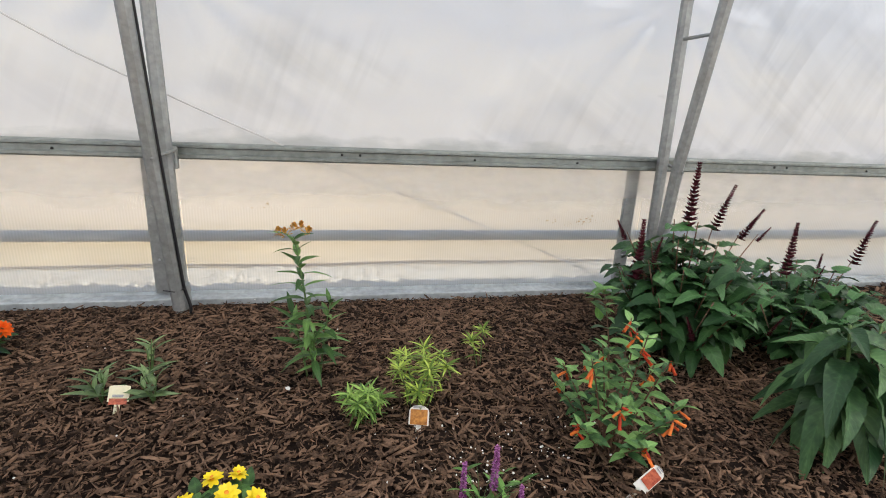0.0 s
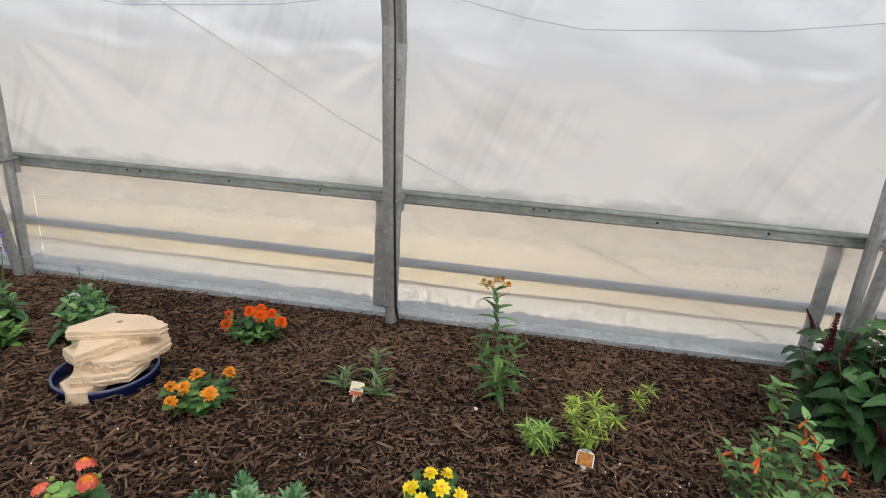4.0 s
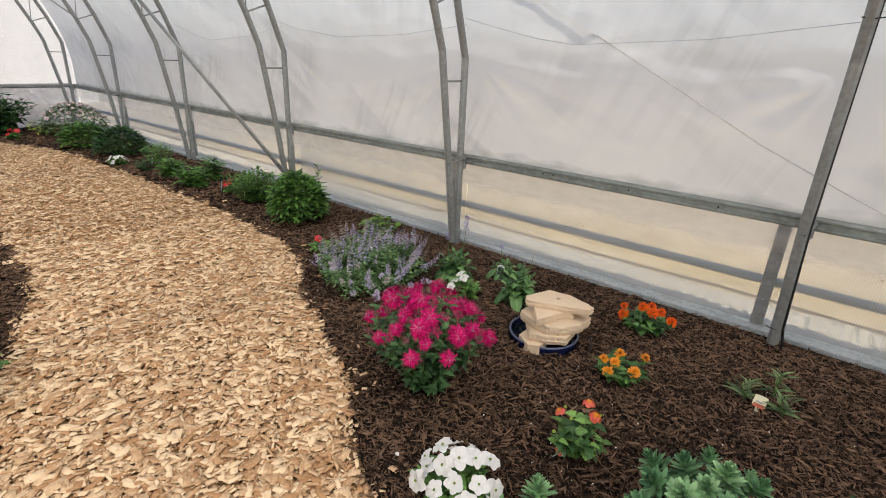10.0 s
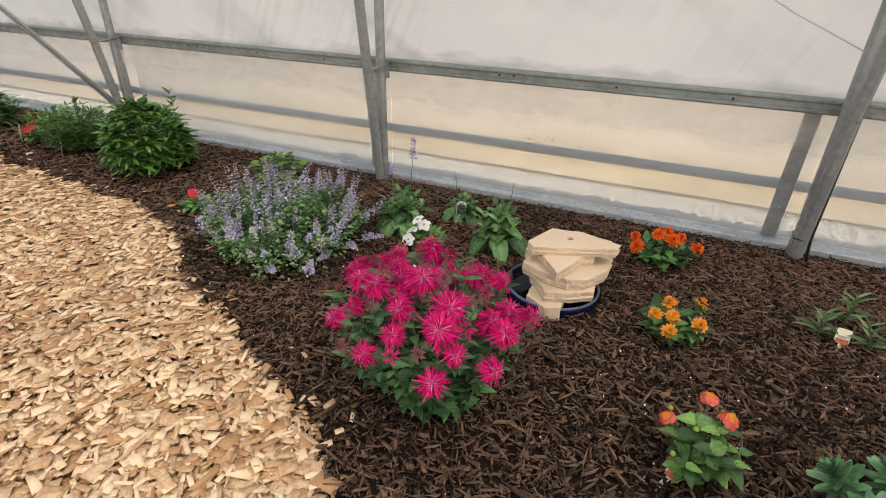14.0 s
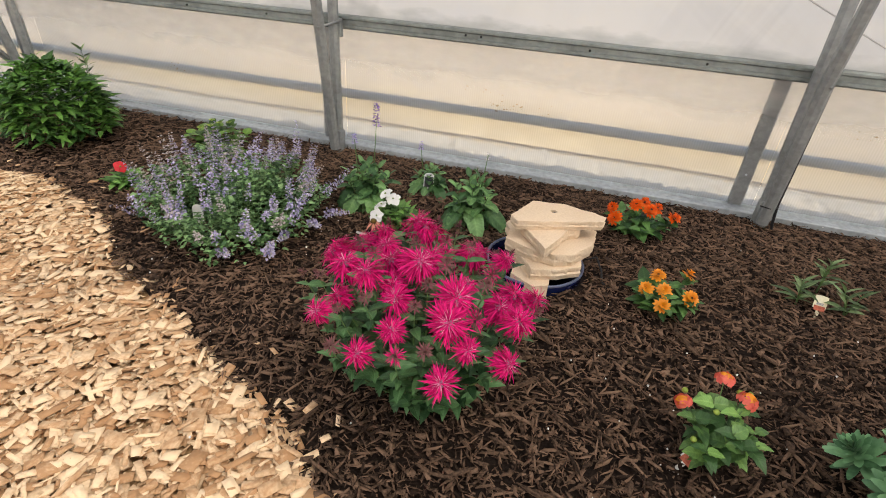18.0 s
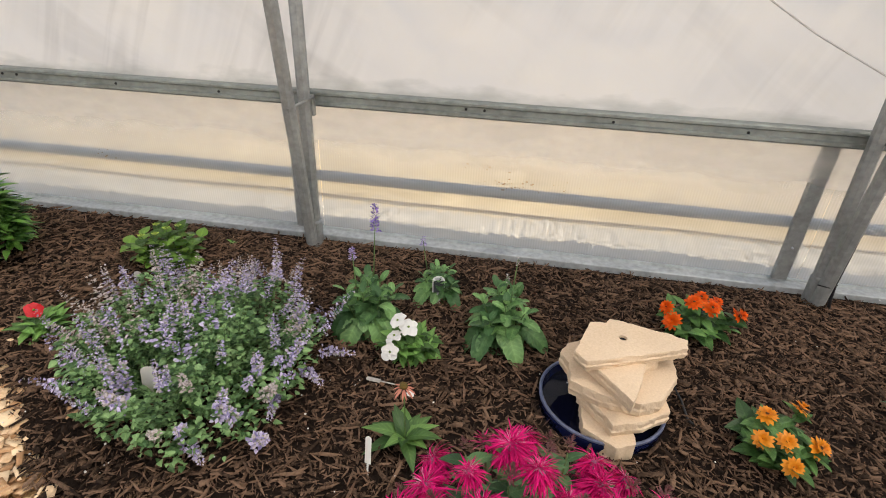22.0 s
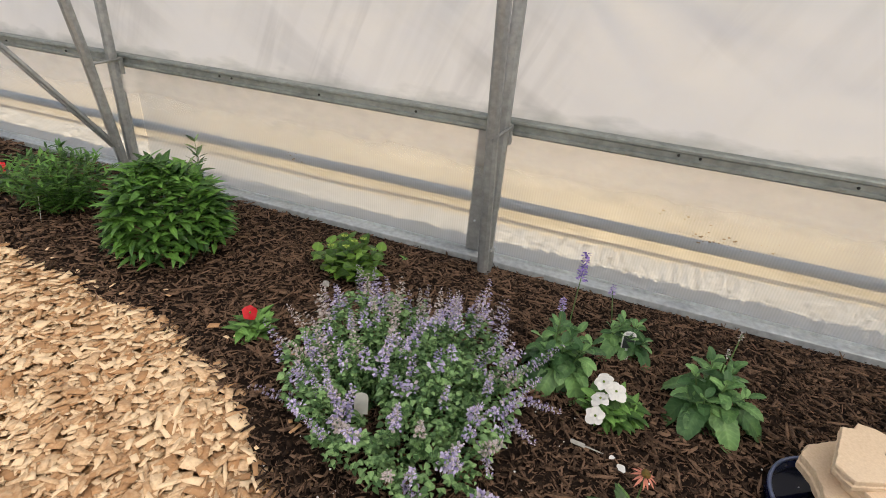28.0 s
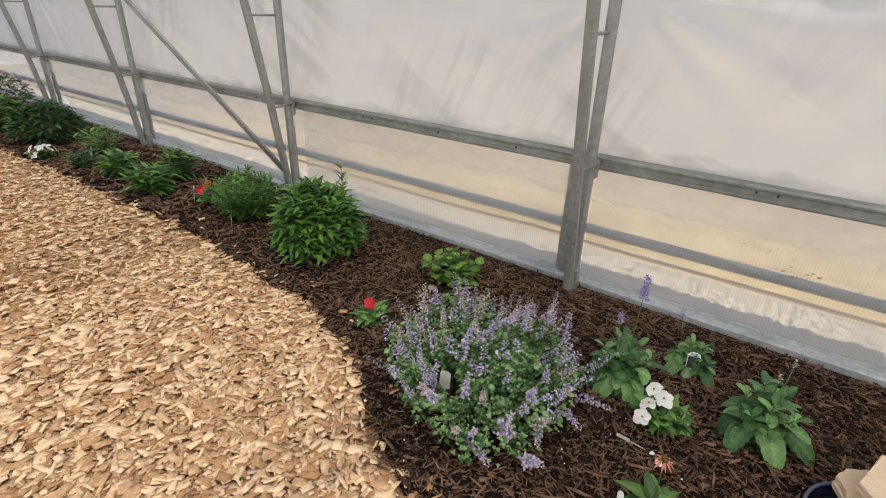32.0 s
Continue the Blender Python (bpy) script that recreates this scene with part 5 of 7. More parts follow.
def impatiens(x, y, rad, h, n, bloom, label, seed, scale=1.0, spots=None, stems=14):
    r = random.Random(seed)
    ob = thing("impatiens", x, y, label, "impatiens")
    lines = []
    for i in range(stems):
        a, q = i * GA, math.sqrt((i + 0.4) / stems)
        tip = Vector((rad * 0.8 * q * math.cos(a), rad * 0.8 * q * math.sin(a), h * (0.75 - 0.3 * q)))
        lines.append(bend((tip.x * 0.25, tip.y * 0.25, -0.01), tip, 0.6, 4))
    stems_part(ob, lines, 0.0035, STEM, each=False)
    foliage(ob, IMP_T, whorled(lines, r, 5, 3, (0.0, 0.6), 0.2, (0.75, 1.2), 0.2), LEAF_MID)
    for i in range(n):
        a, q = i * GA + seed, math.sqrt((i + 0.3) / n)
        p = Vector((rad * 0.95 * q * math.cos(a), rad * 0.95 * q * math.sin(a), h * (1 - 0.4 * q * q) + r.uniform(-0.02, 0.02)))
        if spots:
            p = Vector(spots[i % len(spots)])
        way = Vector((p.x * 2.5 + r.gauss(0, 0.13), p.y * 2.5 - 0.1 + r.gauss(0, 0.13), 0.25 + r.uniform(0, 0.1)))
        b = place(bloom, "flower", ob, aim(p, way, r.uniform(0, 6), scale * r.uniform(0.9, 1.15)))
        place(EYE_S, "eye", b, Matrix.Translation((0, 0, 0.003)))
    return ob


impatiens(-0.69, -2.02, 0.15, 0.185, 17, IMP_W, "white impatiens in full bloom at the path edge", 31, 1.2)
impatiens(-1.60, -0.735, 0.105, 0.12, 4, IMP_W, "white impatiens with a cluster of four blooms", 32, 1.1, ((-0.045, 0.0, 0.135), (-0.005, -0.015, 0.125), (-0.045, -0.045, 0.105), (-0.05, -0.085, 0.07)), 14)
impatiens(-2.865, -0.885, 0.08, 0.09, 1, IMP_R, "small red impatiens beside the catmint", 33, 1.2, ((0, -0.02, 0.10),), 8)
impatiens(-4.86, -0.49, 0.08, 0.10, 4, IMP_R, "small red flowering plant near the wall", 34, 1.3, ((-0.03, -0.04, 0.12), (0.03, -0.03, 0.115), (-0.01, 0.0, 0.13), (0.0, -0.06, 0.10)), 8)
impatiens(-6.95, -0.84, 0.13, 0.11, 9, IMP_W, "low white impatiens at the path edge", 35, 1.2)
impatiens(-9.85, -1.25, 0.13, 0.13, 4, IMP_R, "low red flowering plant by the end bed", 36, 1.4)
impatiens(-10.6, -2.0, 0.16, 0.10, 6, IMP_W, "low white impatiens by the end bed", 37, 1.4)
tag_stake(-1.64, -0.90, "clear grey plant label lying on the mulch", 93, 0.016, 0.075, 0, None, lie=True, mat=TAG_CLEAR).location.z = 0.014

# fallen petals and bits below the white impatiens
PETAL_ME = leaf_mesh("fallen_petal_shape", WHITE, 0.03, 0.022, "obovate", 0.15, 0.3, 5, 0.2)
for x, y, az, k in ((-1.545, -0.95, 40, 1.0), (-1.575, -0.905, 130, 0.6), (-0.95, -2.02, 70, 0.7), (0.52, -0.72, 200, 0.7)):
    ob = tagged(new("fallen_petal", PETAL_ME), "fallen white petal lying on the bark mulch", "petal", "fallen petals")
    ob.matrix_world = pose(x, y, 0.018, 6, -8, az) @ Matrix.Scale(k, 4)

# ---- zinnias ----
LEAF_ZIN = leafmat("zinnia leaf", (0.045, 0.125, 0.032), second=(0.125, 0.27, 0.075))
ZIN_T = [leaf_geo(0.072, 0.046, "ovate", 0.35, 0.2, 6), leaf_geo(0.06, 0.034, "ovate", 0.2, 0.25, 6)]


def zinnia_mesh(name, mat, seed, layers=3, n=13, L=0.026):
    return petal_mesh(name, mat, n, L, 0.011, 0.08, "spoon", layers, 0.15, 0.003, 0.12, seed, 4)


Z_RED, Z_OR, Z_YE = zinnia_mesh("zinnia_bloom_red", ORANGE_RED, 1), zinnia_mesh("zinnia_bloom_orange", ORANGE, 2), petal_mesh("zinnia_bloom_yellow", YELLOW, 9, 0.028, 0.016, 0.12, "obovate", 2, 0.15, 0.003, 0.12, 3, 4)
Z_EYE = ball_mesh("zinnia_eye", EYE_DARK, 0.006, 0.005, 8, 5)
Z_EYE_Y = ball_mesh("zinnia_eye_yellow", ORANGE, 0.008, 0.006, 8, 5)


def zinnia(x, y, rad, h, spots, bloom, eye, label, seed, scale=1.0, leaf=1.0):
    r = random.Random(seed)
    ob = thing("zinnia", x, y, label, "zinnia")
    lines = [bend((p[0] * 0.3, p[1] * 0.3, -0.01), (p[0], p[1], p[2] - 0.008), 0.5, 4) for p in spots]
    more = []
    for i in range(8):
        a = i * GA
        more.append(bend((0, 0, -0.01), (rad * 0.8 * math.cos(a), rad * 0.8 * math.sin(a), h * 0.5), 0.6, 4))
    stems_part(ob, lines, 0.003, STEM)
    ms = whorled(lines + more, r, 4, 2, (0.0, 0.4), 0.3, (0.7 * leaf, 1.2 * leaf), 0.1)
    foliage(ob, ZIN_T, ms, LEAF_ZIN)
    for p in spots:
        b = place(bloom, "flower", ob, aim(p, (p[0] * 2.2, p[1] * 2.2 - 0.12, 0.3), r.uniform(0, 6), scale * r.uniform(0.88, 1.15)))
        place(eye, "eye", b, Matrix.Translation((0, 0, 0.006)))
    return ob


zinnia(-0.580, -0.370, 0.13, 0.13, ((-0.125, -0.03, 0.115), (-0.11, -0.075, 0.085), (-0.03, -0.01, 0.135), (0.005, 0.03, 0.135), (0.03, -0.02, 0.125), (0.06, 0.025, 0.12), (0.13, -0.02, 0.105)), Z_RED, Z_EYE, "zinnia with red-orange blooms near the wall", 41, 1.15, 1.0)
zinnia(-0.517, -0.935, 0.11, 0.11, ((-0.03, 0.04, 0.10), (0.075, 0.085, 0.10), (-0.02, -0.055, 0.105), (-0.075, -0.05, 0.095), (-0.025, -0.12, 0.085), (0.07, -0.04, 0.085)), Z_OR, Z_EYE, "zinnia with golden orange blooms", 42, 1.0)
zinnia(0.435, -1.255, 0.11, 0.12, ((-0.07, 0.0, 0.075), (-0.02, 0.05, 0.095), (-0.03, -0.05, 0.085), (0.08, 0.0, 0.075), (0.02, 0.0, 0.095), (0.03, 0.07, 0.085)), Z_YE, Z_EYE_Y, "low zinnia with yellow daisy blooms", 43, 0.8, 0.6)

# ---- stonecrop ----
def rosette_meshes():
    out = []
    for s in (1, 2, 3):
        r = random.Random(s)
        ms = []
        for i in range(46):
            t = i / 46
            ms.append(np.array(orient((0, 0, 0.02 + 0.055 * t), i * GA + r.uniform(-0.15, 0.15), 0.12 + 1.15 * t ** 1.3 + r.uniform(-0.1, 0.1), r.uniform(-0.15, 0.15), (1.05 - 0.62 * t) * r.uniform(0.9, 1.1))))
        v, f = leaf_geo(0.060, 0.021, "obovate", -0.1, 0.35, 6)
        me = merged("stonecrop_rosette", [(v, f)], ms)
        me.materials.append(LEAF_SEDUM if s != 2 else LEAF_SEDUM_TIP)
        me.polygons.foreach_set("use_smooth", [True] * len(me.polygons))
        out.append(me)
    return out


ROS = rosette_meshes()


def stonecrop(x, y, spots, label, seed):
    r = random.Random(seed)
    ob = thing("stonecrop", x, y, label, "stonecrop", group="stonecrops")
    for dx, dy, h in spots:
        bm = bmesh.new()
        tube(bm, bend((dx * 0.4, dy * 0.4, -0.01), (dx, dy, h), 0.5, 4), 0.005, 6)
        part("stem", bm, STEM, ob)
        ms = whorled([bend((dx * 0.4, dy * 0.4, 0.02), (dx, dy, h), 0.5, 4)], r, 7, 3, (0.0, 0.6), 0.15, (0.6, 1.0), 0.0)
        foliage(ob, [leaf_geo(0.05, 0.024, "spoon", 0.1, 0.3, 4)], ms, LEAF_SEDUM, "stem_leaves")
        place(r.choice(ROS), "rosette", ob, aim((dx, dy, h - 0.03), (dx * 1.6, dy * 1.6 - 0.1, 0.3), r.uniform(0, 6), r.uniform(0.85, 1.2)))["kind"] = "stuff"
    return ob


def clump(n, rad, h, seed):
    r = random.Random(seed)
    out = []
    for i in range(n):
        a, q = i * GA + seed, math.sqrt((i + 0.3) / n)
        out.append((rad * q * math.cos(a), rad * q * math.sin(a), h * (1 - 0.45 * q * q) + r.uniform(-0.02, 0.02)))
    return out


stonecrop(0.01, -1.62, clump(17, 0.2, 0.2, 3), "bluish green stonecrop clump of fleshy rosettes", 51)
stonecrop(-0.39, -2.02, clump(12, 0.17, 0.07, 4), "low bluish green stonecrop clump beside white impatiens", 52)

# ---- lantana ----
r = random.Random(61)
ob = thing("lantana", -0.46, -1.565, "lantana with coral flower clusters", "lantana")
lines = []
for i in range(9):
    a, q = i * GA, math.sqrt((i + 0.4) / 9)
    tip = Vector((0.1 * q * math.cos(a), 0.1 * q * math.sin(a), 0.185 * (1 - 0.45 * q * q)))
    lines.append(bend((tip.x * 0.2, tip.y * 0.2, -0.01), tip, 0.5, 4))
stems_part(ob, lines, 0.003, STEM)
LAN_LEAF = leafobj("lantana leaf", (0.055, 0.140, 0.040), second=(0.20, 0.38, 0.095))
LAN = [leaf_mesh("lantana_leaf", LAN_LEAF, 0.064, 0.050, "ovate", d, 0.22, 10, 0.14) for d in (0.3, 0.6)]
leaf_objects(ob, LAN, whorled(lines, r, 5, 2, (-0.1, 0.5), 0.3, (0.6, 1.1), 0.3), r)


def lantana_head(seed, rad):
    """A domed cluster of small four-lobed florets, orange in the middle and coral pink round the edge."""
    r = random.Random(seed)
    petal = leaf_geo(0.0074, 0.0076, "spoon", 0.2, 0.2, 3)
    ms, outer = [], []
    for i in range(34):
        q = math.sqrt((i + 0.5) / 34)
        a = i * GA + r.uniform(-0.3, 0.3)
        way = Vector((q * math.cos(a), q * math.sin(a), 1.15 - q))
        m = aim(Vector((rad * q * math.cos(a), rad * q * math.sin(a), rad * 0.6 * (1 - q * q) + r.gauss(0, 0.001))), way, r.uniform(0, 6))
        for n in range(4):
            ms.append(np.array(m @ orient((0, 0, 0), n * math.pi / 2, 0.2 + r.uniform(-0.1, 0.2), 0, r.uniform(0.8, 1.15))))
            outer.append(q > 0.48 + r.uniform(-0.15, 0.15))
    me = merged("lantana_cluster", [petal], ms)
    me.materials.append(ORANGE)
    me.materials.append(CORAL)
    each = len(petal[1])
    me.polygons.foreach_set("material_index", [int(outer[n // each]) for n in range(len(me.polygons))])
    return me


UMBEL = [lantana_head(1, 0.021), lantana_head(2, 0.017)]
LAN_BUD = ball_mesh("lantana_bud", LEAF_LIME, 0.007, 0.006, 8, 6, 0.3)
for n, p in enumerate(((-0.005, 0.08, 0.195), (0.04, 0.035, 0.185), (-0.09, 0.025, 0.145))):
    stems_part(ob, [[Vector((p[0] * 0.7, p[1] * 0.7, 0.12)), Vector(p)]], 0.002, STEM, "flower_stalk")
    place(UMBEL[n // 2], "flower_head", ob, aim(p, (p[0], p[1] - 0.04, 0.12), 0, 1.1))
for p in ((0.05, 0.06, 0.185), (0.03, 0.065, 0.18), (-0.085, 0.055, 0.155), (-0.03, -0.01, 0.17), (0.075, -0.05, 0.10), (-0.07, -0.06, 0.12)):
    place(LAN_BUD, "bud", ob, aim(p, (p[0], p[1], 0.1), 0, 1.0), "pale green unopened bud")
tag_stake(-0.522, -1.605, "leaning white plant label with a red photo at the lantana", 30, 0.038, 0.062, 40, (PHOTO_RED, -0.1, 0.2)).rotation_euler = (radians(-35), radians(28), radians(-25))

# ---- butterfly weed ----
r = random.Random(71)
ob = thing("butterfly_weed", 0.60, -0.64, "tall butterfly weed with orange flower cluster", "butterfly weed")
lines = [bend((0, 0, -0.01), (-0.05, 0.0, 0.5), 0.2, 6), bend((0.02, 0.01, -0.01), (0.06, 0.03, 0.27), 0.4, 5), bend((-0.02, 0, -0.01), (-0.07, 0.02, 0.24), 0.4, 5), bend((0.0, -0.02, -0.01), (0.01, -0.06, 0.2), 0.4, 5)]
stems_part(ob, lines, 0.004, STEM)
WEED = [leaf_mesh("milkweed_leaf", LEAF_WEED, 0.115, 0.030, "lance", d, 0.25, 7, 0.08) for d in (0.2, 0.5)]
ms = whorled(lines[:1], r, 19, 2, (0.0, 0.75), 0.16, (0.75, 1.15), 0.3, 0.1) + whorled(lines[1:], r, 8, 2, (0.1, 0.9), 0.25, (0.55, 0.95), 0.2)
leaf_objects(ob, WEED, ms, r)
FLO = petal_mesh("butterfly_weed_cluster", material("dull golden floret", (0.52, 0.21, 0.02), 0.6, 0, 0.3, 20, 90, 0.1, island=0.4, second=(0.72, 0.40, 0.06), trans=0.15), 12, 0.013, 0.006, 0.6, "spoon", 3, 0.1, 0.006, 0.45, 7, 3)
for dx, dy, dz in ((-0.07, -0.01, 0.505), (-0.03, 0.01, 0.52), (-0.05, 0.03, 0.51), (-0.01, -0.01, 0.51), (-0.09, 0.02, 0.50)):
    place(FLO, "flower_head", ob, aim((dx, dy, dz), (dx + 0.05, dy, 0.1), r.uniform(0, 6), 1.35))

# ---- feathery lime green clumps ----
NEEDLE = [leaf_geo(0.050, 0.0085, "lance", 0.35, 0.1, 4), leaf_geo(0.040, 0.0075, "lance", 0.5, 0.1, 4)]


def feathery(x, y, n, rad, h, label, seed, mat=None, per=4, nodes=9, size=1.0):
    r = random.Random(seed)
    ob = thing("feathery_perennial", x, y, label, "perennial plant", group="lime feathery perennials")
    lines = []
    for i in range(n):
        a, q = i * GA + seed, math.sqrt((i + 0.3) / n)
        tip = Vector((rad * q * math.cos(a), rad * q * math.sin(a), h * (1 - 0.35 * q) * r.uniform(0.8, 1.05)))
        lines.append(bend((tip.x * 0.3, tip.y * 0.3, -0.01), tip, 0.5, 5))
    stems_part(ob, lines, 0.0022, STEM)
    ms = whorled(lines, r, nodes, per, (0.0, 0.6), 0.3, (0.7, 1.1), 0.1, 0.2)
    for pts in lines:
        ms += [orient(pts[-1] - Vector((0, 0, 0.006 * (k % 3))), k * GA, r.uniform(-0.1, 1.0), r.uniform(-0.3, 0.3), r.uniform(0.7, 1.05)) for k in range(24)]
    foliage(ob, [(v * size, f) for v, f in NEEDLE], ms, mat or LEAF_LIME)
    return ob


feathery(0.76, -0.91, 5, 0.055, 0.12, "low feathery green clump on bark mulch", 81, leafmat("fresh narrow leaf", (0.12, 0.26, 0.045), second=(0.30, 0.48, 0.11)), 3, 6, 1.12)
feathery(0.93, -0.85, 9, 0.11, 0.21, "feathery lime green clump with a plant label", 82, None, 3, 6)
feathery(1.20, -0.61, 2, 0.075, 0.16, "small feathery lime sprig", 83, None, 2, 3)
tag_stake(0.915, -0.96, "white plant label with an orange photo", -14, 0.060, 0.074, 18, (PHOTO_ORANGE, 0.02, 0.62)).location.z = -0.012

# ---- strap-leaved seedlings ----
STRAP = [leaf_geo(0.100, 0.023, "lance", 0.35, 0.3, 6), leaf_geo(0.082, 0.021, "lance", 0.2, 0.3, 6)]
for i, (x, y, h, lab) in enumerate(((-0.02, -0.71, 0.10, "young strap-leaved plant with a white label"), (0.13, -0.73, 0.10, "young strap-leaved plant on bark mulch"), (0.08, -0.60, 0.14, "young upright strap-leaved plant"))):
    r = random.Random(90 + i)
    ob = thing("young_perennial", x, y, lab, "perennial plant", group="young perennials")
    lines = [bend((0, 0, -0.01), (r.uniform(-0.04, 0.04), r.uniform(-0.03, 0.03), h * r.uniform(0.6, 1)), 0.4, 4) for _ in range(3)]
    stems_part(ob, lines, 0.003, STEM)
    foliage(ob, STRAP, whorled(lines, r, 3, 2, (0.15, 0.95), 0.15, (0.65, 1.05), 0.2, 0.1), LEAF_GREY)
tag_stake(0.035, -0.755, "cream plant label with a red photo", 10, 0.055, 0.080, 22, (PHOTO_RED, -0.1, 0.12), mat=CREAM_TAG, arch_top=False).rotation_euler = (radians(-24), radians(14), radians(16))

# ---- cuphea ----
r = random.Random(101)
ob = thing("cuphea", 1.43, -1.13, "cuphea with slender orange tubular flowers", "cuphea")
lines = []
for i in range(16):
    a, q = i * GA, math.sqrt((i + 0.3) / 16)
    tip = Vector((0.2 * q * math.cos(a), 0.2 * q * math.sin(a), 0.385 * (1 - 0.62 * q * q) * r.uniform(0.8, 1.15)))
    lines.append(bend((tip.x * 0.2, tip.y * 0.2, -0.01), tip, 0.4, 5))
lines.append(bend((0.02, 0.05, -0.01), (-0.05, 0.06, 0.47), 0.2, 6))
stems_part(ob, lines, 0.003, STEM_RED)
CUP = [leaf_geo(0.066, 0.028, "lance", 0.25, 0.3, 5), leaf_geo(0.052, 0.024, "lance", 0.4, 0.3, 5)]
foliage(ob, CUP, whorled(lines, r, 8, 2, (0.1, 0.7), 0.36, (0.6, 1.1), 0.1, 0.3), leafmat("cuphea leaf", (0.060, 0.165, 0.055), second=(0.21, 0.40, 0.125)))
foliage(ob, CUP, [orient(lines[-1][-1] - Vector((0, 0, 0.03 * (k % 4))), k * GA, 0.15 + 0.2 * (k % 4), 0, 0.8) for k in range(14)], LEAF_MID, "young_leaves")
bm = bmesh.new()
tube(bm, [(0, 0, 0), (0.003, 0, 0.013), (0.007, 0, 0.030), (0.009, 0, 0.036)], [0.0025, 0.0048, 0.0042, 0.0055], 7)
TUBE_ME = bpy.data.meshes.new("cuphea_flower")
bm.to_mesh(TUBE_ME)
bm.free()
TUBE_ME.materials.append(material("cuphea tube", (0.72, 0.06, 0.018), 0.45, 0, 0.35, 26, 90, 0.1, objrand=0.6, second=(0.90, 0.26, 0.05), trans=0.15, spec=0.3))
for pts in lines[:-1]:
    p, d = on_line(pts, r.uniform(0.84, 1.0))
    for k in range(r.choice((2, 3, 4))):
        a = r.uniform(0, 6.28)
        place(TUBE_ME, "flower", ob, aim(p + Vector((0, 0, -0.008 * k)), (math.cos(a), math.sin(a), r.uniform(-1.8, -0.4)), 0, r.uniform(0.7, 1.0)))
tag_stake(1.41, -1.29, "leaning white plant label with a photo", 15, 0.042, 0.11, 45, (PHOTO_RED, 0.2, 0.6)).rotation_euler = (radians(-28), radians(50), radians(-25))

# ---- dark-spiked sage ----
DSAGE = [leaf_mesh("sage_leaf", LEAF_DKOBJ, 0.108, 0.076, "heart", d, 0.2, 14, 0.10, 0.1) for d in (0.3, 0.55, 0.8)]


def plum_spike_mesh():
    """An upright spike of dark bracts in clear tiers, with bare stalk between the lower ones."""
    r = random.Random(7)
    ms, z = [], 0.0
    while z < 0.21:
        t = z / 0.21
        for k in range(9):
            a = k * 0.7 + z * 90 + r.uniform(-0.2, 0.2)
            ms.append(np.array(orient((0.003 * math.cos(a), 0.003 * math.sin(a), z), a, 0.35 + 0.5 * t + r.uniform(-0.2, 0.2), r.uniform(-0.4, 0.4), (1.1 - 0.75 * t) * r.uniform(0.85, 1.1))))
        z += 0.0165 * (1.1 - 0.6 * t)
    me = merged("plum_spike", [leaf_geo(0.027, 0.017, "lance", -0.15, 0.4, 4)], ms)
    me.materials.append(DARKRED)
    return me


DSPK = plum_spike_mesh()


def plum_sage(x, y, rad, h, stems, spikes, label, seed):
    r = random.Random(seed)
    ob = thing("plum_sage", x, y, label, "sage", group="plum-spiked sages")
    lines = []
    for i in range(stems):
        a, q = i * GA + seed, math.sqrt((i + 0.3) / stems)
        tip = Vector((rad * q * math.cos(a), rad * q * math.sin(a), h * (1 - 0.45 * q * q) * r.uniform(0.85, 1.05)))
        lines.append(bend((tip.x * 0.3, tip.y * 0.3, -0.01), tip, 0.5, 4))
    stems_part(ob, lines, 0.004, STEM_RED)
    leaf_objects(ob, DSAGE, whorled(lines, r, 7, 2, (-0.25, 0.35), 0.25, (0.75, 1.2), 0.25, 0.2), r)
    for dx, dy, z, tx, s in spikes:
        stems_part(ob, [[Vector((dx * 0.6, dy, h * 0.6)), Vector((dx, dy, z))]], 0.003, STEM_RED, "flower_stalk")
        place(DSPK, "flower_spike", ob, aim((dx, dy, z - 0.03), (tx, 0, 1), 0, s))
    return ob


plum_sage(1.99, -0.62, 0.30, 0.545, 34, ((-0.035, 0.0, 0.56, 0.0, 1.1), (0.075, 0.0, 0.545, 0.35, 0.85), (0.20, 0.0, 0.51, 0.7, 0.66), (-0.24, -0.04, 0.37, -0.02, 1.05), (-0.28, 0.0, 0.51, -0.6, 0.4), (-0.20, -0.06, 0.43, 0.25, 0.5), (0.28, 0.0, 0.50, 0.9, 0.35), (-0.12, -0.24, 0.22, -0.5, 0.45), (0.14, -0.27, 0.24, 0.8, 0.4)), "bushy sage with dark plum flower spikes", 111)
plum_sage(2.54, -0.62, 0.33, 0.38, 26, ((-0.10, 0.0, 0.36, 0.0, 1.0), (0.05, 0.0, 0.34, 0.05, 0.5), (0.0, -0.05, 0.34, 0.3, 0.35), (0.22, 0.0, 0.40, 0.3, 0.9)), "wide sage with dark plum flower spikes", 112)

# ---- velvety big-leaved plant ----
r = random.Random(121)
ob = thing("foxglove", 2.09, -1.22, "large velvety drooping green leaves in the bed", "leafy plant")
BIG = [leaf_mesh("velvet_leaf", LEAF_BIG, 0.215, w, "ovate", d, fold, 18, 0.12, 0.06) for d, w, fold in ((0.4, 0.070, 0.75), (0.8, 0.080, 0.5), (1.2, 0.086, 0.35))]
lines = [bend((0, 0, -0.01), (-0.07, 0.0, 0.41), 0.2, 6), bend((0.03, 0, -0.01), (0.10, 0.04, 0.38), 0.3, 6), bend((0, 0.03, -0.01), (0.0, 0.12, 0.36), 0.3, 6)]
stems_part(ob, lines, 0.008, STEM)
ms = []
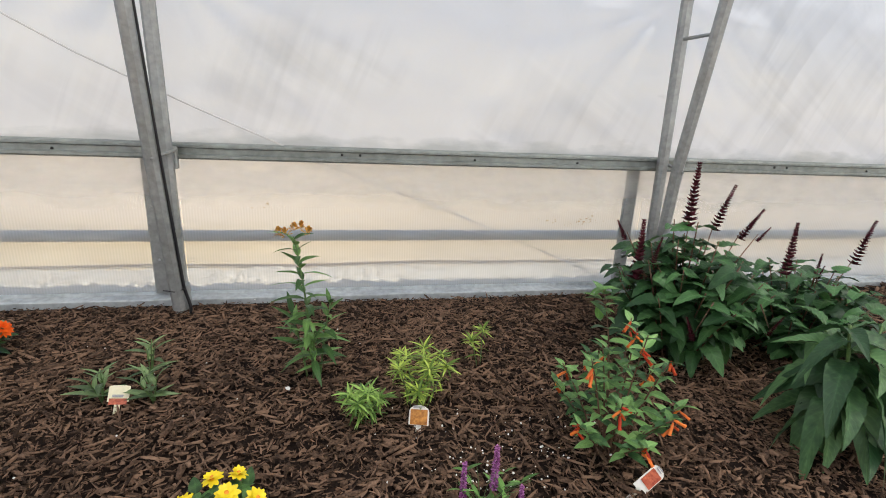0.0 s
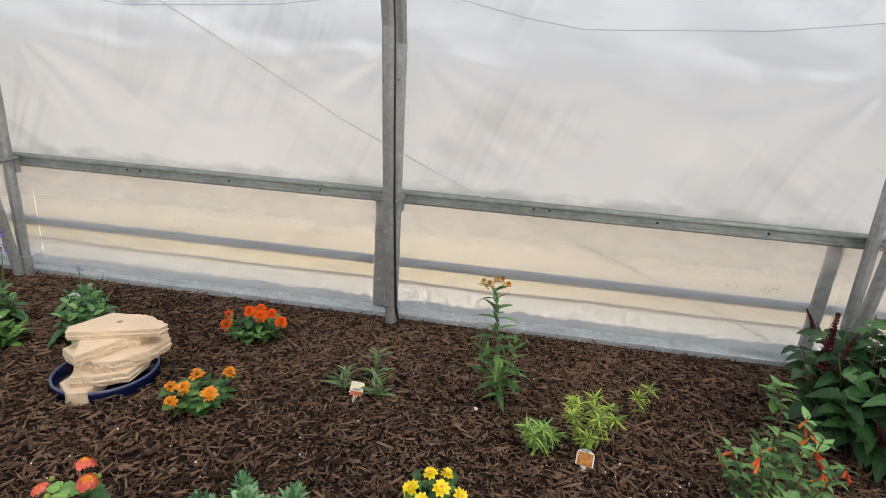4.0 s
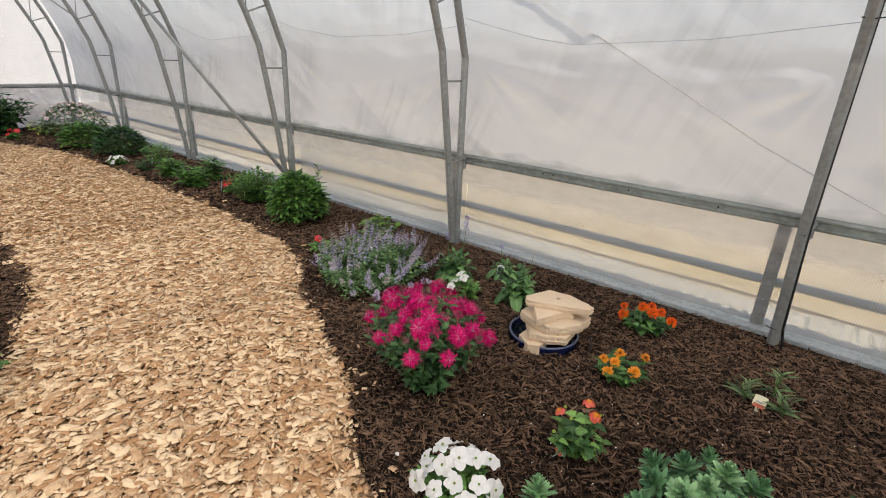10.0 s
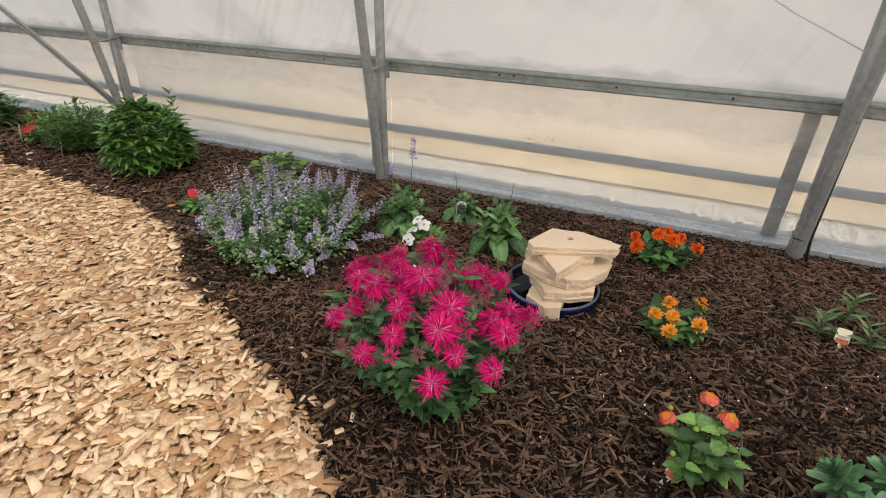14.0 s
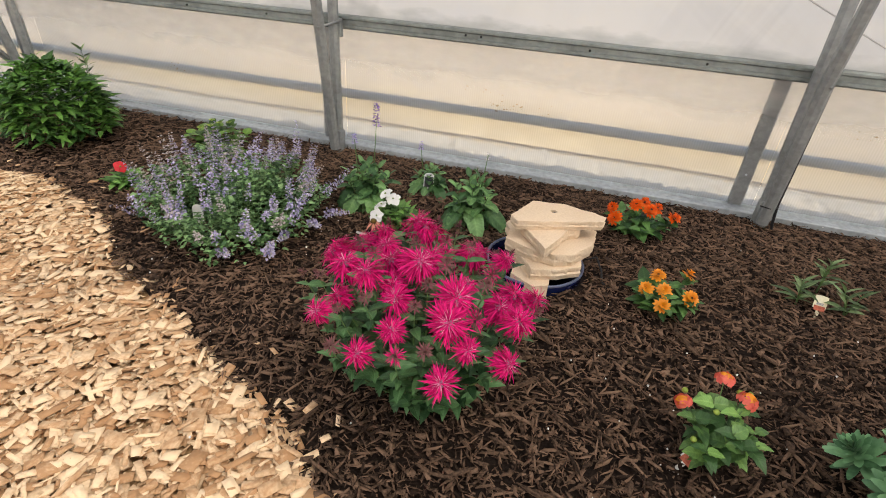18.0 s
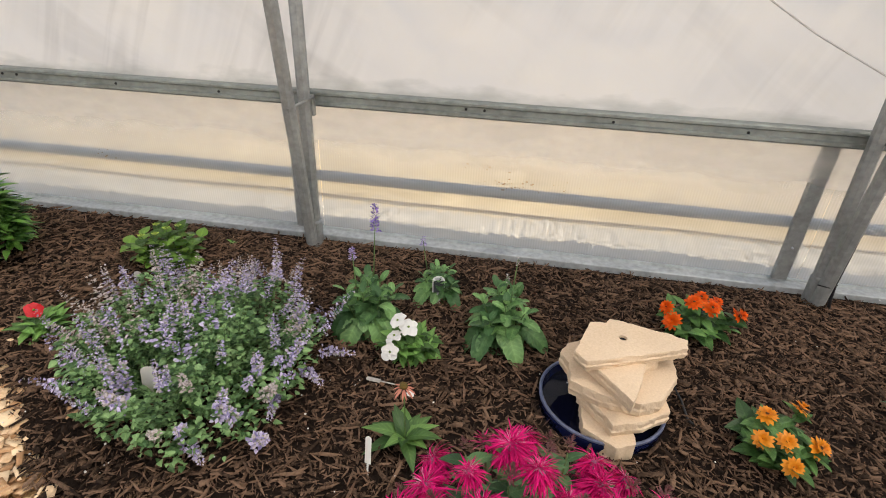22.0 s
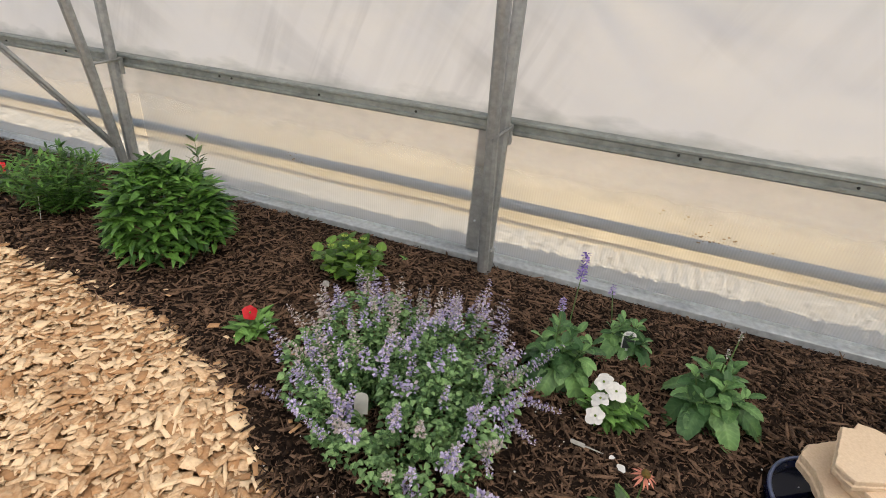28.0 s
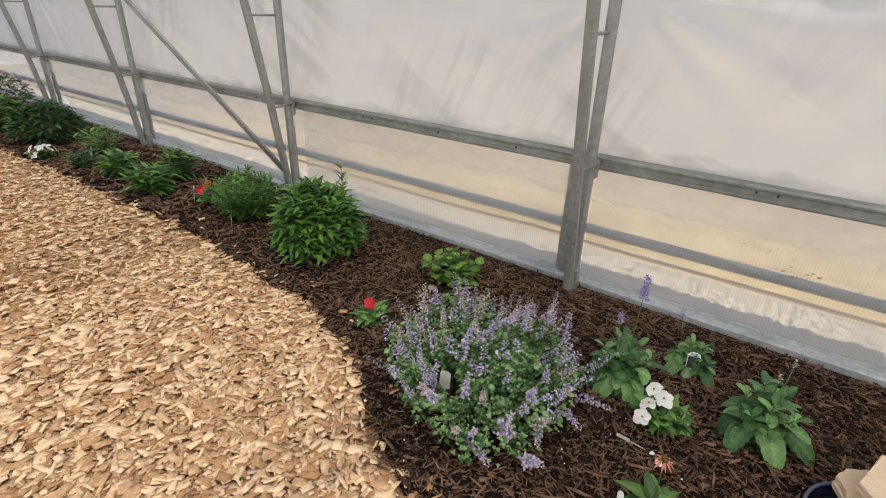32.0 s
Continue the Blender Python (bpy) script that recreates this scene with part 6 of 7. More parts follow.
for q, pts in enumerate(lines):
    for k in range(22):
        t = 0.3 + 0.7 * k / 21
        p, d = on_line(pts, t)
        ms.append(orient(p, k * GA + q * 2 + r.uniform(-0.2, 0.2), -0.25 + 1.5 * max(0, t - 0.6) + r.uniform(-0.25, 0.25), r.uniform(-0.55, 0.55), (1.0 - 1.1 * max(0, t - 0.6)) * r.uniform(0.8, 1.0)))
leaf_objects(ob, BIG, ms, r)

# ---- purple spike plant ----
r = random.Random(131)
ob = thing("celosia", 1.02, -1.27, "upright magenta flower spikes over fine green leaves", "flowering plant")
MSPK = spike_mesh("magenta_spike", MAGENTA, 0.12, 0.011, 260, 0.008, 8, 8, 0.5)
for dx, dy, z, s in ((-0.045, 0.0, 0.03, 0.85), (0.03, 0.0, 0.05, 1.0), (0.07, -0.07, 0.02, 0.8)):
    stems_part(ob, [[Vector((dx * 0.6, dy, -0.02)), Vector((dx, dy, z + 0.03))]], 0.003, STEM, "flower_stalk")
    place(MSPK, "flower_spike", ob, aim((dx, dy, z), (dx * 0.1, 0, 1), 0, s))
lines = [bend((0, 0, -0.01), (0.02 + 0.09 * math.cos(i * GA), 0.06 * math.sin(i * GA) - 0.02, 0.11 * r.uniform(0.6, 1.1)), 0.4, 4) for i in range(16)]
stems_part(ob, lines, 0.001, STEM, each=False)
foliage(ob, STRAP, whorled(lines[:6], r, 3, 2, (0.1, 0.6), 0.05, (0.4, 0.7), 0.2), LEAF_MID)

# ---- coneflower ----
r = random.Random(141)
ob = thing("coneflower", -1.50, -1.02, "coneflower with one fading salmon bloom", "coneflower")
CONE = [leaf_mesh("coneflower_leaf", LEAF_WEED, 0.105, 0.048, "lance", d, 0.3, 7, 0.05) for d in (0.3, 0.6)]
ms = [orient((0, 0, 0.02), i * GA, 0.75 + r.uniform(-0.5, 0.4), 0, r.uniform(0.7, 1.05)) for i in range(15)]
leaf_objects(ob, CONE, ms, r)
stems_part(ob, [bend((0, 0, -0.01), (-0.005, 0.0, 0.205), 0.2, 4)], 0.003, STEM, "flower_stalk")
ob.location = (-1.53, -1.11, 0.0)
CF = petal_mesh("coneflower_rays", SALMON, 12, 0.038, 0.008, -0.35, "lance", 1, 0.35, 0.008, 0.12, 9, 4)
b = place(CF, "flower", ob, aim((-0.005, 0.0, 0.205), (0, -0.25, 1), 0, 0.8))
place(ball_mesh("coneflower_cone", EYE_GREEN, 0.014, 0.011, 10, 6, 0.2), "cone", b, Matrix.Translation((0, 0, 0.006)))

tag_stake(-1.605, -1.215, "leaning narrow white plant label beside the coneflower", -30, 0.024, 0.10, 20, None).rotation_euler = (radians(-25), radians(-24), radians(-30))
tag_stake(-2.80, -0.53, "small clear plant label under the hydrangea", 10, 0.03, 0.045, 20, None, mat=TAG_CLEAR)

# ---- lime hydrangea ----
def broad_clump(name, x, y, n, rad, h, tm, mat, label, category, seed, nodes=4, per=2, el=(0.0, 0.5), r0=0.003):
    r = random.Random(seed)
    ob = thing(name, x, y, label, category)
    lines = []
    for i in range(n):
        a, q = i * GA + seed, math.sqrt((i + 0.3) / n)
        tip = Vector((rad * q * math.cos(a), rad * q * math.sin(a), h * (1 - 0.4 * q * q) * r.uniform(0.85, 1.08)))
        lines.append(bend((tip.x * 0.3, tip.y * 0.3, -0.01), tip, 0.5, 4))
    stems_part(ob, lines, r0, STEM, each=False)
    foliage(ob, tm, whorled(lines, r, nodes, per, el, 0.2, (0.7, 1.15), 0.2, 0.2), mat)
    return ob, lines


HYD = [leaf_geo(0.078, 0.056, "ovate", 0.35, 0.15, 7), leaf_geo(0.062, 0.045, "ovate", 0.5, 0.15, 7)]
ob, lines = broad_clump("hydrangea", -2.78, -0.36, 19, 0.175, 0.165, HYD, leafmat("fresh green leaf", (0.062, 0.15, 0.025), second=(0.16, 0.31, 0.05)), "young hydrangea with fresh lime leaves", "hydrangea", 151)
for pts in lines[:5]:
    foliage(ob, [leaf_geo(0.02, 0.014, "ovate", 0.1, 0.3, 4)], [orient(pts[-1], i * GA, 0.6, 0, 1.0) for i in range(9)], LEAF_LIME, "flower_bud")

# ---- dense rounded bush and the row along the wall ----
def dense_bush(name, x, y, rad, h, n, L, mat, label, category, seed, squash=1.0):
    r = random.Random(seed)
    ob = thing(name, x, y, label, category)
    tm = [leaf_geo(L, L * 0.34, "lance", 0.4, 0.15, 5), leaf_geo(L * 0.85, L * 0.32, "lance", 0.2, 0.15, 5)]
    ms, lines = [], []
    for i in range(n):
        u = (i + 0.5) / n
        a, zc = i * GA, 1 - 1.15 * u
        q = math.sqrt(max(0.0, 1 - zc * zc)) if zc > 0 else 1.0
        lump = 1 + 0.10 * noise.noise(Vector((2.2 * q * math.cos(a), 2.2 * q * math.sin(a), zc * 2 + seed)))
        c = Vector((rad * q * math.cos(a) * lump, rad * q * math.sin(a) * squash * lump, h * (0.30 + 0.62 * zc) * lump + 0.04 * h))
        if i % 5 == 0:
            lines.append(bend((c.x * 0.2, c.y * 0.2, -0.01), c, 0.4, 3))
        for k in range(7):
            aa = a + (k - 3) * 0.85 + r.uniform(-0.3, 0.3)
            ms.append(orient(c - Vector((0, 0, 0.02 * k % 0.05)), aa, 0.1 + 0.5 * max(zc, 0) + r.uniform(-0.4, 0.35), r.uniform(-0.4, 0.4), r.uniform(0.7, 1.1)))
    stems_part(ob, lines, 0.004, STEM, each=False)
    foliage(ob, tm, ms, mat)
    return ob


dense_bush("phlox_bush", -3.60, -0.56, 0.225, 0.43, 210, 0.085, LEAF_DENSE, "dense rounded green bush on bark mulch", "bush", 161)
WISP = [leaf_geo(0.08, 0.019, "lance", 0.3, 0.2, 4), leaf_geo(0.065, 0.016, "lance", 0.5, 0.2, 4)]
ob, lines = broad_clump("wispy_perennial", -4.40, -0.50, 46, 0.28, 0.32, WISP, LEAF_DENSE, "loose fine-leaved green clump beside the dense bush", "perennial plant", 162, 9, 3, (0.0, 0.8))
ob, lines = broad_clump("tall_milkweed", -3.75, -0.22, 3, 0.05, 0.46, [leaf_geo(0.09, 0.022, "lance", 0.2, 0.2, 5)], LEAF_GREY, "few tall thin stems behind the dense bush", "perennial plant", 163, 8, 2, (0.3, 0.8))
ob, lines = broad_clump("strap_perennial", -5.35, -0.66, 26, 0.17, 0.22, [leaf_geo(0.14, 0.034, "lance", 0.45, 0.25, 6), leaf_geo(0.11, 0.028, "lance", 0.6, 0.25, 6)], LEAF_DENSE, "leafy green clump with strap leaves", "perennial plant", 164, 5, 2, (0.2, 0.7))
ob, lines = broad_clump("strap_perennial", -5.50, -0.36, 14, 0.13, 0.27, [leaf_geo(0.13, 0.032, "lance", 0.45, 0.25, 6)], LEAF_DENSE, "upright leafy green clump near the wall", "perennial plant", 165, 5, 2, (0.2, 0.7))
ob, lines = broad_clump("strap_perennial", -5.97, -0.62, 19, 0.15, 0.19, [leaf_geo(0.13, 0.034, "lance", 0.5, 0.25, 6)], LEAF_DENSE, "low leafy green clump with strap leaves", "perennial plant", 166, 5, 2, (0.1, 0.7))
ob, lines = broad_clump("green_perennial", -6.78, -0.42, 20, 0.22, 0.26, [leaf_geo(0.09, 0.022, "lance", 0.4, 0.25, 5)], LEAF_MID, "loose green clump with reddish tips", "perennial plant", 167, 6, 2, (0.1, 0.8))
ob, lines = broad_clump("green_perennial", -6.45, -0.72, 12, 0.14, 0.14, [leaf_geo(0.07, 0.03, "ovate", 0.4, 0.25, 5)], LEAF_DARK, "low dark green clump at the path edge", "perennial plant", 168, 4, 2, (0.0, 0.6))
dense_bush("phlox_bush", -7.65, -0.54, 0.29, 0.38, 150, 0.095, LEAF_DARK, "broad dense dark green bush", "bush", 169)
dense_bush("phlox_bush", -8.50, -0.72, 0.27, 0.36, 130, 0.095, LEAF_DENSE, "broad dense green bush by the far end", "bush", 170)
ob = dense_bush("hydrangea", -9.75, -0.45, 0.42, 0.50, 110, 0.10, LEAF_GREY, "greyish bush topped with pale pink flowers", "bush", 171)
r = random.Random(172)
PKM = petal_mesh("pale_bloom", PINK_SOFT, 7, 0.045, 0.03, 0.4, "spoon", 2, 0.1, 0.0, 0.2, 4, 3)
for i in range(46):
    a, q = i * GA, math.sqrt((i + 0.5) / 46)
    place(PKM, "flower_head", ob, aim((0.42 * q * math.cos(a), 0.42 * q * math.sin(a), 0.5 * (1 - 0.45 * q * q) + 0.02), (q * math.cos(a), q * math.sin(a), 1), 0, r.uniform(0.6, 1.1)))
ob, lines = broad_clump("yellow_perennial", -10.05, -0.80, 14, 0.26, 0.26, [leaf_geo(0.09, 0.04, "ovate", 0.3, 0.25, 5)], LEAF_LIME, "yellow-green flowering clump by the end bed", "perennial plant", 173)
ob, lines = broad_clump("dahlia", -10.62, -1.35, 60, 0.60, 0.68, [leaf_geo(0.2, 0.075, "lance", 0.35, 0.25, 6), leaf_geo(0.16, 0.06, "lance", 0.5, 0.25, 6)], LEAF_DARK, "large dark leafy plant in the end bed", "leafy plant", 174, 7, 2, (-0.1, 0.5), 0.006)
ob, lines = broad_clump("dahlia", -10.7, -2.55, 18, 0.3, 0.5, [leaf_geo(0.14, 0.055, "lance", 0.35, 0.25, 6)], leafmat("reddish leaf", (0.06, 0.03, 0.025), second=(0.12, 0.09, 0.04)), "dark reddish leafy plant in the end bed", "leafy plant", 175, 6, 2, (-0.1, 0.5), 0.006)
for x, y, az in ((-4.92, -0.58, -40), (-4.36, -0.65, -30), (-6.58, -0.59, -40)):
    tag_stake(x, y, "small clear plant label on a thin stake", az, 0.045, 0.12, 8, None, mat=TAG_GREY).location.z = 0.02

# ---- stray weeds in the mulch ----
WEEDLING = [leaf_geo(0.03, 0.011, "lance", 0.3, 0.2, 4)]
for x, y, n in ((-2.62, -0.12, 7), (-3.05, -0.2, 6)):
    r = random.Random(int(100 * abs(x)))
    ob = thing("weed_seedling", x, y, "tiny green weed seedling in the mulch", "weed", 0.004)
    foliage(ob, WEEDLING, [orient((0, 0, 0.004), i * GA, 0.5 + r.uniform(-0.3, 0.4), 0, r.uniform(0.6, 1.1)) for i in range(n)], LEAF_MID, "leaf_tuft")

# ---- island bed ----
PET = [leaf_geo(0.05, 0.028, "ovate", 0.3, 0.25, 5), leaf_geo(0.04, 0.022, "ovate", 0.45, 0.25, 5)]
PET_C = petal_mesh("petunia_bloom_cream", CREAM, 5, 0.034, 0.036, 0.45, "spoon", 1, 0.4, 0.0, 0.06, 4, 5)
PET_P = petal_mesh("petunia_bloom_pink", material("pink petal", (0.72, 0.08, 0.22), 0.5, 0, 0.2, 20, 90, 0.1, trans=0.15), 5, 0.03, 0.03, 0.25, "spoon", 1, 0.2, 0.0, 0.06, 5, 5)


def petunia(x, y, rad, h, blooms, mesh, label, seed, stems=40, sx=1.0):
    ob, lines = broad_clump("petunia", x, y, stems, rad, h, PET, LEAF_MID, label, "petunia", seed, 5, 2, (0.0, 0.6))
    r = random.Random(seed)
    for i in range(blooms):
        a, q = i * GA + seed, math.sqrt((i + 0.5) / max(blooms, 1))
        p = Vector((rad * q * math.cos(a), rad * q * math.sin(a), h * (1 - 0.35 * q * q) + 0.02))
        place(mesh, "flower", ob, aim(p, (p.x, p.y + 0.05, 0.25), r.uniform(0, 6), r.uniform(0.8, 1.15)))
    return ob


petunia(-5.45, -2.82, 0.36, 0.22, 30, PET_C, "spreading petunia with cream blooms", 181, 60)
petunia(-4.55, -2.95, 0.28, 0.14, 5, PET_P, "low green petunia with a few pink blooms", 182)
petunia(-3.85, -2.86, 0.30, 0.13, 0, PET_P, "low spreading green foliage clump", 183, 46)
petunia(-3.30, -2.98, 0.30, 0.12, 22, PET_P, "spreading petunia with pink blooms", 184, 46)
petunia(-2.55, -3.12, 0.34, 0.2, 9, PET_C, "leafy petunia with cream trumpet blooms", 185, 60)

# ---- stone fountain in a blue bowl ----
bowl = thing("fountain_bowl", -0.980, -0.845, "dark blue glazed bowl sunk in the mulch", "bowl")
bm = bmesh.new()
prof = [(0.105, -0.14), (0.157, -0.06), (0.177, 0.03), (0.181, 0.036), (0.187, 0.034), (0.188, 0.02), (0.170, -0.08), (0.115, -0.16)]
rings = [[bm.verts.new((q * math.cos(2 * math.pi * k / 40), q * math.sin(2 * math.pi * k / 40), z)) for k in range(40)] for q, z in prof]
for a, b in zip(rings, rings[1:]):
    for k in range(40):
        bm.faces.new((a[k], a[(k + 1) % 40], b[(k + 1) % 40], b[k]))
bm.faces.new(rings[0][::-1])
bm.faces.new(rings[-1])
part("body", bm, GLAZE, bowl)
bm = bmesh.new()
tube(bm, [(0.183 * math.cos(2 * math.pi * k / 48), 0.183 * math.sin(2 * math.pi * k / 48), 0.034) for k in range(49)], 0.0055, 6, cap=False)
part("rim", bm, GLAZE_RIM, bowl, "worn paler rim")
bm = bmesh.new()
bmesh.ops.create_circle(bm, cap_ends=True, segments=40, radius=0.172, matrix=pose(0, 0, 0.008))
part("water", bm, WATER, bowl, "still dark water")

SLABS = (
    ((-0.105, -0.10), (-0.07, -0.05), (0.0, -0.05), (0.035, -0.15), (0.035, -0.235), (-0.02, -0.262), (-0.105, -0.205)),
    ((-0.12, -0.11), (-0.08, 0.06), (0.08, 0.07), (0.13, -0.02), (0.137, -0.14), (0.05, -0.20), (-0.034, -0.228), (-0.055, -0.19)),
    ((-0.173, 0.0), (-0.15, 0.045), (-0.05, 0.11), (0.12, 0.11), (0.175, 0.062), (0.165, -0.05), (0.10, -0.156), (0.037, -0.186), (-0.07, -0.168), (-0.15, -0.13), (-0.15, -0.05)),
    ((-0.105, -0.085), (-0.06, 0.08), (-0.01, 0.155), (0.03, 0.148), (0.10, 0.11), (0.108, -0.03), (0.065, -0.06), (0.035, -0.15), (0.0, -0.232), (-0.045, -0.165)),
    ((-0.148, -0.093), (-0.09, 0.066), (0.03, 0.083), (0.15, 0.052), (0.192, 0.03), (0.185, -0.01), (0.11, -0.045), (-0.118, -0.138)),
)
BASE_Z = (-0.06, 0.047, 0.093, 0.144, 0.187)
THICK = (0.107, 0.046, 0.050, 0.042, 0.036)
for i, poly in enumerate(SLABS):
    ob = thing("stone_slab", -0.945, -0.79, ("tan sandstone slab with a drilled hole on top" if i == 4 else "tan sandstone slab stacked in a small fountain"), "stone slab", BASE_Z[i], "stacked fountain slabs")
    bm = bmesh.new()
    pts = []
    for (x0, y0), (x1, y1) in zip(poly, poly[1:] + poly[:1]):
        for k in range(9):
            t = k / 9
            p = Vector((x0 + (x1 - x0) * t, y0 + (y1 - y0) * t, 0))
            w = 0.001 if k == 0 else 0.003
            pts.append(p + Vector((noise.noise(p * 45 + Vector((i, 0, 0))), noise.noise(p * 45 + Vector((0, i, 3))), 0)) * w)
    levels = []
    for k, (z, ins) in enumerate(((0, 0.006), (THICK[i] * 0.2, 0.0035), (THICK[i] * 0.45, 0.0), (THICK[i] * 0.55, 0.003), (THICK[i] * 0.85, 0.0018), (THICK[i] - 0.001, 0.0025), (THICK[i], 0.0035))):
        ring = []
        for p in pts:
            q = p - p.normalized() * ins
            jag = (0.003 + 0.004 * (k in (1, 3))) * noise.noise(Vector((p.x * 55, p.y * 55, z * 160 + i)))
            ring.append(bm.verts.new((q.x + p.normalized().x * jag, q.y + p.normalized().y * jag, z + 0.0025 * noise.noise(q * 14 + Vector((0, 0, i))))))
        levels.append(ring)
    n = len(pts)
    for a, b in zip(levels, levels[1:]):
        for k in range(n):
            bm.faces.new((a[k], a[(k + 1) % n], b[(k + 1) % n], b[k]))
    bm.faces.new(levels[0][::-1])
    if i == 4:
        top = levels[-1]
        ways = [Vector((v.co.x, v.co.y, 0)).normalized() for v in top]
        hole = [bm.verts.new((0.0125 * w.x, 0.0125 * w.y, THICK[i])) for w in ways]
        deep = [bm.verts.new((0.0115 * w.x, 0.0115 * w.y, 0.004)) for w in ways]
        for k in range(n):
            bm.faces.new((top[k], top[(k + 1) % n], hole[(k + 1) % n], hole[k]))
            bm.faces.new((hole[k], hole[(k + 1) % n], deep[(k + 1) % n], deep[k]))
        bm.faces.new(deep)
    else:
        bm.faces.new(levels[-1])
    bmesh.ops.triangulate(bm, faces=[f for f in bm.faces if len(f.verts) > 4])
    part("slab", bm, STONE, ob, smooth=False)
    if i == 4:
        # near-black disc in the hole; the shade inside is put into its colour
        bm = bmesh.new()
        bmesh.ops.create_circle(bm, cap_ends=True, segments=16, radius=0.0116, matrix=pose(0, 0, THICK[i] - 0.008))
        part("hole_shade_disc", bm, DARK, ob, "dark disc for the shade inside the drilled hole")
ob = thing("pump_cord", -0.8, -0.85, "black pump cord beside the bowl", "cord")
bm = bmesh.new()
tube(bm, [(0.0, 0.08, 0.03), (0.05, 0.1, 0.045), (0.075, 0.06, 0.012), (0.08, 0.0, 0.0), (0.12, -0.03, -0.01)], 0.004, 6)
part("cord", bm, CABLE, ob)

# ---- bark mulch and wood chips, piece by piece ----
rng = np.random.default_rng(7)


def in_poly(pts, poly):
    x, y = pts[:, 0], pts[:, 1]
    hit = np.zeros(len(pts), bool)
    for (x0, y0), (x1, y1) in zip(poly, poly[1:] + poly[:1]):
        if y0 == y1:
            continue
        c = ((y0 > y) != (y1 > y)) & (x < (x1 - x0) * (y - y0) / (y1 - y0) + x0)
        hit ^= c
    return hit


def slab_geo(l, w, h, seed):
    """A rough splinter lying flat: six-sided outline, top proud of the ground."""
    r = random.Random(seed)
    out = [(-l / 2, -w * r.uniform(0.1, 0.4)), (-l * r.uniform(0.1, 0.3), -w * r.uniform(0.45, 0.55)), (l * r.uniform(0.1, 0.35), -w * r.uniform(0.4, 0.55)),
           (l / 2, -w * r.uniform(0.0, 0.3)), (l * r.uniform(0.25, 0.42), w * r.uniform(0.35, 0.55)), (-l * r.uniform(0.2, 0.4), w * r.uniform(0.35, 0.55))]
    bow = r.uniform(-0.25, 0.35) * h
    v = [(x, y, 0) for x, y in out] + [(x * 0.97, y * 0.94, h + bow * (1 - (2 * x / l) ** 2)) for x, y in out]
    f = [(6, 7, 8, 9), (9, 10, 11, 6)] + [(i, (i + 1) % 6, 6 + (i + 1) % 6, 6 + i) for i in range(6)]
    return np.array(v), np.array(f)


def scatter(n, box4, keep, zlo, zhi, tilt, smin, smax):
    x = rng.uniform(box4[0], box4[1], n)
    y = rng.uniform(box4[2], box4[3], n)
    p = np.stack([x, y], 1)
    p = p[keep(p)]
    k = len(p)
    yaw, tx, ty = rng.uniform(0, 2 * np.pi, k), rng.normal(0, tilt, k), rng.normal(0, tilt, k)
    s = smin + (smax - smin) * rng.beta(1.3, 2.2, k)
    w = rng.uniform(0.75, 1.3, k)
    m = np.zeros((k, 4, 4))
    cy, sy = np.cos(yaw), np.sin(yaw)
    m[:, 0, 0], m[:, 0, 1], m[:, 1, 0], m[:, 1, 1] = cy * s, -sy * s * w, sy * s, cy * s * w
    m[:, 2, 0], m[:, 2, 1] = np.sin(tx) * s, np.sin(ty) * s
    m[:, 0, 2], m[:, 1, 2] = -(cy * np.sin(tx) - sy * np.sin(ty)) * s, -(sy * np.sin(tx) + cy * np.sin(ty)) * s
    m[:, 2, 2] = s
    m[:, 0, 3], m[:, 1, 3], m[:, 2, 3], m[:, 3, 3] = p[:, 0], p[:, 1], rng.uniform(zlo, zhi, k), 1
    return m


def shred_geo(l, w, h, seed):
    """A bark shred: four-sided and tapering, top proud of the ground."""
    r = random.Random(seed)
    out = [(-l / 2, -w * r.uniform(0.1, 0.4)), (l * r.uniform(0.1, 0.4), -w * r.uniform(0.4, 0.55)), (l / 2, w * r.uniform(-0.1, 0.2)), (-l * r.uniform(0.1, 0.4), w * r.uniform(0.4, 0.55))]
    v = [(x, y, 0) for x, y in out] + [(x * 0.95, y * 0.8, h * r.uniform(0.7, 1.2)) for x, y in out]
    return np.array(v), np.array([(4, 5, 6, 7)] + [(i, (i + 1) % 4, 4 + (i + 1) % 4, 4 + i) for i in range(4)])


def chip_geo(l, w, h, seed):
    """A flat sharp-cornered chip."""
    r = random.Random(seed)
    out = [(-l * r.uniform(0.38, 0.5), -w * r.uniform(0.25, 0.5)), (l * r.uniform(0.38, 0.5), -w * r.uniform(0.25, 0.5)), (l * r.uniform(0.3, 0.5), w * r.uniform(0.3, 0.5)), (-l * r.uniform(0.3, 0.5), w * r.uniform(0.3, 0.5))]
    v = [(x, y, 0) for x, y in out] + [(x * 0.98, y * 0.96, h * r.uniform(0.7, 1.3)) for x, y in out]
    return np.array(v), np.array([(4, 5, 6, 7)] + [(i, (i + 1) % 4, 4 + (i + 1) % 4, 4 + i) for i in range(4)])


MULCH_T = [shred_geo(l, w, h, 20 + i) for i, (l, w, h) in enumerate(((0.06, 0.009, 0.005), (0.045, 0.012, 0.006), (0.085, 0.010, 0.006), (0.03, 0.018, 0.007), (0.055, 0.006, 0.004)))]
CHIP_T = [chip_geo(l, w, h, 40 + i) for i, (l, w, h) in enumerate(((0.05, 0.022, 0.002), (0.058, 0.02, 0.003), (0.038, 0.027, 0.002), (0.055, 0.032, 0.003), (0.07, 0.014, 0.003), (0.03, 0.02, 0.002)))]


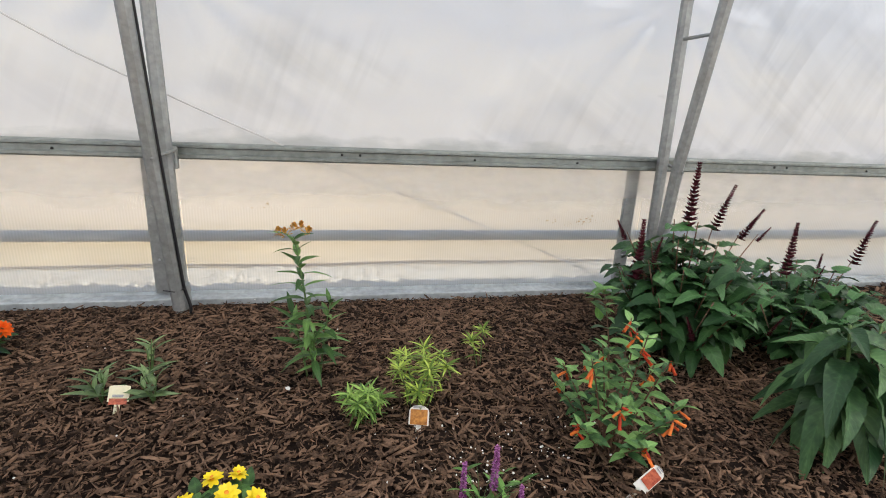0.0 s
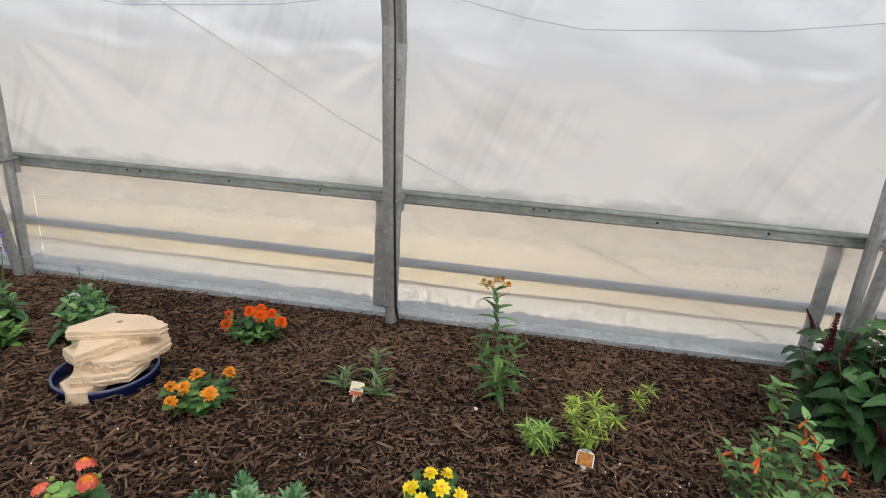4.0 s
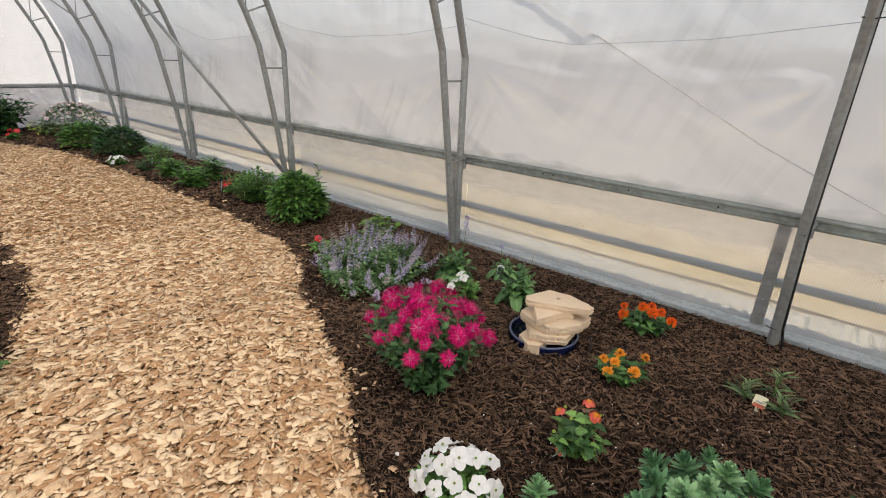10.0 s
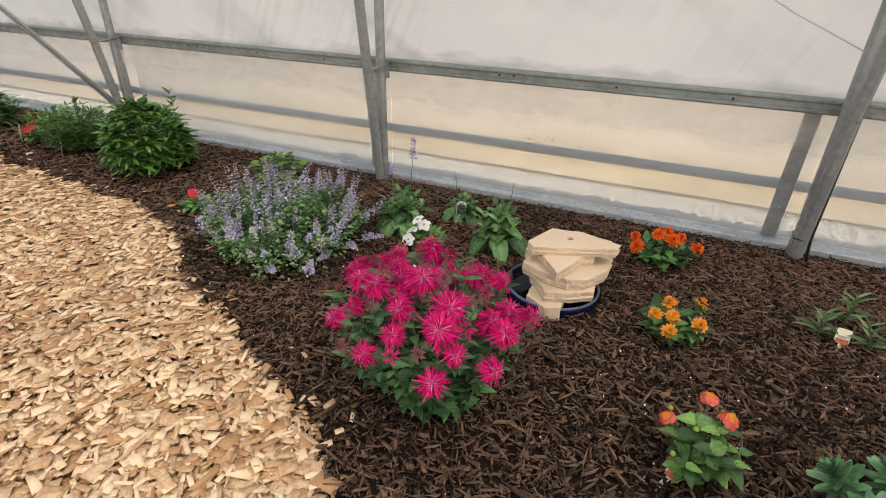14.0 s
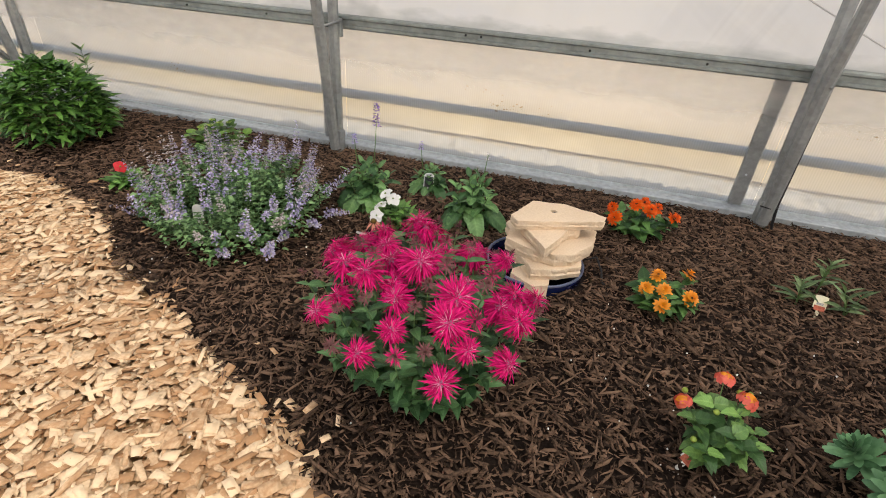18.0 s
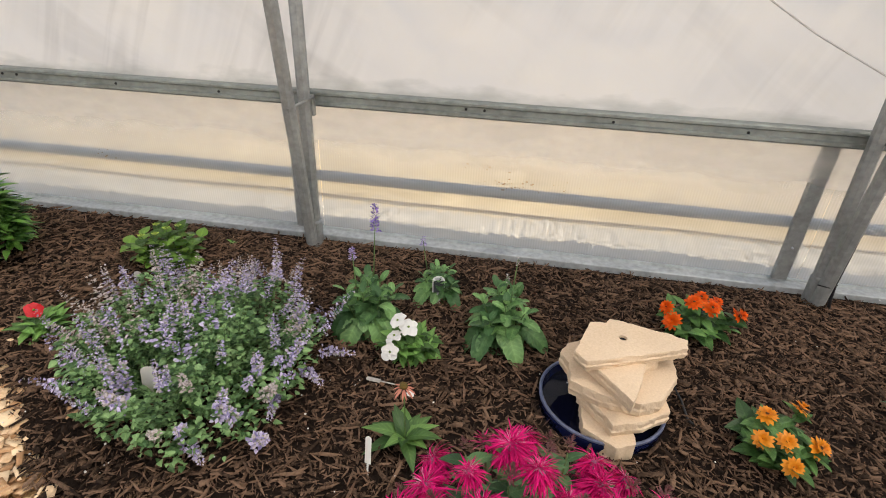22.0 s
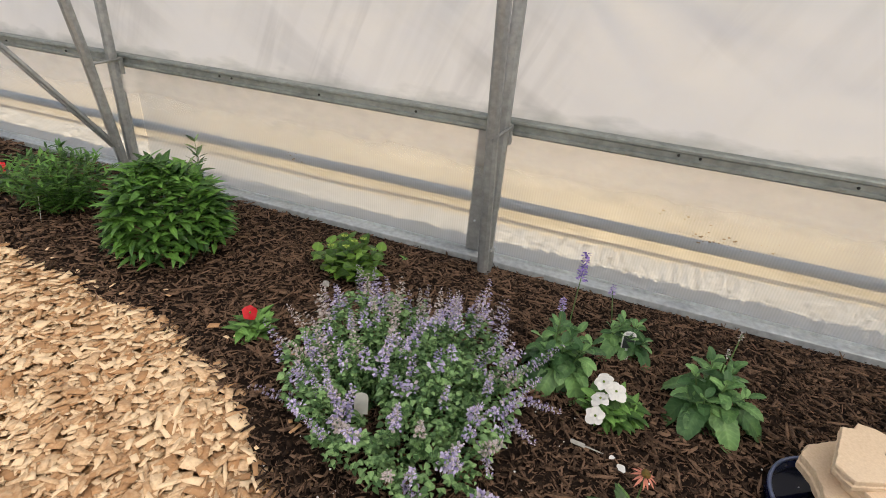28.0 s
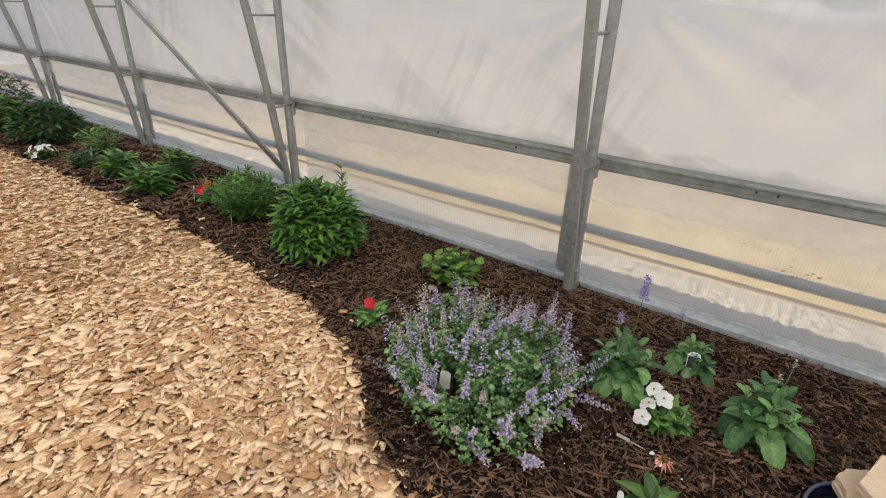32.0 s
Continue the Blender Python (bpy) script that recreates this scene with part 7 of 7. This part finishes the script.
def wobble(p, amp):
    """Uneven edge of a bed: the points moved a little to and fro."""
    return p + amp * np.stack([np.sin(p[:, 1] * 17.3 + p[:, 0] * 5), np.sin(p[:, 0] * 13.7 + p[:, 1] * 7)], 1) + rng.normal(0, amp * 0.8, p.shape)


def in_beds(p, amp=0.02):
    q = wobble(p, amp)
    return in_poly(q, BED) | in_poly(q, ISLAND)


def bed_keep(p):
    return in_beds(p) & (p[:, 1] < 0.03) & (np.hypot(p[:, 0] + 0.98, p[:, 1] + 0.845) > 0.195)


def path_keep(p):
    return ~in_beds(p, 0.025) & (p[:, 1] < -0.7)


def pieces(name, templates, m, mat, owner, single, label):
    """The nearest few hundred pieces as objects of their own, the rest in one mesh."""
    pick = rng.integers(0, len(templates), len(m))
    me = merged(name, templates, m[single:], pick[single:])
    ob = obj(name, me, mat, smooth=False)
    tagged(ob, label, "mulch", kind="stuff")
    shared = []
    for i, (v, f) in enumerate(templates):
        mm = mesh_arrays(name + "_piece", v, f)
        mm.materials.append(mat)
        shared.append(mm)
    for k in range(single):
        o = new(name.rstrip("s"), shared[pick[k]])
        o.parent = owner
        o.matrix_local = Matrix(m[k].tolist())
    return ob


bed_ob, path_ob = bpy.data.objects["bed"], bpy.data.objects["path"]
near = np.concatenate([scatter(105000, (-4.6, 3.6, -2.9, 0.05), bed_keep, -0.012, 0.010, 0.2, 0.25, 1.1), scatter(75000, (-3.2, 2.4, -2.9, 0.05), bed_keep, -0.006, 0.010, 0.3, 0.15, 0.55)])
first300 = scatter(700, (-1.6, 1.8, -1.9, -0.3), bed_keep, 0.004, 0.014, 0.2, 0.8, 1.5)[:300]
pieces("bark_shreds", MULCH_T, np.concatenate([first300, near]), MULCH, bed_ob, 300, "dark brown shredded bark mulch over the beds")
far = np.concatenate([scatter(24000, (-11.2, -4.6, -4.2, 0.05), bed_keep, -0.012, 0.014, 0.22, 1.0, 1.8), scatter(8000, (3.6, 6.7, -2.9, 0.05), bed_keep, -0.012, 0.012, 0.22, 1.2, 2.0), scatter(5000, (-11.2, -9.8, -8.8, -4.2), bed_keep, -0.012, 0.012, 0.22, 1.0, 1.8)])
isl = scatter(18000, (-8.2, -2.0, -6.1, -2.3), lambda p: in_poly(wobble(p, 0.02), ISLAND), -0.012, 0.014, 0.22, 0.8, 1.4)
tagged(obj("far_bark_shreds", merged("far_bark_shreds", MULCH_T, np.concatenate([far, isl]), rng.integers(0, 5, len(far) + len(isl))), MULCH, smooth=False), "dark brown shredded bark mulch in the far beds", "mulch", kind="stuff")

nearc = scatter(125000, (-4.2, 1.5, -4.3, -0.8), path_keep, -0.022, 0.008, 0.11, 0.35, 1.6)
topc = scatter(1500, (-3.2, -0.9, -2.9, -1.3), path_keep, 0.004, 0.012, 0.14, 0.8, 1.6)[:300]
pieces("wood_chips", CHIP_T, np.concatenate([topc, nearc]), CHIP, path_ob, 300, "pale wood chips covering the path")
farc = scatter(44000, (-10.3, -4.2, -4.6, -0.8), path_keep, -0.022, 0.008, 0.13, 0.6, 1.3)
backc = np.concatenate([scatter(14000, (1.5, 6.7, -8.7, -2.7), path_keep, -0.026, 0.006, 0.2, 1.1, 2.2), scatter(24000, (-10.3, 1.5, -8.7, -4.2), path_keep, -0.026, 0.006, 0.2, 1.1, 2.2)])
tagged(obj("far_wood_chips", merged("far_wood_chips", CHIP_T, np.concatenate([farc, backc]), rng.integers(0, 6, len(farc) + len(backc))), CHIP, smooth=False), "pale wood chips on the far path", "wood chips", kind="stuff")
stray = scatter(2200, (-6.0, 0.3, -2.8, -0.7), lambda p: in_beds(p, 0.0) & ~in_beds(p + np.array([-0.10, -0.16]), 0.06), 0.008, 0.02, 0.2, 0.5, 1.1)
tagged(obj("stray_chips", merged("stray_chips", CHIP_T, stray[:45], rng.integers(0, 6, len(stray[:45]))), CHIP, smooth=False), "stray pale wood chips along the bed edge", "wood chips", kind="stuff")

# white perlite grains spilled from the pots
GRAIN = [slab_geo(0.006, 0.005, 0.004, 70), slab_geo(0.004, 0.004, 0.003, 71)]
spots = []
for cx, cy, sd, n in ((1.05, -1.22, 0.09, 60), (1.2, -1.1, 0.12, 45), (0.93, -0.98, 0.10, 16), (0.2, -0.7, 0.25, 14), (-0.46, -1.5, 0.12, 20), (-1.95, -0.85, 0.16, 60), (-2.2, -1.2, 0.25, 30), (-1.2, -1.3, 0.6, 30)):
    m = scatter(n, (-0.5, 0.5, -0.5, 0.5), lambda p: np.ones(len(p), bool), 0.012, 0.022, 0.3, 0.5, 1.1)
    m[:, 0, 3], m[:, 1, 3] = cx + rng.normal(0, sd, len(m)), cy + rng.normal(0, sd, len(m))
    spots.append(m)
spots = np.concatenate(spots)
tagged(obj("perlite_grains", merged("perlite_grains", GRAIN, spots, rng.integers(0, 2, len(spots))), WHITE, smooth=False), "white perlite grains spilled on the bark mulch", "perlite", kind="stuff")
